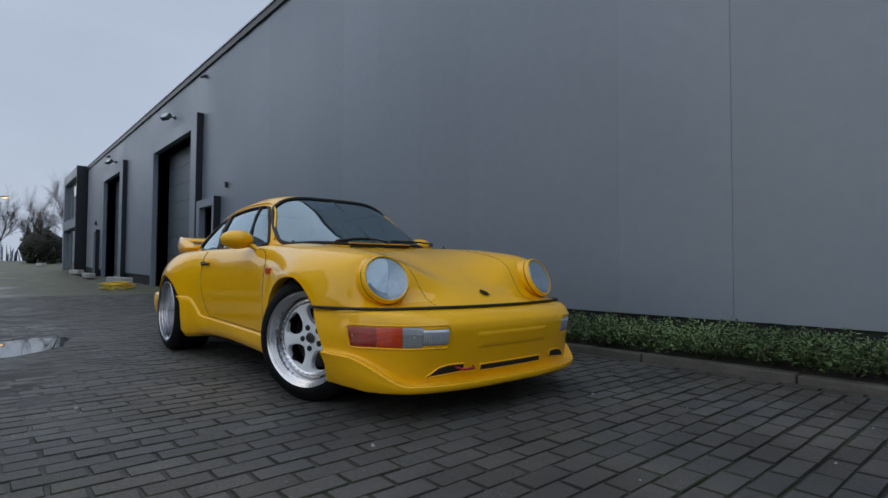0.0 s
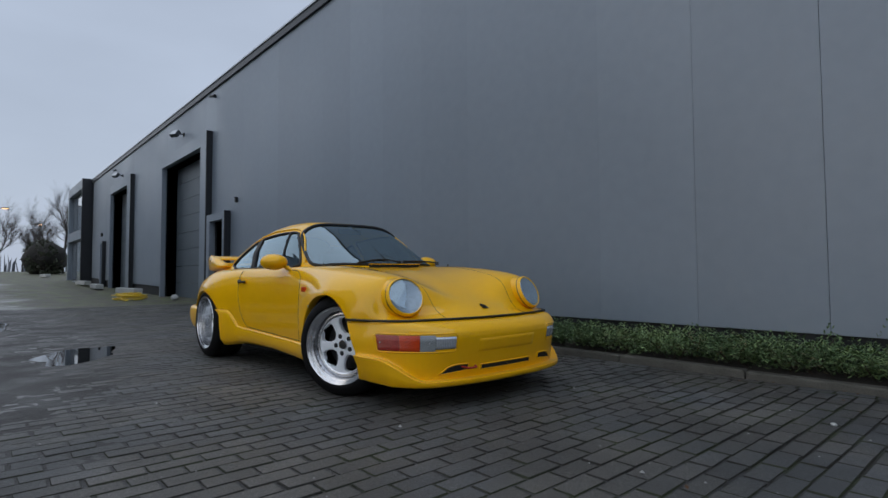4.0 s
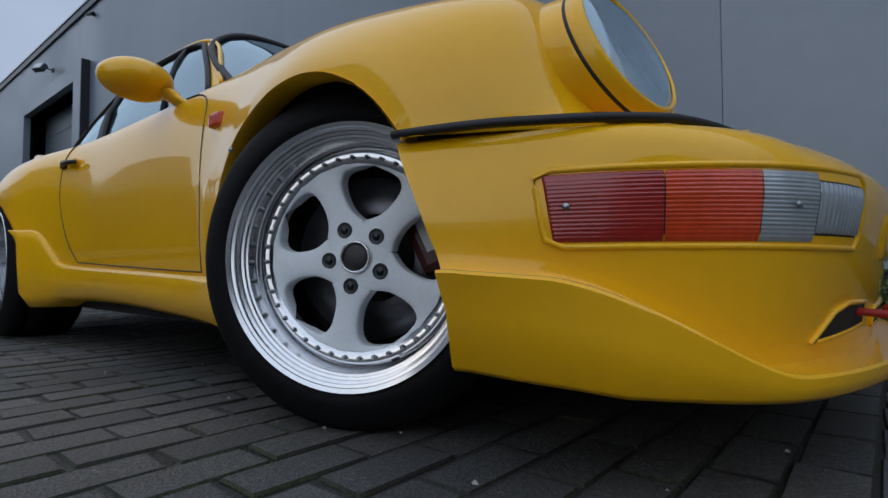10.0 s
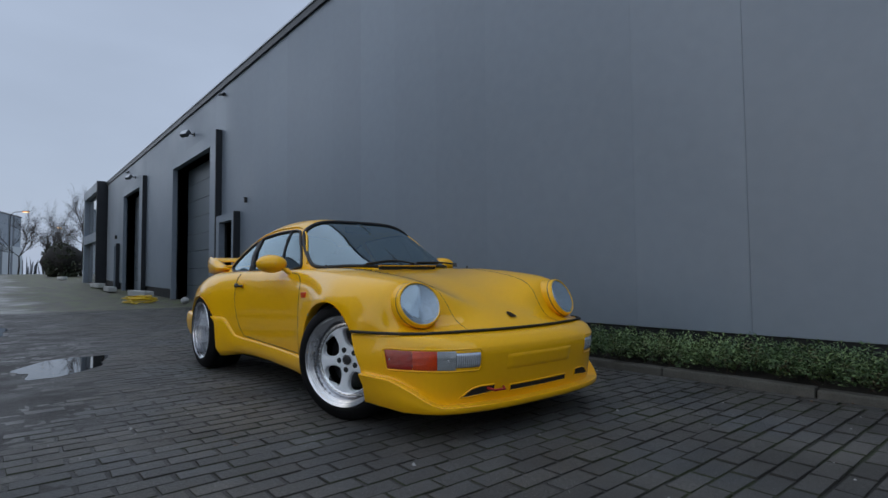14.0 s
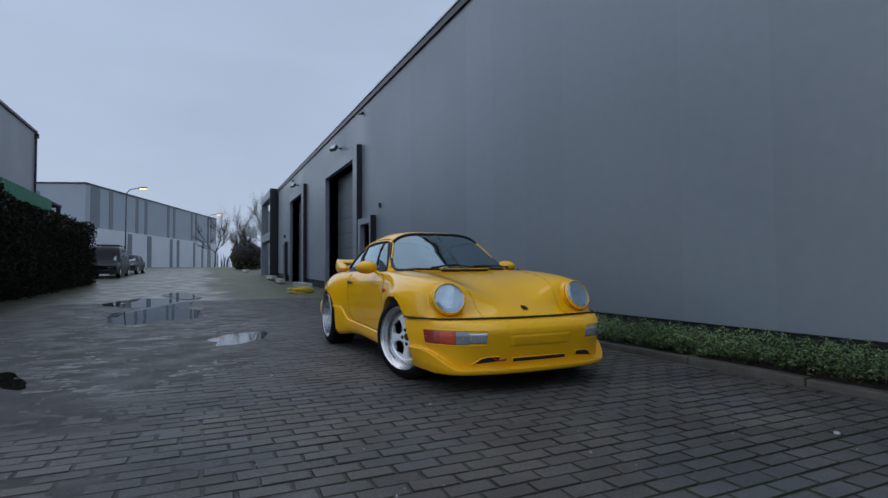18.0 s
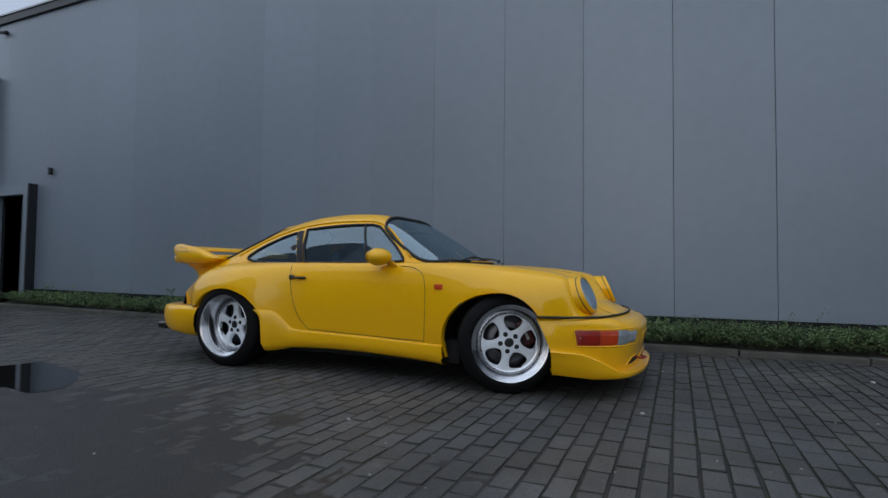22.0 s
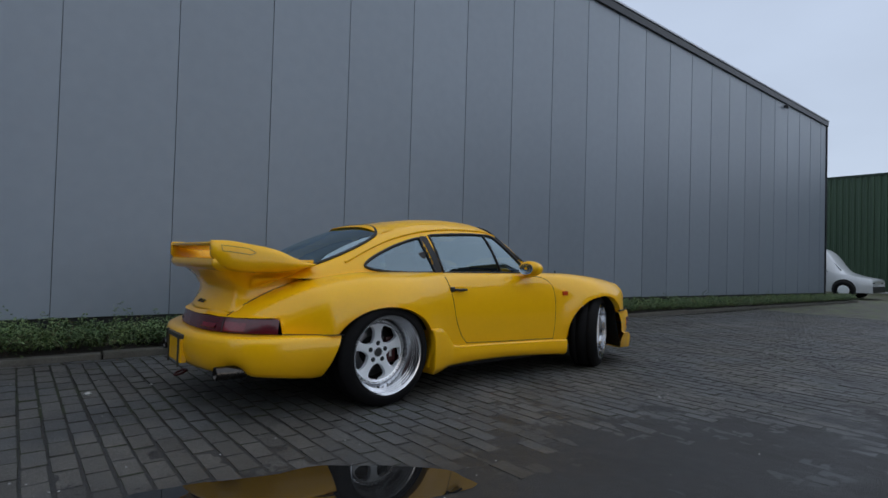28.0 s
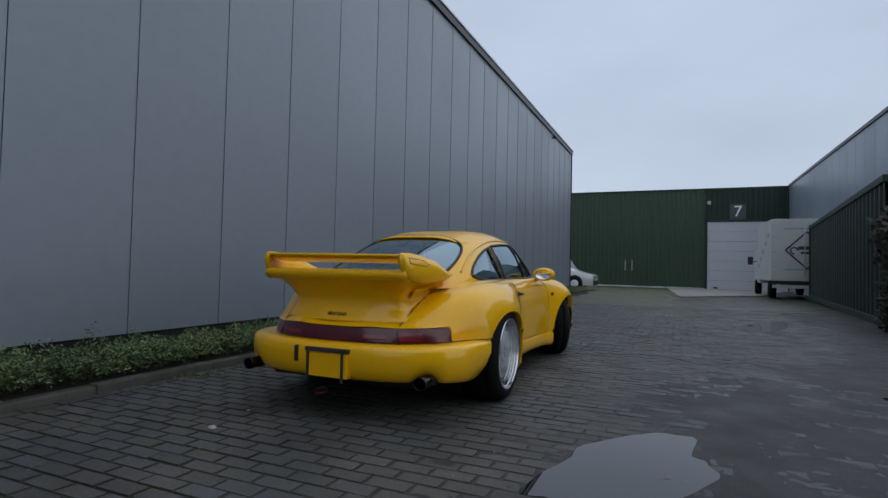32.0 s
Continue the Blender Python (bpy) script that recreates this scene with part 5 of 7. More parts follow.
# pedestal growing out of the engine lid in a hollow sweep
rows = []
back_x = curve((0.57, -0.900), (0.60, -0.876), (0.63, -0.852), (0.665, -0.829), (0.70, -0.820), (0.75, -0.836), (0.80, -0.880), (0.83, -0.918), (0.85, -0.942))
half_w = curve((0.57, 0.455), (0.60, 0.440), (0.63, 0.422), (0.665, 0.405), (0.70, 0.400), (0.75, 0.418), (0.80, 0.455), (0.83, 0.485), (0.85, 0.505))
for i in range(19):
    t = i / 18
    z = 0.57 + 0.28 * t
    xb, xf, w = back_x(z), -0.40 + 0.02 * t, half_w(z)
    ring = []
    for x, y in ((xb + 0.012, -w + 0.045), (xb + 0.04, -w + 0.008), (xb + 0.10, -w), (0.5 * (xb + xf), -w - 0.02), (xf - 0.1, -w - 0.04), (xf, -w), (xf, 0), (xf, w), (xf - 0.1, w + 0.04), (0.5 * (xb + xf), w + 0.02), (xb + 0.10, w), (xb + 0.04, w - 0.008), (xb + 0.012, w - 0.045), (xb - 0.004, 0.5 * w), (xb - 0.010, 0), (xb - 0.004, -0.5 * w)):
        front = min(1.0, max(0.0, (x - xb - 0.1) / (xf - xb - 0.1)))
        ring.append((x + 0.07 * (1 - t) ** 3 * (y / w) ** 2 * (1 - front), y, z + 0.10 * front * (1 - t) + 0.03 * front * t))
    rows.append(ring)
plate_between("wing_pedestal", rows, YELLOW, "yellow pedestal of the tail wing")
# lower tray
rows = []
for i in range(25):
    y = -0.50 + i / 24
    b = 1 - (abs(y) / 0.50) ** 6 * 0.1
    rows.append([(-0.945, y, 0.835), (-0.955, y, 0.850), (-0.955, y, 0.872), (-0.945, y, 0.886), (-0.80, y, 0.880), (-0.55, y, 0.885), (-0.36, y, 0.890), (-0.36, y, 0.865), (-0.6, y, 0.835), (-0.85, y, 0.815), (-0.92, y, 0.818)])
plate_between("wing_tray", rows, YELLOW, "yellow lower plane of the wing")
# upper blade
rows = []
for i in range(21):
    y = -0.475 + 0.95 * i / 20
    rows.append([(-0.960, y, 0.965), (-0.962, y, 0.975), (-0.955, y, 0.981), (-0.90, y, 0.974), (-0.82, y, 0.955), (-0.78, y, 0.935), (-0.785, y, 0.928), (-0.84, y, 0.935), (-0.92, y, 0.952)])
plate_between("wing_blade", rows, YELLOW, "yellow upper blade of the wing")
# end plates, swelling towards their front ends
up = curve((-0.965, 0.988), (-0.90, 0.990), (-0.75, 0.972), (-0.60, 0.945), (-0.50, 0.905), (-0.42, 0.882), (-0.36, 0.872))
dn = curve((-0.965, 0.900), (-0.94, 0.865), (-0.88, 0.822), (-0.75, 0.806), (-0.60, 0.808), (-0.48, 0.822), (-0.36, 0.852))
out = curve((-0.965, 0.505), (-0.85, 0.535), (-0.65, 0.565), (-0.48, 0.575), (-0.36, 0.545))
for s in (-1, 1):
    rows = []
    for x in np.linspace(-0.965, -0.36, 22):
        u, d, o = up(x), dn(x), out(x)
        i = max(0.42, o - 0.045 - 0.10 * max(0, (x + 0.75)) / 0.4)
        hgt = u - d
        rows.append([(x, s * (i + 0.004), d + 0.1 * hgt), (x, s * (i + 0.25 * (o - i)), d), (x, s * (i + 0.75 * (o - i)), d + 0.10 * hgt), (x, s * o, d + 0.40 * hgt), (x, s * (o - 0.008), d + 0.72 * hgt), (x, s * (o - 0.026), u - 0.006), (x, s * (i + 0.4 * (o - 0.02 - i)), u), (x, s * (i + 0.006), u - 0.006), (x, s * i, d + 0.5 * hgt)])
    if s > 0:
        rows = [r[::-1] for r in rows]
    plate_between("end_plate", rows, YELLOW, "yellow rounded end plate")
    def plate_y(x, z):
        o, f = out(x), (z - dn(x)) / (up(x) - dn(x))
        return float(np.interp(f, (0.1, 0.40, 0.72, 0.96), (o - 0.012, o, o - 0.008, o - 0.026))) + 0.0006
    corners = ((-0.915, 0.962), (-0.912, 0.930), (-0.76, 0.912), (-0.735, 0.925), (-0.775, 0.947))
    ring = [(a[0] + (c[0] - a[0]) * k / 5, a[1] + (c[1] - a[1]) * k / 5) for a, c in zip(corners, corners[1:] + corners[:1]) for k in range(5)]
    tube("inset_joint", [(x, s * plate_y(x, z), z) for x, z in ring], 0.0016, RUBBER, wing, "", 5, True)
# engine lid and bonnet joints
def on_skin(p, out):
    """The place on the painted skin nearest to p."""
    hit = SKIN.find_nearest(Vector(p))
    return hit[0] + (hit[1] if hit[1].z > 0 else -hit[1]) * out


for s in (-1, 1):
    tube("lid_joint", [(warp(x, y), s * y, top_z(x, y) + 0.0005) for x, y in [(p.x, p.y) for p in spline([(-0.99, 0.415, 0), (-0.8, 0.43, 0), (-0.6, 0.44, 0), (-0.42, 0.46, 0)], 6)]], 0.003, RUBBER, car, "", 5)
    tube("bonnet_joint", [on_skin((warp(x, y), s * y, top_z(x, y)), 0.0003) for x, y in [(p.x, p.y) for p in spline([(3.06, 0.36, 0), (2.9, 0.355, 0), (2.6, 0.41, 0), (2.2, 0.47, 0), (1.9, 0.515, 0)], 14)]], 0.0012, RUBBER, car, "", 5)


def lettering(name, text, size, m, mat, parent, label):
    """Raised letters as a mesh of their own."""
    cu = bpy.data.curves.new(name, 'FONT')
    cu.body, cu.size, cu.extrude, cu.align_x, cu.align_y = text, size, size * 0.03, 'CENTER', 'CENTER'
    tmp = bpy.data.objects.new(name, cu)
    me = bpy.data.meshes.new_from_object(tmp)
    bpy.data.objects.remove(tmp)
    me.materials.append(mat)
    ob = new(name, me)
    ob.parent = parent
    ob.matrix_local = m
    ob["label"] = label
    return ob


lettering("script", "turbo", 0.06, Matrix.Translation((-0.872, 0.0, 0.618)) @ pose(0, 0, 0, 0, 0, -90) @ pose(0, 0, 0, 33, 0, 0) @ Matrix.Shear('XZ', 4, (0, 0)), BLACK, car, "small black script lettering")
bm = bmesh.new()
for v in ((-0.024, 0.03), (0.024, 0.03), (0.022, -0.012), (0.0, -0.034), (-0.022, -0.012)):
    bm.verts.new((v[0], v[1], 0.003))
f = bm.faces.new(bm.verts)
bmesh.ops.solidify(bm, geom=[f], thickness=0.005)
crest = part("bonnet_crest", bm, GOLD, car, "small dark enamel crest")
crest.matrix_local = Matrix.Translation((warp(2.96, 0), 0.0, deck_z(2.96) + 0.003)) @ pose(0, 0, 0, 0, 25, 0) @ pose(0, 0, 0, 0, 0, -90)

# ---- small parts of the flank ----
for s in (-1, 1):
    y = side_y(0.64, 0.70)
    bm = bmesh.new()
    box(bm, (0.56, -0.022, 0.690), (0.60, 0.006, 0.722), 0.008)
    h = part("door_handle", bm, BLACK, car, "black door handle")
    h.matrix_local = Matrix.Translation((0.0, s * (y + (0.0)), 0.004)) if s > 0 else Matrix.Translation((0, -y, 0.004))
    tube("grip", [(0.585, s * (0.018), 0.704), (0.62, s * 0.026, 0.703), (0.68, s * 0.024, 0.702), (0.712, s * 0.012, 0.702)], 0.0085, BLACK, h)
    bm = bmesh.new()
    bmesh.ops.create_uvsphere(bm, u_segments=20, v_segments=10, radius=1)
    bmesh.ops.scale(bm, vec=(0.055, 0.004, 0.022), verts=bm.verts)
    c = part("handle_recess", bm, YELLOW, car, "", True)
    c.matrix_local = Matrix.Translation((0.655, s * (y + 0.0005), 0.712))
    yb = side_y(1.813, 0.663)
    bm = bmesh.new()
    box(bm, (-0.030, -0.010, -0.018), (0.030, 0.010, 0.018), 0.007)
    mk = part("side_marker", bm, AMBER, car, "small amber side marker lamp")
    mk.matrix_local = Matrix.Translation((1.813, s * (yb + 0.003), 0.663))
    # mirror: a smooth cup on a foot
    mirror = mesh_part("door_mirror", [(1.345 + 0.105 * math.cos(a) * (math.cos(b) if math.cos(a) * math.cos(b) > 0 else 0.45 * math.cos(b)), s * (0.755 + 0.105 * math.sin(a) * math.cos(b)), 0.864 + 0.062 * math.sin(b))
                       for b in np.linspace(-math.pi / 2, math.pi / 2, 17) for a in np.linspace(0, 2 * math.pi, 33)], grid_faces(17, 33), YELLOW, car, "yellow rounded door mirror", True)
    vs = []
    for k, (x, y, z, rx, ry) in enumerate(((1.40, 0.690, 0.835, 0.040, 0.030), (1.415, 0.668, 0.812, 0.036, 0.026), (1.435, 0.645, 0.795, 0.045, 0.026), (1.445, 0.628, 0.784, 0.058, 0.030))):
        for j in range(16):
            a = 2 * math.pi * j / 16
            vs.append((x + rx * math.cos(a), s * (y + ry * math.sin(a)), z))
    mesh_part("mirror_foot", vs, grid_faces(4, 16, True), YELLOW, mirror, "", True)
    gl = lathe("mirror_glass", [(0.0001, 0.0), (0.05, 0.0), (0.054, 0.002)], REFLECTOR, mirror, "oval mirror glass", 28)
    gl.matrix_local = Matrix.Translation((1.2985, s * 0.757, 0.864)) @ pose(0, 0, 0, 0, 0, 90) @ Matrix.Diagonal((1.35, 1, 0.85, 1))
    # washer jet near the windscreen's foot
    zt = top_z(1.838, 0.60) + 0.002
    jet = lathe("washer_jet", [(0.0001, 0.018), (0.006, 0.018), (0.010, 0.0)], BLACK, car, "small black washer jet", 10, pose(0, 0, 0, 90, 0, 0))
    jet.matrix_local = Matrix.Translation((1.838, s * 0.60, zt))
    lathe("fender_screw", [(0.0001, -0.004), (0.006, -0.003), (0.007, 0.0)], BOLT, car, "", 8, Matrix.Translation((1.985, s * side_y(1.985, 0.555), 0.555)) @ pose(0, 0, 0, 0, 0, 0 if s < 0 else 180))

# cowl grille, wipers
grille = boxed("cowl_grille", (1.846, -0.215, 0.806), (1.872, 0.255, 0.842), DARK, car, 0.004, "black slot of the cowl grille")
for k in range(24):
    y = -0.205 + 0.0195 * k
    boxed("grille_bar", (1.870, y, 0.815), (1.8745, y + 0.004, 0.840), BLACK, grille, 0.001)
boxed("grille_lip", (1.842, -0.22, 0.841), (1.877, 0.26, 0.847), YELLOW, grille, 0.002, "yellow lip over the slot")
for y0, y1 in ((-0.30, 0.10), (0.08, 0.47)):
    base = Vector((1.875, y1, cabin_z(1.80, y1) + 0.03))
    tip = Vector((1.80 - 0.10 * abs(y0) - 0.02, y0, 0))
    pts = []
    for k in range(7):
        t = k / 6
        x, y = 1.845 - 0.07 * t * (1.2 - t), y1 + (y0 - y1) * t
        pts.append((x, y, max(cabin_z(min(x, 1.86), y), 0.838) + 0.022 + 0.012 * math.sin(math.pi * t)))
    w = tube("wiper", pts, 0.006, BLACK, car, "black wiper arm and blade")
    tube("blade", [(p[0] - 0.02, p[1], p[2] - 0.008) for p in pts[2:]], 0.006, RUBBER, w)
    lathe("spindle", [(0.0001, 0.03), (0.014, 0.028), (0.016, 0)], BLACK, w, "", 12, Matrix.Translation(pts[0]) @ pose(0, 0, -0.02, 90, 0, 0))
st = boxed("screen_sticker", (-0.02, -0.012, -0.001), (0.02, 0.012, 0.001), WHITETUBE, car, 0, "small white sticker inside the windscreen")
st.matrix_local = Matrix.Translation((1.255, -0.02, cabin_z(1.255, 0) - 0.008)) @ pose(0, 0, 0, 0, 25, 0)

# ---- inside the cabin ----
boxed("cabin_floor", (-0.25, -0.56, 0.30), (1.70, 0.56, 0.34), DARK, car, 0.01)
for s in (-1, 1):
    boxed("door_card", (0.1, s * 0.575 - 0.02, 0.34), (1.62, s * 0.575 + 0.02, 0.80), LEATHER, car, 0.015, "black door trim")
boxed("rear_shelf", (-0.42, -0.50, 0.70), (0.10, 0.50, 0.80), LEATHER, car, 0.03, "black rear shelf")
dash = boxed("dashboard", (1.42, -0.56, 0.62), (1.74, 0.56, 0.815), LEATHER, car, 0.045, "black dashboard")
boxed("binnacle", (1.40, 0.18, 0.78), (1.56, 0.52, 0.86), LEATHER, dash, 0.03)
sw = lathe("steering_wheel", [(0.165, -0.012), (0.180, -0.014), (0.190, 0.0), (0.180, 0.014), (0.165, 0.012), (0.160, 0.0), (0.165, -0.012)], LEATHER, car, "black steering wheel", 36)
sw.matrix_local = Matrix.Translation((1.28, 0.34, 0.78)) @ pose(0, 0, 0, 0, -22, 0) @ pose(0, 0, 0, 0, 0, 90)
for a in (0, 120, 240):
    boxed("spoke", (-0.015, -0.006, 0.0), (0.015, 0.006, 0.17), LEATHER, sw, 0.004, turn=pose(0, 0, 0, 0, a, 0))
for s in (-1, 1):
    y = s * 0.34
    bm = bmesh.new()
    box(bm, (0.62, y - 0.25, 0.40), (1.16, y + 0.25, 0.54), 0.05)
    seat = part("seat", bm, LEATHER, car, "black leather bucket seat", True)
    boxed("backrest", (-0.07, y - 0.22, 0.0), (0.06, y + 0.22, 0.54), LEATHER, seat, 0.055, turn=Matrix.Translation((0.60, 0, 0.46)) @ pose(0, 0, 0, 0, -18, 0))
    boxed("headrest", (-0.04, y - 0.10, 0.50), (0.05, y + 0.10, 0.64), LEATHER, seat, 0.04, turn=Matrix.Translation((0.60, 0, 0.44)) @ pose(0, 0, 0, 0, -18, 0))
    boxed("rear_seat", (-0.02, y - 0.2, 0.55), (0.16, y + 0.2, 0.86), LEATHER, car, 0.05, "black folding rear seat")
boxed("inner_mirror", (1.20, -0.11, 1.115), (1.225, 0.11, 1.165), BLACK, car, 0.01, "black inside mirror")

# ---- plants along the wall ----
def leaf_mesh(name, leaves, mats, label, category, kind="stuff"):
    """Many small folded leaves in one mesh; each is (place, along, side, length, width, material)."""
    vs, fs, mi = [], [], []
    for p, a, s, ln, w, m in leaves:
        k = len(vs)
        mid = p + a * ln * 0.5
        vs += [p, mid + s * w, p + a * ln, mid - s * w]
        fs += [(k, k + 1, k + 2), (k, k + 2, k + 3)]
        mi += [m, m]
    me = bpy.data.meshes.new(name)
    me.from_pydata([tuple(v) for v in vs], [], fs)
    for m in mats:
        me.materials.append(m)
    me.polygons.foreach_set("material_index", mi)
    me.update()
    return tagged(new(name, me), label, category, kind=kind)


def strip_hedge():
    """A low carpet of arching fronds, layered over one another and spilling over the kerb."""
    rng = random.Random(7)
    leaves, stems = [], []
    x = -8.1
    while x < 20.4:
        near = -3.2 < x < 7.0
        x += 0.0034 if near else 0.008
        low = noise.noise((x * 0.9, 3.1, 0)) * 0.5 + 0.5
        y = rng.uniform(KERB_Y + 0.09, WALL_Y - 0.05)
        root = Vector((x, y, zg(x) + 0.06))
        an = rng.uniform(0, 2 * math.pi)
        d = Vector((math.cos(an), math.sin(an) - 0.5, 0))
        depth = (y - KERB_Y) / (WALL_Y - KERB_Y)
        h, r = rng.uniform(0.05, 0.17) + 0.07 * low + 0.03 * depth, rng.uniform(0.10, 0.30)
        if rng.random() < (0.014 if x < 0 else 0.002):
            h += 0.15
        prev, n = root, 12
        tint = noise.noise((x * 1.6, y * 2.0, 5.0)) + rng.gauss(0, 0.3)
        pale = 2 if rng.random() < 0.035 + 0.03 * (x > 5) else (1 if tint > 0.18 else 0)
        for k in range(1, n + 1):
            t = k / n
            q = root + d * r * t ** 1.15 + Vector((0, 0, h * math.sin(t * 2.25) / 0.97 + 0.01 * rng.gauss(0, 1)))
            if q.y > WALL_Y - 0.03:
                q.y = WALL_Y - 0.03 - rng.uniform(0, 0.03)
            step = (q - prev)
            if step.length < 1e-4:
                continue
            ax = step.normalized()
            for s in (-1, 1):
                side = ax.cross(Vector((0, 0, 1)))
                side = (side.normalized() if side.length > 1e-3 else Vector((1, 0, 0))) * s
                la = (side + ax * 0.9 + Vector((0, 0, rng.uniform(-0.25, 0.4)))).normalized()
                ls = la.cross(Vector((rng.uniform(-0.5, 0.5), rng.uniform(-0.5, 0.5), 1))).normalized()
                ln = rng.uniform(0.024, 0.046) * (1.15 - 0.4 * t) * (1.0 if near else 1.35)
                leaves.append((q.copy(), la, ls, ln, ln * 0.17, pale if rng.random() < 0.85 else 1 - min(pale, 1)))
            prev = q
        if rng.random() < 0.2:
            stems.append((root.copy(), prev.copy()))
    leaf_mesh("ground_cover_shrubs", leaves, [LEAF, LEAFPALE, LEAFDRY], "low dark green ground-cover shrubs filling the wall bed", "shrub")
    vs, fs = [], []
    for a, b in stems:
        k = len(vs)
        m = (a + b) * 0.5 + Vector((0, 0, 0.05))
        for p in (a, m, b):
            vs += [p + Vector((0.003, 0, 0)), p + Vector((-0.002, 0.0025, 0)), p + Vector((-0.002, -0.0025, 0))]
        for i in range(2):
            for j in range(3):
                fs.append((k + 3 * i + j, k + 3 * i + (j + 1) % 3, k + 3 * i + 3 + (j + 1) % 3, k + 3 * i + 3 + j))
    tagged(mesh_part("shrub_twigs", vs, fs, TWIG), "thin brown twigs under the ground-cover shrubs", "twigs", kind="stuff")


strip_hedge()


def weeds(cx, cy, n, r, seed):
    rng = random.Random(seed)
    leaves = []
    for _ in range(n):
        p = Vector((cx + rng.gauss(0, r), cy + rng.gauss(0, r * 0.5), 0.002))
        la = Vector((rng.uniform(-1, 1), rng.uniform(-1, 1), rng.uniform(0.1, 0.9))).normalized()
        leaves.append((p, la, la.cross(Vector((0, 0, 1))).normalized(), rng.uniform(0.02, 0.05), 0.006, rng.randrange(2)))
    leaf_mesh("weeds", leaves, [LEAF, LEAFPALE], "small green weeds growing between pavers at the kerb", "weeds")


weeds(-0.45, 2.30, 120, 0.12, 1)
weeds(-9.0, 2.75, 500, 0.35, 2)
weeds(-17.6, 2.75, 600, 0.8, 3)
weeds(-27.0, 2.5, 600, 0.9, 4)

# ---- yard things by the gates ----
CONCRETE_W = material("whitish_concrete", (0.42, 0.43, 0.42), 0.8, var=0.2, scale=4, bump=0.2)
HOSE = material("yellow_hose", (0.75, 0.50, 0.02), 0.4, var=0.08)


def parking_block(x0, x1, y, seed):
    b = thing("concrete_block", "long whitish concrete block lying by the hall", "block", pose((x0 + x1) / 2, y, zg(x0)), "concrete blocks by the gates")
    h = (x1 - x0) / 2
    boxed("block", (-h, -0.14, 0), (h, 0.14, 0.20), CONCRETE_W, b, 0.03, turn=pose(0, 0, 0, 0, 0, seed))


parking_block(-17.4, -14.9, 2.35, 2)
parking_block(-22.8, -20.4, 2.2, -3)
parking_block(-27.2, -24.9, 2.3, 2)
parking_block(-42.5, -39.0, 2.0, 1)
hose = thing("garden_hose", "bright yellow hose coiled on the wet pavers", "hose", pose(-12.3, 1.65, zg(-12.3)))
pts = []
rg = random.Random(3)
for k in range(260):
    a = k * 0.19
    r = 0.34 + 0.10 * math.sin(k * 0.05) + rg.uniform(-0.012, 0.012)
    pts.append((r * 1.25 * math.cos(a), r * math.sin(a), 0.015 + 0.0006 * k + 0.03 * math.sin(k * 0.11) ** 2))
pts += [(0.5 + 0.06 * i, -0.25 - 0.05 * math.sin(i), 0.015) for i in range(1, 8)]
tube("coil", pts, 0.014, HOSE, hose, "", 6)
ball = thing("stone", "small pale round stone in front of the gate", "stone", pose(-11.0, 2.5, zg(-11.0)))
bm = bmesh.new()
bmesh.ops.create_icosphere(bm, subdivisions=2, radius=0.11)
for v in bm.verts:
    v.co *= 1 + 0.12 * noise.noise(v.co * 9)
    v.co.z = v.co.z * 0.8 + 0.085
part("stone_body", bm, CONCRETE_W, ball, "", True)

# ---- puddles ----
def puddle(cx, cy, rx, ry, turn, seed, label):
    vs, n = [], 56
    rg = random.Random(seed)
    ph = [rg.uniform(0, 6.28) for _ in range(5)]
    for k in range(n):
        a = 2 * math.pi * k / n
        r = 1 + 0.16 * math.sin(2 * a + ph[0]) + 0.10 * math.sin(3 * a + ph[1]) + 0.06 * math.sin(5 * a + ph[2]) + 0.03 * math.sin(9 * a + ph[3]) + 0.02 * math.sin(14 * a + ph[4])
        x, y = rx * r * math.cos(a), ry * r * math.sin(a)
        c, s = math.cos(radians(turn)), math.sin(radians(turn))
        X, Y = cx + x * c - y * s, cy + x * s + y * c
        vs.append((X, Y, zg(X) + 0.0024))
    vs.append((cx, cy, zg(cx) + 0.0024))
    tagged(mesh_part("puddle", vs, [(k, (k + 1) % n, n) for k in range(n)], WATER), label, "puddle", "puddles in the yard", kind="structure")


puddle(-0.95, -1.0, 0.62, 0.30, -30, 2, "shallow rain puddle mirroring the sky on dark pavers")
puddle(-5.4, -2.2, 1.9, 0.75, 8, 5, "wide shallow rain puddle on the yard")
puddle(-9.2, -2.6, 2.2, 0.8, 5, 6, "wide shallow rain puddle on the yard")
puddle(-12.4, -2.0, 1.9, 0.5, 10, 7, "thin far rain puddle on the yard")
puddle(1.0, -2.82, 0.40, 0.12, 20, 8, "small dark puddle on the pavers")
puddle(7.2, -2.6, 1.3, 0.30, -12, 10, "thin rain puddle on the lane")

# ---- west: neighbours across the yard ----
HEDGE_D = material("dark_brown_hedge_leaf", (0.030, 0.024, 0.016), 0.7, var=0.4, scale=2, grain=12)
HEDGE_G = material("dark_green_hedge_leaf", (0.025, 0.034, 0.016), 0.7, var=0.4, scale=2, grain=12)
# near-black filler colour that paints the shade deep among the leaves
CORE = material("hedge_inner_shade", (0.010, 0.009, 0.007), 0.9)


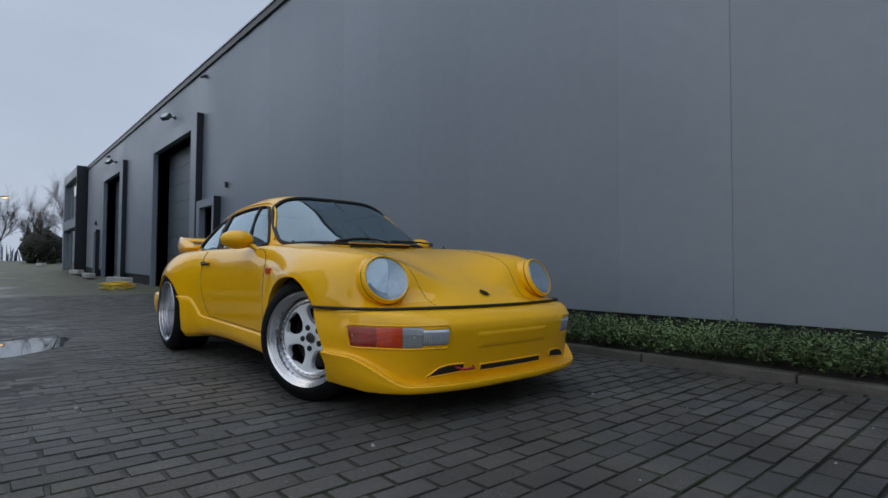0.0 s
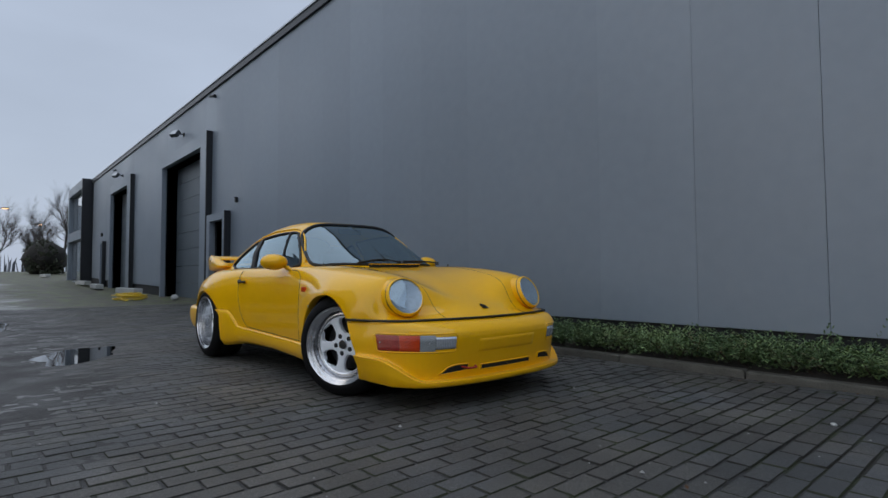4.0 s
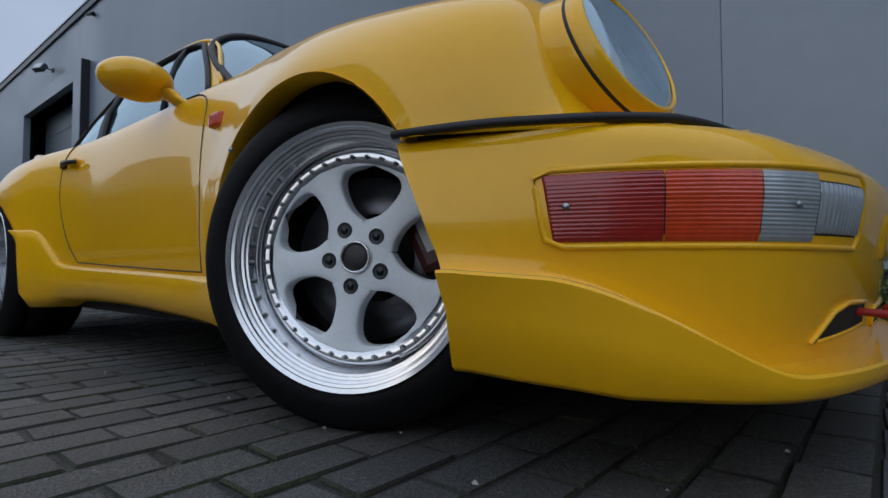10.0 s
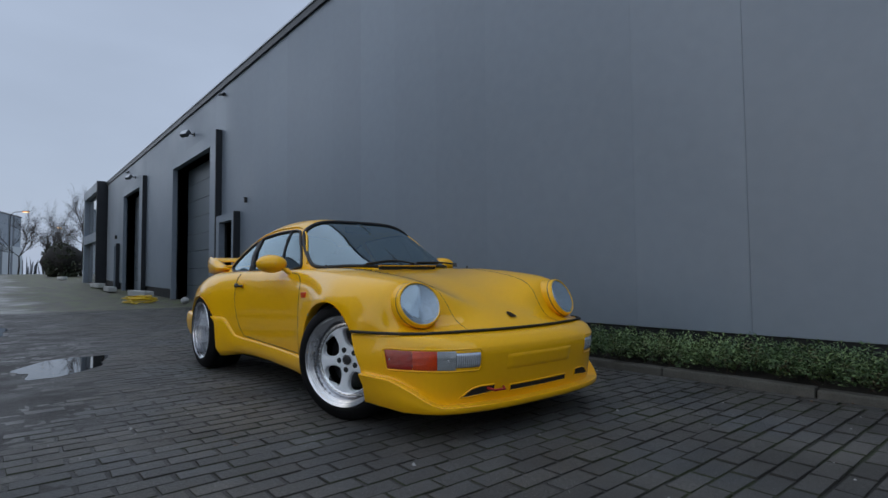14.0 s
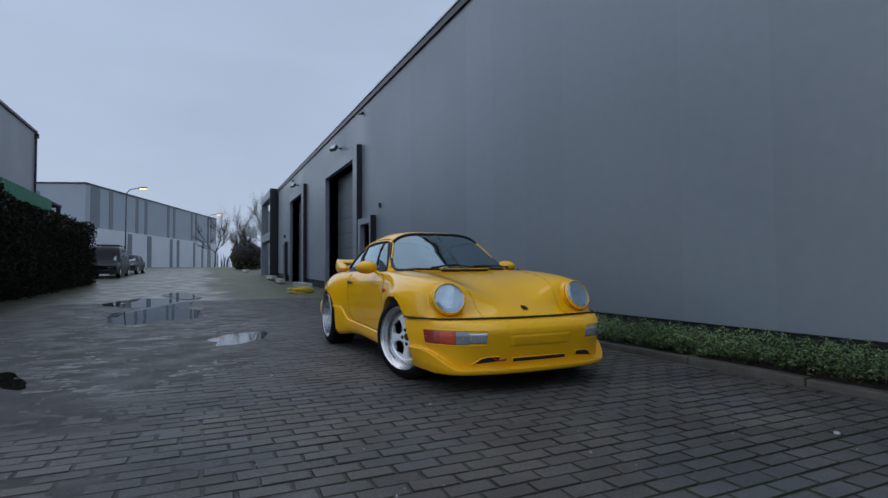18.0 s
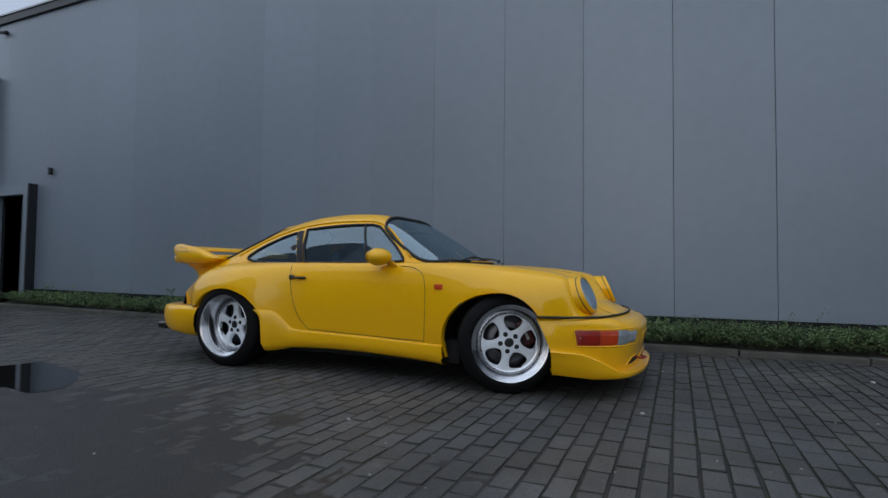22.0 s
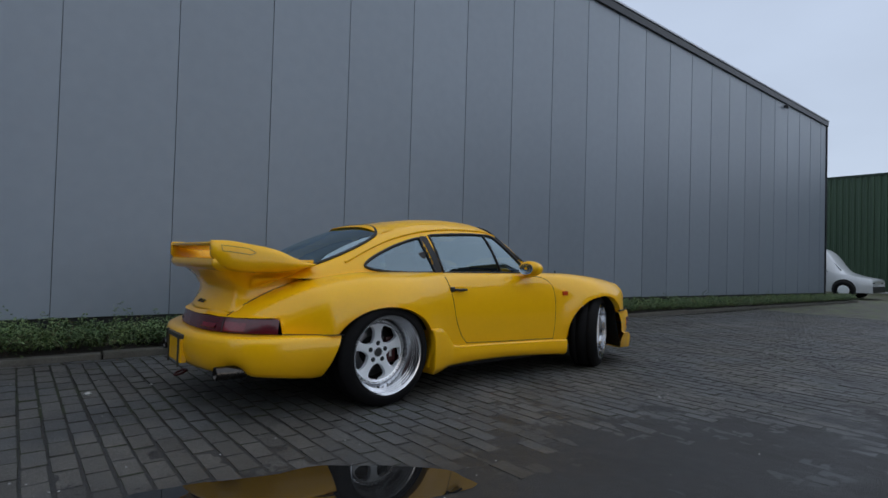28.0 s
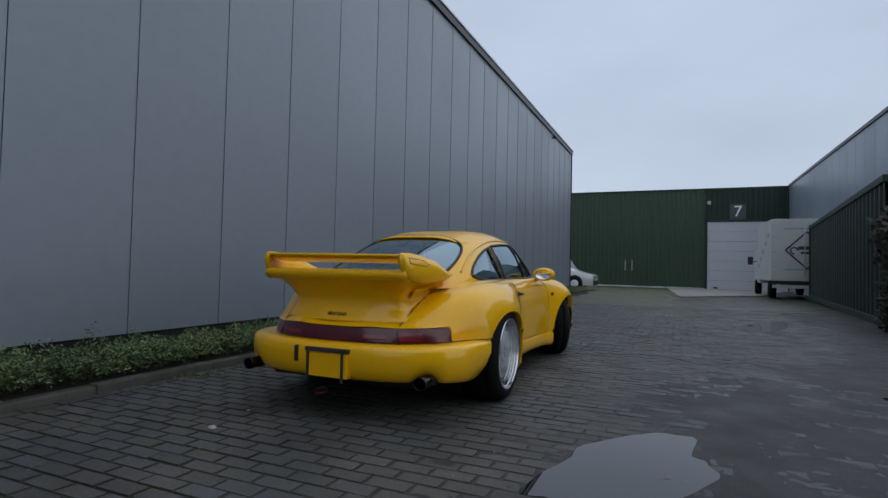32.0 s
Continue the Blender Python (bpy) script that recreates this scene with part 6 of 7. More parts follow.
def big_hedge(name, x0, x1, y0, y1, h, n, seed, label):
    rng = random.Random(seed)
    e = thing(name, label, "hedge")
    leaves = []
    for _ in range(n):
        f = rng.random()
        x, z = rng.uniform(x0, x1), rng.uniform(0.0, 1.0)
        top = h + 0.35 * noise.noise((x * 0.8, seed, 0)) + 0.16 * noise.noise((x * 3.1, seed, 2))
        bulge = 0.25 * noise.noise((x * 1.3, z * 2.2, seed))
        if f < 0.55:
            p = Vector((x, y1 + bulge + rng.uniform(-0.15, 0.08), zg(x) + z * top))
        elif f < 0.8:
            p = Vector((x, rng.uniform(y0, y1), zg(x) + top + rng.uniform(-0.12, 0.15)))
        else:
            p = Vector(((x0, x1)[rng.randrange(2)] + bulge + rng.uniform(-0.1, 0.12), rng.uniform(y0, y1), zg(x) + z * top))
        la = Vector((rng.uniform(-1, 1), rng.uniform(-1, 1), rng.uniform(-0.4, 1))).normalized()
        ln = rng.uniform(0.07, 0.16)
        leaves.append((p, la, la.orthogonal().normalized(), ln, ln * 0.28, rng.randrange(2)))
    ob = leaf_mesh("foliage", leaves, [HEDGE_D, HEDGE_G], "", "")
    for key in ("label", "category", "kind"):
        if key in ob:
            del ob[key]
    ob.parent = e
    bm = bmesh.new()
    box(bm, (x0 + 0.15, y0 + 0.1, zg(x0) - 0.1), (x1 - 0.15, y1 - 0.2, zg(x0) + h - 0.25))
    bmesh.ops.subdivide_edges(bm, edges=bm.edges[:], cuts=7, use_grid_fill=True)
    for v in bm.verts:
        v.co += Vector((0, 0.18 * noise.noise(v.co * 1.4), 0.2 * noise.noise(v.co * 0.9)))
    part("hedge_core", bm, CORE, e, "near-black core painted as the shade inside the hedge", True)


big_hedge("tall_hedge", -10.55, -3.0, -8.0, -6.0, 2.9, 15000, 11, "tall dark brownish hedge along the yard")
big_hedge("tall_hedge", -25.0, -11.55, -8.2, -6.2, 2.7, 18000, 12, "tall dark clipped hedge along the yard")
big_hedge("ivy_bush", 6.3, 8.2, -5.7, -4.50, 1.8, 5000, 13, "dark overgrown bush beside a green container")

SHEDWOOD = material("dark_shed_wood", (0.05, 0.04, 0.032), 0.8, var=0.3)
TARP = material("green_tarpaulin", (0.02, 0.14, 0.075), 0.6, var=0.2, scale=2)
shed = thing("open_shed", "low lean-to shed with a green tarpaulin edge behind the hedge", "shed", pose(-22.0, -8.9, zg(-22)))
boxed("roof", (-7.6, -0.4, 4.16), (6.6, 0.42, 4.30), SHEDWOOD, shed, 0.02)
for x in (-7.4, -3.0, 1.6, 6.4):
    boxed("post", (x - 0.1, 0.2, 0), (x + 0.1, 0.4, 4.16), SHEDWOOD, shed, 0.01)
boxed("board_wall", (-7.4, -0.3, 0), (6.4, -0.2, 4.16), SHEDWOOD, shed, 0.01)
boxed("fascia", (3.1, 0.421, 3.75), (6.6, 0.46, 4.29), SHEDWOOD, shed, 0.01)
vs = []
for i in range(81):
    x = -5.0 + 8.0 * i / 80
    for k in range(6):
        vs.append((x, 0.43 + 0.035 * math.sin(i * 1.3 + k) + 0.02 * k, 4.31 - 0.13 * k - (0.05 * math.sin(i * 0.9) if k == 5 else 0)))
mesh_part("tarpaulin", vs, grid_faces(81, 6), TARP, shed, "green tarpaulin fringe", True)

GREYHALL = wall_panel_material("pale_grey_cladding", (0.20, 0.215, 0.23), 0.08)
neigh = thing("neighbour_hall", "pale grey clad industrial hall beyond the hedge", "building", kind="structure")
boxed("wall", (-27.8, -30, 0), (-17.25, -9.335, 8.05), GREYHALL, neigh, 0.02)
boxed("roof_edge", (-27.9, -30, 8.05), (-17.25, -9.25, 8.18), ROOFTRIM, neigh, 0.02)
boxed("tower", (-17.2, -30, 0), (-6, -9.2, 9.9), GREYHALL, neigh, 0.02)
boxed("roof_edge", (-17.25, -30, 9.9), (-6, -9.1, 10.02), ROOFTRIM, neigh, 0.02)
boxed("gutter_end", (-27.98, -9.37, 7.80), (-27.80, -9.2, 8.04), ROOFTRIM, neigh, 0.01)
tube("downpipe", [(-27.75, -9.28, 0.2), (-27.75, -9.28, 7.9)], 0.05, ROOFTRIM, neigh)
boxed("sign", (-16.4, -9.19, 7.0), (-13.2, -9.08, 9.2), DARKFRAME, neigh, 0.02, "dark framed sign board")
boxed("sign_field", (-16.2, -9.075, 7.2), (-13.4, -9.06, 9.0), material("sign_print", (0.30, 0.20, 0.17), 0.5, var=0.4, scale=1.2), neigh, 0.0, "blurred reddish sign print")

# striped warehouse far off, its long side running away
# cladding colours are lightened: the haze of distance is mixed into them
STRIPE_W = material("hazed_white_cladding", (0.58, 0.62, 0.65), 0.6, var=0.08, scale=0.4)
STRIPE_G = material("hazed_grey_cladding", (0.33, 0.37, 0.42), 0.6, var=0.08, scale=0.4)
STRIPE_D = material("hazed_dark_stripe", (0.17, 0.19, 0.215), 0.6, var=0.1, scale=0.4)
A, B = Vector((-76.0, -14.8, 0.6)), Vector((-124.0, 2.1, 0.6))
run = (B - A).length
ang = math.degrees(math.atan2(B.y - A.y, B.x - A.x))
far = thing("striped_warehouse", "large pale warehouse with dark vertical stripes", "building", Matrix.Translation(A) @ pose(0, 0, 0, 0, 0, ang), kind="structure")
boxed("lower_wall", (0, 0, -1), (run, 14, 6.0), STRIPE_W, far, 0.02)
boxed("upper_wall", (0, 0.3, 6.0), (run, 14, 11.6), STRIPE_G, far, 0.02)
boxed("roof_edge", (-0.1, 0.2, 11.6), (run + 0.1, 14.1, 11.8), ROOFTRIM, far, 0.02)
for k, (u, w) in enumerate(((1.2, 2.2), (5.8, 1.0), (13.5, 0.9), (16.5, 0.9), (25.0, 0.9), (27.5, 0.9), (36.0, 0.8), (38.2, 0.8), (45.0, 0.7), (47.0, 0.7))):
    boxed("stripe", (u, -0.25 + 0.5, 6.05), (u + w, 0.3, 11.5), STRIPE_D, far, 0)
for u, w in ((10.5, 1.3), (16.8, 1.5), (25.5, 1.1), (28.5, 1.1), (36.5, 0.9), (41.0, 0.9), (45.5, 0.8)):
    boxed("stripe", (u, -0.05, -0.5), (u + w, 0.0, 5.8), STRIPE_D, far, 0)
wingb = thing("striped_wing", "end wing of the pale striped warehouse", "building", kind="structure")
boxed("wall", (-92, -40, 0), (-78.0, -15.2, 11.4), STRIPE_G, wingb, 0.02)
boxed("stripe", (-78.0, -21.0, 6), (-77.94, -19.2, 11.2), STRIPE_D, wingb, 0)
boxed("stripe", (-78.0, -17.6, 6), (-77.94, -15.3, 11.2), STRIPE_D, wingb, 0)
boxed("low_roof", (-77.9, -40, 0), (-76.5, -15.5, 7.5), STRIPE_W, wingb, 0.02)

# bare trees, bushes, lamps
BARK = material("grey_bark", (0.045, 0.040, 0.036), 0.9, var=0.3, scale=6)


def bare_tree(x, y, h, seed, group="bare street trees"):
    rng = random.Random(seed)
    t = thing("bare_tree", "leafless street tree with fine twigs in winter", "tree", pose(x, y, zg(x)), group)
    vs, fs = [], []

    def limb(p, d, ln, r, depth):
        n = 4
        ring0 = None
        for i in range(n + 1):
            q = p + d * ln * i / n
            rr = r * (1 - 0.45 * i / n)
            s = d.orthogonal().normalized()
            u = d.cross(s)
            k = len(vs)
            for j in range(4):
                a = math.pi / 2 * j
                vs.append(q + s * rr * math.cos(a) + u * rr * math.sin(a))
            if ring0 is not None:
                for j in range(4):
                    fs.append((ring0 + j, ring0 + (j + 1) % 4, k + (j + 1) % 4, k + j))
            ring0 = k
            if depth < 4 and i >= (2 if depth == 0 else 1):
                for _ in range(2 if depth < 3 else 3):
                    b = (d + Vector((rng.gauss(0, 0.55), rng.gauss(0, 0.55), rng.gauss(0.12, 0.3)))).normalized()
                    limb(q, b, ln * rng.uniform(0.42, 0.66), rr * 0.55, depth + 1)
            d = (d + Vector((rng.gauss(0, 0.06), rng.gauss(0, 0.06), 0.04))).normalized()

    limb(Vector((0, 0, -0.1)), Vector((0, 0, 1)), h * 0.5, h * 0.016, 0)
    mesh_part("trunk", vs, fs, BARK, t, "grey trunk and branches")


bare_tree(-83.0, 0.6, 9.5, 21)
bare_tree(-56.0, 4.6, 9.0, 22)
bare_tree(-66.0, 3.2, 8.0, 23)
bare_tree(-98.0, 4.0, 9.0, 24)
bare_tree(-104.0, 7.5, 9.0, 25)


def round_bush(cx, cy, rx, ry, h, n, seed, label):
    """An evergreen bush of many leafy clumps with an uneven outline."""
    rng = random.Random(seed)
    e = thing("round_bush", label, "bush", pose(cx, cy, zg(cx)))
    clumps = [(rng.uniform(-0.75, 0.75), rng.uniform(-0.75, 0.75), rng.uniform(0.35, 0.8), rng.uniform(0.25, 0.48)) for _ in range(26)]
    leaves = []
    for _ in range(n):
        u, v, w, r = clumps[rng.randrange(len(clumps))]
        dv = Vector((rng.gauss(0, 1), rng.gauss(0, 1), rng.gauss(0, 1))).normalized() * r * rng.uniform(0.75, 1.05)
        p = Vector(((u * (1 - 0.4 * w) + dv.x) * rx, (v * (1 - 0.4 * w) + dv.y) * ry, max(0.02, (w - 0.2 + dv.z) * h * 0.9)))
        la = Vector((rng.uniform(-1, 1), rng.uniform(-1, 1), rng.uniform(-0.3, 1))).normalized()
        ln = rng.uniform(0.16, 0.34)
        leaves.append((p, la, la.orthogonal().normalized(), ln, ln * 0.3, 1 if rng.random() < 0.8 else 0))
    ob = leaf_mesh("foliage", leaves, [HEDGE_D, HEDGE_G], "", "")
    for key in ("label", "category", "kind"):
        if key in ob:
            del ob[key]
    ob.parent = e
    # added solid core, its black standing for shade within the bush
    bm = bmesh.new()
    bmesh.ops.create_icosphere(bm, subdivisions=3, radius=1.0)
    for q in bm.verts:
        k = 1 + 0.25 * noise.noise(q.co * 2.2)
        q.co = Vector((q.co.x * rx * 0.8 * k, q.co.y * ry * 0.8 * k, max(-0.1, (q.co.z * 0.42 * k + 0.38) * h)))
    part("bush_core", bm, CORE, e, "near-black core painted as the shade inside the bush", True)


round_bush(-54.0, 3.1, 3.4, 2.0, 3.5, 7000, 14, "dark evergreen bush at the yard's entrance")
LAMPGLOW = glow("street_lamp_light", (1.0, 0.52, 0.20), 4.0)


def street_lamp(x, y, h, turn):
    l = thing("street_lamp", "tall grey street lamp, lit warm at dusk", "street lamp", pose(x, y, zg(x), 0, 0, turn), "street lamps")
    tube("pole", [(0, 0, 0), (0, 0, h - 1.0)], 0.08, DARKFRAME, l, "", 8, taper=0.05)
    tube("arm", [(0, 0, h - 1.0), (0.1, 0, h - 0.4), (0.5, 0, h - 0.08), (1.6, 0, h)], 0.045, DARKFRAME, l)
    boxed("head", (1.4, -0.16, h - 0.04), (2.2, 0.16, h + 0.10), DARKFRAME, l, 0.04)
    boxed("light", (1.5, -0.13, h - 0.10), (2.15, 0.13, h - 0.042), LAMPGLOW, l, 0.02, "glowing warm lamp glass")


street_lamp(-57.9, -8.5, 8.4, 62)
street_lamp(-86.7, -0.3, 8.4, 62)
street_lamp(-112.0, 5.2, 8.4, 62)


def parked_car(name, m, paint, van, label):
    """A plain family car or van: lofted body, glass, wheels and lights."""
    c = thing(name, label, "van" if van else "car", m)
    L, W, H = (4.9, 0.95, 1.95) if van else (4.5, 0.88, 1.45)
    prof = [(0.0, 0.62), (0.05, 0.78), (0.9, 1.02), (1.55, H - 0.12), (2.2, H), (L - 0.8, H - 0.02), (L - 0.12, H * 0.62 if not van else H - 0.25), (L, 0.8)] if van else \
        [(0.0, 0.55), (0.05, 0.68), (1.05, 0.92), (1.75, H - 0.06), (2.3, H), (3.2, H - 0.06), (3.9, 1.02), (L - 0.05, 0.95), (L, 0.7)]
    top = spline([(a, b, 0) for a, b in prof], 5)
    rows = []
    for p in top:
        b = min(1.0, 0.55 + 0.9 * min(p.x, L - p.x) / 0.6)
        w = W * (0.82 + 0.18 * min(1, b))
        belt = min(p.y, 0.95)
        rows.append([(p.x, -w * 0.97, 0.25), (p.x, -w, 0.5), (p.x, -w * 0.99, belt - 0.02), (p.x, -w * (0.80 if p.y > 1.0 else 0.9), max(p.y - 0.06, belt - 0.01)), (p.x, -w * 0.5, p.y), (p.x, 0, p.y + 0.015),
                     (p.x, w * 0.5, p.y), (p.x, w * (0.80 if p.y > 1.0 else 0.9), max(p.y - 0.06, belt - 0.01)), (p.x, w * 0.99, belt - 0.02), (p.x, w, 0.5), (p.x, w * 0.97, 0.25)])
    vs = [q for r in rows for q in r]
    n = len(rows[0])
    fs = grid_faces(len(rows), n) + [tuple(range(n)), tuple((len(rows) - 1) * n + k for k in range(n))[::-1]]
    mesh_part("body", vs, fs, paint, c, "", True)
    gx0, gx1 = (1.0, 1.58) if van else (1.15, 1.78)
    z0, z1 = (1.06, H - 0.16) if van else (0.97, H - 0.10)
    mesh_part("windscreen", [(gx0 - 0.02, -W * 0.76, z0), (gx0 - 0.02, W * 0.76, z0), (gx1 - 0.03, W * 0.66, z1), (gx1 - 0.03, -W * 0.66, z1), (gx0 + 0.04, -W * 0.76, z0 - 0.03), (gx0 + 0.04, W * 0.76, z0 - 0.03), (gx1 + 0.03, W * 0.66, z1 - 0.03), (gx1 + 0.03, -W * 0.66, z1 - 0.03)],
              [(0, 1, 2, 3), (0, 4, 5, 1), (1, 5, 6, 2), (2, 6, 7, 3), (3, 7, 4, 0)], PANE, c, "dark windscreen")
    for s in (-1, 1):
        mesh_part("side_window", [(gx0 + 0.35, s * W * 0.965, 0.98), (L - 1.1, s * W * 0.965, 0.98), (L - 1.3, s * W * 0.86, z1 - 0.03), (gx1 + 0.25, s * W * 0.86, z1 - 0.03), (gx0 + 0.35, s * W * 0.90, 0.97), (L - 1.1, s * W * 0.90, 0.97), (L - 1.3, s * W * 0.80, z1 - 0.04), (gx1 + 0.25, s * W * 0.80, z1 - 0.04)],
                  [(0, 1, 2, 3), (0, 4, 5, 1), (1, 5, 6, 2), (2, 6, 7, 3), (3, 7, 4, 0)], PANE, c, "dark side glass")
        boxed("headlight", (-0.01, s * W * 0.62 - 0.16, 0.60), (0.10, s * W * 0.62 + 0.16, 0.74), CLEARLENS, c, 0.02)
        for x in (0.85, L - 0.95):
            wl_ = lathe("wheel", [(0.0001, -0.005), (0.20, -0.01), (0.215, 0.0), (0.22, -0.012), (0.31, -0.008), (0.325, 0.02), (0.325, 0.19), (0.2, 0.2)], TYRE, c, "", 28)
            wl_.matrix_local = pose(x, s * (W * 0.97 + 0.035), 0.325, 0, 0, 0 if s < 0 else 180)
            # body is uncut: a black disc on it paints the wheel opening's shade
            lathe("wheel_arch", [(0.0001, 0.0), (0.385, 0.0), (0.395, 0.02)], DARK, c, "black disc painted as the shade of the wheel opening", 28, pose(x, s * (W + 0.004), 0.36, 0, 0, 0 if s < 0 else 180))
            rm = lathe("rim", [(0.0001, -0.018), (0.06, -0.018), (0.19, -0.012), (0.2, -0.006)], SILVER, wl_, "silver rim", 20)
        if van:
            tube("roof_bar", [(1.9, s * 0.62, H + 0.12), (L - 0.5, s * 0.62, H + 0.12)], 0.025, DARKFRAME, c)
    boxed('bumper', (-0.05, -W * 0.86, 0.26), (0.30, W * 0.86, 0.50), BLACK, c, 0.05, 'black plastic bumper')
    if van:
        for x in (2.1, 3.2, 4.2):
            tube("rack_bar", [(x, -0.68, H - 0.02), (x, -0.62, H + 0.12), (x, 0.62, H + 0.12), (x, 0.68, H - 0.02)], 0.025, DARKFRAME, c)
    return c


CARDARK = material("dark_car_paint", (0.007, 0.008, 0.011), 0.4, 0.0, spec=0.2)
CARWHITE = material("white_car_paint", (0.62, 0.64, 0.66), 0.3, coat=0.8, var=0.04)
parked_car("parked_van", pose(-31.2, -6.9, zg(-31), 0, 0, 178), CARDARK, True, "dark parked van with a roof rack")
parked_car("parked_saloon", pose(-38.6, -6.6, zg(-39), 0, 0, 176), CARDARK, False, "dark parked saloon behind the van")
parked_car("white_van", pose(24.0, 2.62, zg(24), 0, 0, 90), CARWHITE, True, "white van parked beside the grey hall")

# ---- east: green hall, truck and container ----
GREENHALL = material("green_corrugated_steel", (0.040, 0.076, 0.046), 0.5, 0.2, var=0.14, scale=0.6, rough_var=0.08)
GREENDARK = material("dark_green_band", (0.012, 0.030, 0.020), 0.5, 0.2, var=0.1)
green = thing("green_hall", "green corrugated hall with a white roller gate", "building", kind="structure")


def corrugated(name, y0, y1, z0, z1, x, mat, pitch=0.28, depth=0.07, parent=None, axis=False):
    vs, y = [], y0
    while y < y1:
        for f, d in ((0.0, 0.0), (0.30, 0.0), (0.42, depth), (0.72, depth), (0.84, 0.0)):
            yy = min(y + f * pitch, y1)
            for z in (z0, z1):
                vs.append((x - d, yy, z))
        y += pitch
    return mesh_part(name, vs, grid_faces(len(vs) // 2, 2), mat, parent)


GX, GB = 34.0, -0.2
corrugated("wall", -2.72, 12.0, GB, 6.1, GX, GREENHALL, parent=green)
corrugated("wall", -7.3, -2.72, 4.25, 6.1, GX, GREENDARK, parent=green)
boxed("core", (GX + 0.02, -7.3, GB), (GX + 8, 12, 6.1), GREENDARK, green, 0)
boxed("roof_edge", (GX - 0.09, -7.3, 6.1), (GX + 8, 12, 6.22), GREENDARK, green, 0.01)
boxed("base", (GX - 0.08, -2.7, GB), (GX - 0.055, 12, GB + 0.12), CONCRETE_W, green, 0.01)
gate7 = thing("roller_gate", "white sectional gate in the green hall", "gate", pose(GX, 0, 0), kind="structure")
for k in range(7):
    boxed("gate_panel", (-0.10, -7.2, GB + 0.61 * k + 0.005), (-0.02, -2.86, GB + 0.61 * (k + 1) - 0.005), material("white_gate_paint", (0.46, 0.49, 0.52), 0.5, var=0.05) if k == 0 else bpy.data.materials["white_gate_paint"], gate7, 0.01)
boxed("gate_frame", (-0.14, -2.855, GB), (-0.01, -2.73, 4.24), GREENDARK, gate7, 0.01)
boxed("gate_frame", (-0.14, -7.3, 4.08), (-0.01, -2.73, 4.24), GREENDARK, gate7, 0.01)
boxed("lock", (-0.115, -3.45, GB + 0.10), (-0.10, -3.2, GB + 0.2), BLACK, gate7, 0.004)
num = thing("number_board", "dark board with a white figure seven over the gate", "sign", pose(GX - 0.06, -4.55, 4.70))
boxed("board", (-0.05, -0.43, -0.46), (0.0, 0.43, 0.46), material("board_grey", (0.05, 0.065, 0.07), 0.5), num, 0.01)
lettering("figure", "7", 0.95, Matrix.Translation((-0.058, 0.0, 0.0)) @ pose(0, 0, 0, 90, 0, -90), material("white_figure", (0.75, 0.77, 0.78), 0.5), num, "white figure seven")
for y in (2.05, 1.62):
    boxed("handle", (GX - 0.14, y - 0.03, 0.9), (GX - 0.07, y + 0.03, 1.62), CONCRETE_W, green, 0.01, "upright white handle")
lampg = thing("wall_lamp", "small pale lamp on the green hall", "lamp", pose(GX - 0.05, -2.95, 5.3), "lamps on the green hall")
boxed("housing", (-0.18, -0.1, -0.12), (0, 0.1, 0.1), CONCRETE_W, lampg, 0.03)

south = thing("south_hall", "grey clad hall closing the yard", "building", kind="structure")
x = 12.0
while x < 33.95:
    boxed("panel", (x, -7.6, -0.6), (min(x + 1.09, 33.9), -7.25, 6.15), WALLPAINT, south, 0.004)
    x += 1.1
boxed("core", (12, -20, -0.6), (33.9, -7.61, 6.1), REVEAL, south, 0)
boxed("roof_trim", (11.9, -7.65, 6.15), (33.95, -7.2, 6.28), ROOFTRIM, south, 0.005)

cont = thing("green_container", "old dark green corrugated container", "container", Matrix.Translation((8.9, -4.75, zg(9))) @ pose(0, 0, 0, 0, 0, -5.5))
CONTGREEN = material("worn_green_container_paint", (0.011, 0.026, 0.019), 0.6, 0.1, var=0.4, scale=1.2, bump=0.1)
vs = []
for i in range(121):
    u = 12.6 * i / 120
    d = 0.06 * (1 if (i // 2) % 2 else 0)
    vs += [(u, -d, 0.12), (u, -d, 2.72)]
mesh_part("side", vs, grid_faces(121, 2), CONTGREEN, cont)
boxed("top_rail", (0, -0.12, 2.72), (12.7, 0.03, 2.86), CONTGREEN, cont, 0.01)
boxed("bottom_rail", (0, -0.12, -0.05), (12.7, 0.03, 0.12), CONTGREEN, cont, 0.01)
boxed("corner_post", (12.6, -0.14, -0.05), (12.75, 0.04, 2.88), CONTGREEN, cont, 0.01)
boxed("roof", (0.02, -2.4, 2.70), (12.7, -0.13, 2.84), CONTGREEN, cont, 0.01)
boxed("end_wall", (12.62, -2.4, -0.05), (12.72, -0.15, 2.69), CONTGREEN, cont, 0.01)
box3 = thing("crate", "pale wooden crate on the container roof", "crate", Matrix.Translation((18.9, -6.2, zg(19) + 2.88)))
boxed("frame", (-0.35, -0.3, 0), (0.35, 0.3, 0.16), material("pale_wood", (0.35, 0.28, 0.2), 0.8), box3, 0.01)

truck = thing("box_truck", "white box truck with a diamond sign on its doors", "truck", Matrix.Translation((22.0, -5.75, zg(22))))
BOXWHITE = material("off_white_box_body", (0.50, 0.52, 0.50), 0.5, var=0.12, scale=1.5)
boxed("cargo_box", (0, -1.05, 0.74), (4.4, 1.05, 3.28), BOXWHITE, truck, 0.03)
INK = material("dark_green_print", (0.03, 0.06, 0.055), 0.5)
BLUEINK = material("pale_blue_print", (0.22, 0.33, 0.42), 0.5)
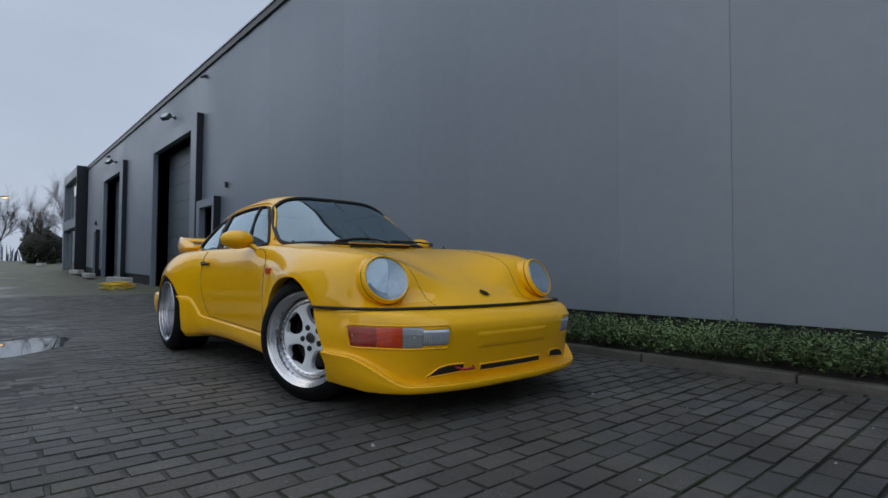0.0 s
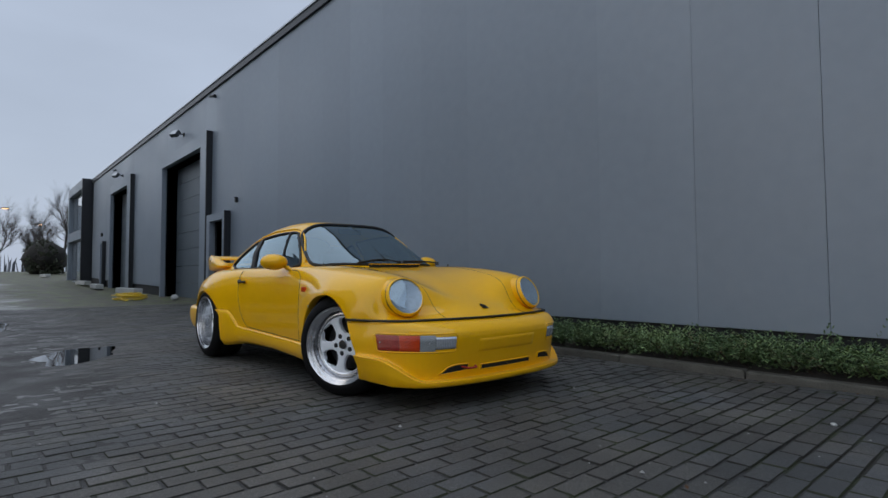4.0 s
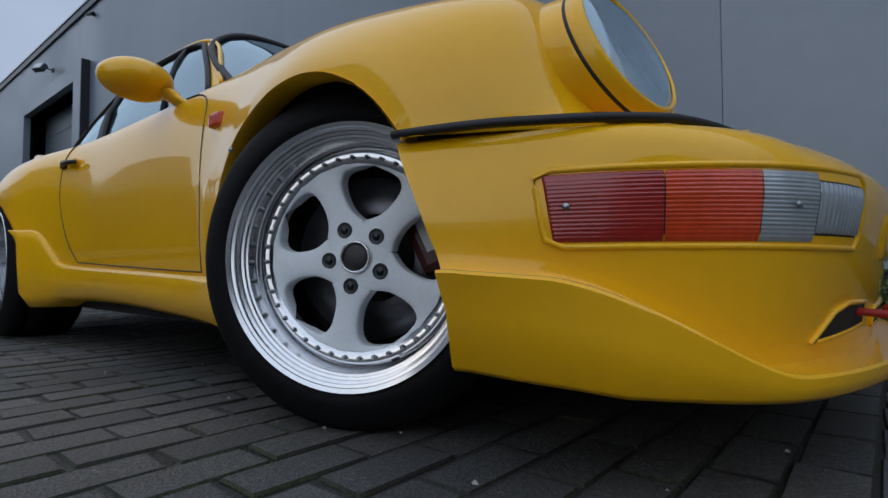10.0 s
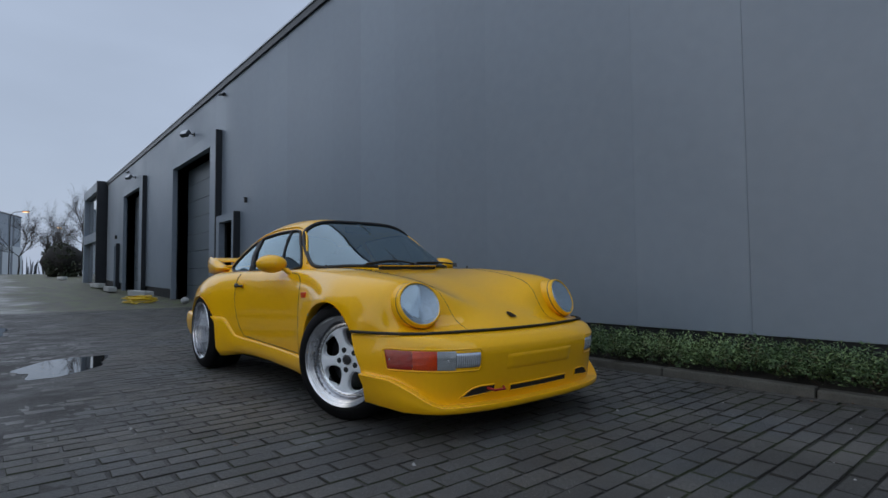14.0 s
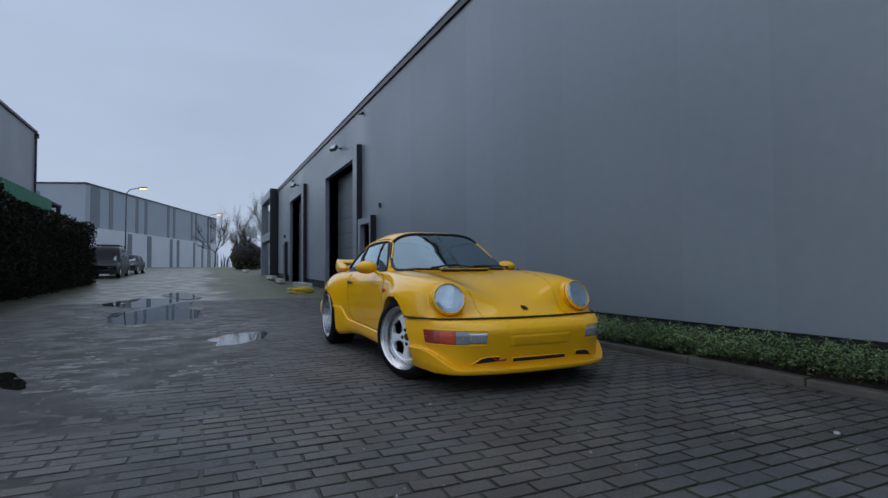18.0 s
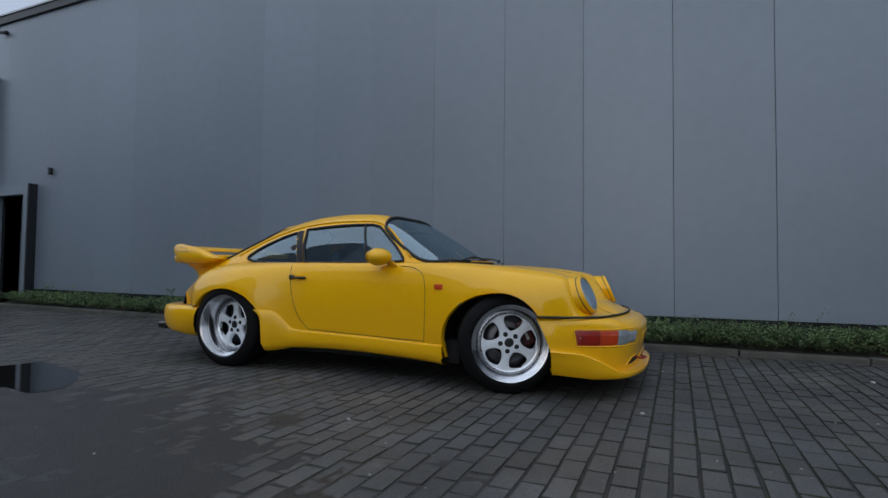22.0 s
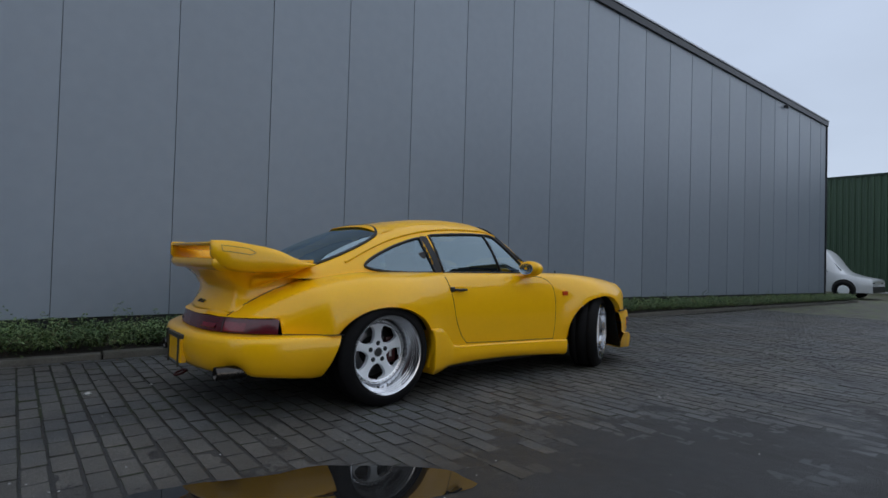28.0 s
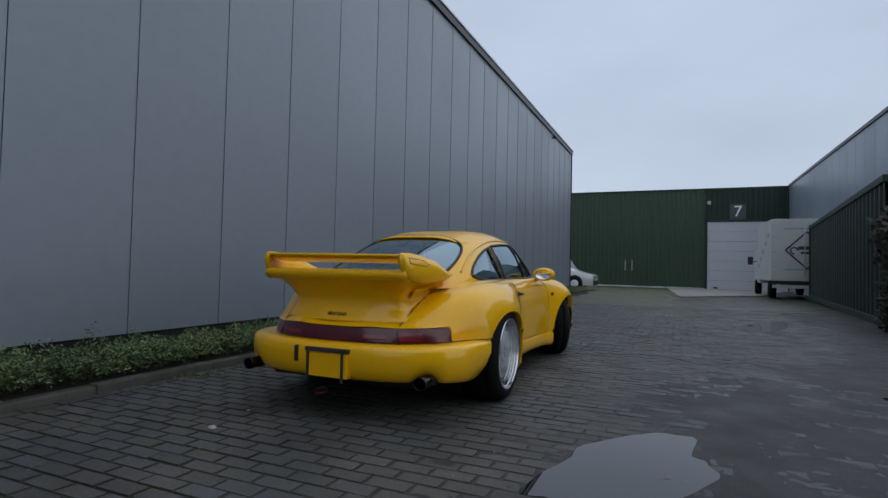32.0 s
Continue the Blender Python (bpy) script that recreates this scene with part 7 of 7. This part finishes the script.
for p in ((0.55, 2.0, -0.2, 2.75), (-0.2, 2.75, -0.95, 2.0), (-0.95, 2.0, -0.2, 1.25), (-0.2, 1.25, 0.55, 2.0)):
    tube("diamond_line", [(-0.004, p[0], p[1]), (-0.004, p[2], p[3])], 0.03, INK, truck, "", 4)
boxed("sign_bar", (-0.006, -0.85, 2.02), (-0.001, 0.10, 2.16), INK, truck, 0, "dark bar of lettering")
boxed("sign_bar", (-0.006, -0.85, 1.84), (-0.001, 0.02, 1.94), INK, truck, 0, "dark bar of lettering")
lathe("sign_ring", [(0.10, 0.0), (0.16, 0.0), (0.16, 0.004), (0.10, 0.004)], INK, truck, "dark round mark", 20, Matrix.Translation((-0.004, 0.24, 1.98)) @ pose(0, 0, 0, 0, 0, -90), 0.8)
for z, w in ((2.85, 0.5), (1.18, 0.6)):
    boxed("small_print", (-0.005, 0.1 - w, z), (-0.001, 0.7 - 0.1, z + 0.05), BLUEINK, truck, 0, "pale line of print")
for k in range(5):
    boxed("side_print", (0.5 + 0.75 * k, 1.051, 2.55 - 0.32 * k), (1.0 + 0.75 * k, 1.056, 2.75 - 0.32 * k), BLUEINK, truck, 0, "pale blue print")
for z in (1.3, 1.9, 2.5, 3.0):
    boxed("hinge", (-0.02, 0.86, z), (0.0, 1.04, z + 0.04), CONCRETE_W, truck, 0.003)
tube("door_bar", [(-0.03, -0.12, 1.0), (-0.03, -0.12, 3.2)], 0.018, BOXWHITE, truck)
boxed("chassis", (0.1, -0.45, 0.55), (6.0, 0.45, 0.9), DARK, truck, 0.02)
boxed("rear_bar", (-0.05, -1.0, 0.45), (0.05, 1.0, 0.58), CONCRETE_W, truck, 0.01)
boxed("tail_lift", (0.0, -1.0, 0.62), (0.25, 1.0, 0.73), DARKFRAME, truck, 0.01)
cab = boxed("cab", (4.5, -0.95, 0.55), (6.2, 0.95, 2.2), BOXWHITE, truck, 0.12)
boxed("mirror", (4.9, 1.15, 1.45), (5.05, 1.38, 1.85), BLACK, truck, 0.03)
tube("mirror_arm", [(4.97, 0.9, 1.6), (4.97, 1.2, 1.62)], 0.02, BLACK, truck)
for x in (1.0, 5.3):
    for s in (-1, 1):
        wl_ = lathe("wheel", [(0.0001, -0.02), (0.18, -0.03), (0.21, -0.01), (0.34, -0.02), (0.36, 0.02), (0.36, 0.22), (0.2, 0.24)], TYRE, truck, "", 28)
        wl_.matrix_local = pose(x, s * 0.98, 0.36, 0, 0, 0 if s < 0 else 180)

pad = mesh_part("concrete_apron", [(19.8, -1.25, zg(19.8) + 0.02), (33.9, -0.5, zg(33.9) + 0.02), (33.9, -7.2, zg(33.9) + 0.02), (24.2, -4.6, zg(24.2) + 0.02)], [(3, 2, 1, 0)], material("worn_concrete", (0.27, 0.255, 0.235), 0.8, var=0.2, scale=0.8, grain=40))
tagged(pad, "pale worn concrete apron before the gate", "pavement", kind="structure")
verge = mesh_part("far_verge", [(-130, 2.6, zg(-130) + 0.02), (-36, 2.8, zg(-36) + 0.02), (-36, 40, zg(-36) + 0.02), (-130, 40, zg(-130) + 0.02)], [(0, 1, 2, 3)], material("winter_grass", (0.05, 0.06, 0.03), 0.9, var=0.3, scale=0.6))
tagged(verge, "dull winter grass verge past the hall", "grass", kind="structure")
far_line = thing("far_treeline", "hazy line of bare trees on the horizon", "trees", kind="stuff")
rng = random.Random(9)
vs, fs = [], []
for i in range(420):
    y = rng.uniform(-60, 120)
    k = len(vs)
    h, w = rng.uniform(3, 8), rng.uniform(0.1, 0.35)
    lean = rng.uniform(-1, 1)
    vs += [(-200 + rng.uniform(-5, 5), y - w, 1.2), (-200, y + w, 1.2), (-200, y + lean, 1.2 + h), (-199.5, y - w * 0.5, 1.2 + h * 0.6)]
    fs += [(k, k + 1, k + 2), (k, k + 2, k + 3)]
# bark colour paled to blue-grey, with aerial haze painted in
mesh_part("twigs", vs, fs, material("haze_tinted_bark", (0.20, 0.21, 0.23), 0.9), far_line)

# ---- litter ----
def litter():
    rng = random.Random(31)
    vs, fs = [], []
    for _ in range(420):
        x, y = rng.uniform(-4, 6.5), rng.uniform(-3.6, 2.38)
        r = rng.uniform(0.002, 0.007) * (2.2 if rng.random() < 0.04 else 1)
        k = len(vs)
        for j in range(5):
            a = 2 * math.pi * j / 5 + rng.random()
            vs.append((x + r * math.cos(a), y + 0.7 * r * math.sin(a), 0.001))
        vs.append((x, y, 0.002 + r * 0.7))
        fs += [(k + j, k + (j + 1) % 5, k + 5) for j in range(5)]
    tagged(mesh_part("grit", vs, fs, material("pale_grit", (0.34, 0.34, 0.33), 0.8, var=0.3)), "pale grit and crumbs scattered on the pavers", "grit", kind="stuff")
    DRY = material("dry_leaf", (0.11, 0.055, 0.025), 0.8, var=0.3)
    leaves = []
    for _ in range(90):
        x = rng.uniform(-3, 6)
        y = KERB_Y - abs(rng.gauss(0, 0.10)) if rng.random() < 0.75 else rng.uniform(-1, 2.2)
        la = Vector((rng.uniform(-1, 1), rng.uniform(-1, 1), rng.uniform(0.0, 0.25))).normalized()
        leaves.append((Vector((x, y, 0.003)), la, la.cross(Vector((0, 0, 1))).normalized(), rng.uniform(0.015, 0.04), 0.008, 0))
    leaf_mesh("fallen_leaves", leaves, [DRY], "dry brown leaves lying along the kerb", "leaves")


litter()
for x, y, r in ((-1.42, 1.12, 0.022), (-1.05, 1.22, 0.011), (4.55, 1.45, 0.016)):
    st = thing("pebble", "small white stone lying on the pavers", "stone", pose(x, y, 0.0), "white stones")
    bm = bmesh.new()
    bmesh.ops.create_icosphere(bm, subdivisions=2, radius=r)
    for v in bm.verts:
        v.co *= 1 + 0.25 * noise.noise(v.co * 60)
        v.co.z = v.co.z * 0.6 + r * 0.5
    part("stone_body", bm, CONCRETE_W, st, "", True)

# ---- pavers ----
def pavers():
    rng = random.Random(17)
    field = thing("paving", "grey concrete pavers laid in stretcher bond", "pavement", kind="structure")

    def block(cx, cy, lx, ly, z, tilt):
        hx, hy, b = lx / 2, ly / 2, 0.0035
        out = []
        for sx, sy in ((-1, -1), (1, -1), (1, 1), (-1, 1)):
            t = tilt[0] * sx * hx + tilt[1] * sy * hy
            out.append((cx + sx * hx, cy + sy * hy, z - 0.02))
            wx, wy = rng.uniform(-0.0032, 0.0026), rng.uniform(-0.004, 0.004)
            out.append((cx + sx * hx + wx, cy + sy * hy + wy, z - 0.005 + t))
            out.append((cx + sx * (hx - b) + wx, cy + sy * (hy - b) + wy, z + t))
        return out

    faces = []
    for j in range(4):
        k = (j + 1) % 4
        faces += [(3 * j, 3 * k, 3 * k + 1, 3 * j + 1), (3 * j + 1, 3 * k + 1, 3 * k + 2, 3 * j + 2)]
    faces.append((2, 5, 8, 11))
    dirty = [1] * 8 + [0]
    shared = None
    vs, fs, singles = [], [], 0
    nx0, nx1 = int(-9.4 / PW), int(12.0 / PW)
    for i in range(nx0, nx1):
        cx = 0.025 + i * PW + rng.uniform(-0.002, 0.002)
        y = KERB_Y - PW - 0.012 - (PL / 2 if i % 2 else 0) - PL / 2
        if i % 2:
            y0 = KERB_Y - PW - 0.012
            b = block(cx, y0 - PL / 4, PW - 0.0095, PL / 2 - 0.0115, rng.uniform(-0.002, 0.0015), (0, 0))
            k = len(vs)
            vs += b
            fs += [tuple(k + q for q in f) for f in faces]
        lim = -4.6 if -3.5 < cx < 8 else -3.4
        while y > lim:
            z, tilt = rng.uniform(-0.0025, 0.0015) + zg(cx), (rng.gauss(0, 0.010), rng.gauss(0, 0.006))
            if 2.62 < cx < 4.15 and -0.75 < y < 1.2 and singles < 290:
                if shared is None:
                    me = bpy.data.meshes.new("paver")
                    me.from_pydata(block(0, 0, PW - 0.0095, PL - 0.0115, 0, (0, 0)), [], faces)
                    me.materials.append(PAVER)
                    me.materials.append(JOINT)
                    me.polygons.foreach_set("material_index", dirty)
                    shared = me
                ob = new("paver", shared)
                ob.parent = field
                ob.matrix_local = Matrix.Translation((cx, y, z)) @ Euler((tilt[1], -tilt[0], rng.gauss(0, 0.006))).to_matrix().to_4x4()
                singles += 1
            else:
                k = len(vs)
                vs += block(cx, y, PW - 0.0095 + rng.uniform(-0.002, 0.001), PL - 0.0115 + rng.uniform(-0.003, 0.001), z, tilt)
                fs += [tuple(k + q for q in f) for f in faces]
            y -= PL + rng.uniform(-0.003, 0.003)
    x = -9.3
    while x < 12.0:
        k = len(vs)
        vs += block(x, KERB_Y - PW / 2 - 0.008, PL - 0.0115, PW - 0.0095, zg(x) + rng.uniform(-0.003, 0.002), (0, 0))
        fs += [tuple(k + q for q in f) for f in faces]
        x += PL
    rest = mesh_part("other_pavers", vs, fs, [PAVER, JOINT], field)
    rest.data.polygons.foreach_set("material_index", dirty * (len(fs) // 9))
    rest["kind"] = "stuff"
    joint = mesh_part("joint_sand", [(x, y, zg(x) - 0.0065) for x in (-9.42, -4, 0, 4, 7, 12.05) for y in (-4.72, KERB_Y + 0.02)], grid_faces(6, 2), JOINT, field, "dark joints between the pavers")


pavers()


def silt():
    """Fine wet dirt that fills the joints of the driven lane and thins out towards the car."""
    edge = curve((-9.5, -0.5), (-2, -0.42), (0, -0.72), (1.3, -0.88), (2.2, -1.45), (3.2, -1.95), (5, -1.7), (8, -1.0), (12.2, -0.6))
    xs = np.concatenate([np.arange(-9.4, -4.0, 0.055), np.arange(-4.0, 6.0, 0.024), np.arange(6.0, 12.06, 0.055)])
    ys = np.concatenate([np.arange(-4.7, -3.0, 0.055), np.arange(-3.0, 0.6, 0.024)])
    vs = []
    for x in xs:
        e, z0 = edge(x), zg(x)
        far = 0.45 * max(0.0, min(1.0, (x - 2.0) / 2.0)) + (0.25 if x > 6 else 0.0)
        for y in ys:
            n1, n2, n3 = noise.noise(Vector((x * 0.9, y * 0.9, 3.0))), noise.noise(Vector((x * 4.0, y * 4.0, 7.0))), noise.noise(Vector((x * 19.0, y * 19.0, 1.0)))
            w = max(-1.0, min(1.0, (e - y + 0.35 * n1 + 0.12 * n2) / 0.85)) - far
            vs.append((x, y, z0 - 0.0020 + 0.0030 * w + 0.0010 * n1 + 0.0014 * n2 + 0.0022 * n3))
    film = mesh_part("silt_film", vs, grid_faces(len(xs), len(ys)), SILT, None, "", True)
    tagged(film, "dark wet silt filling the joints of the driven lane", "dirt", kind="stuff")


silt()
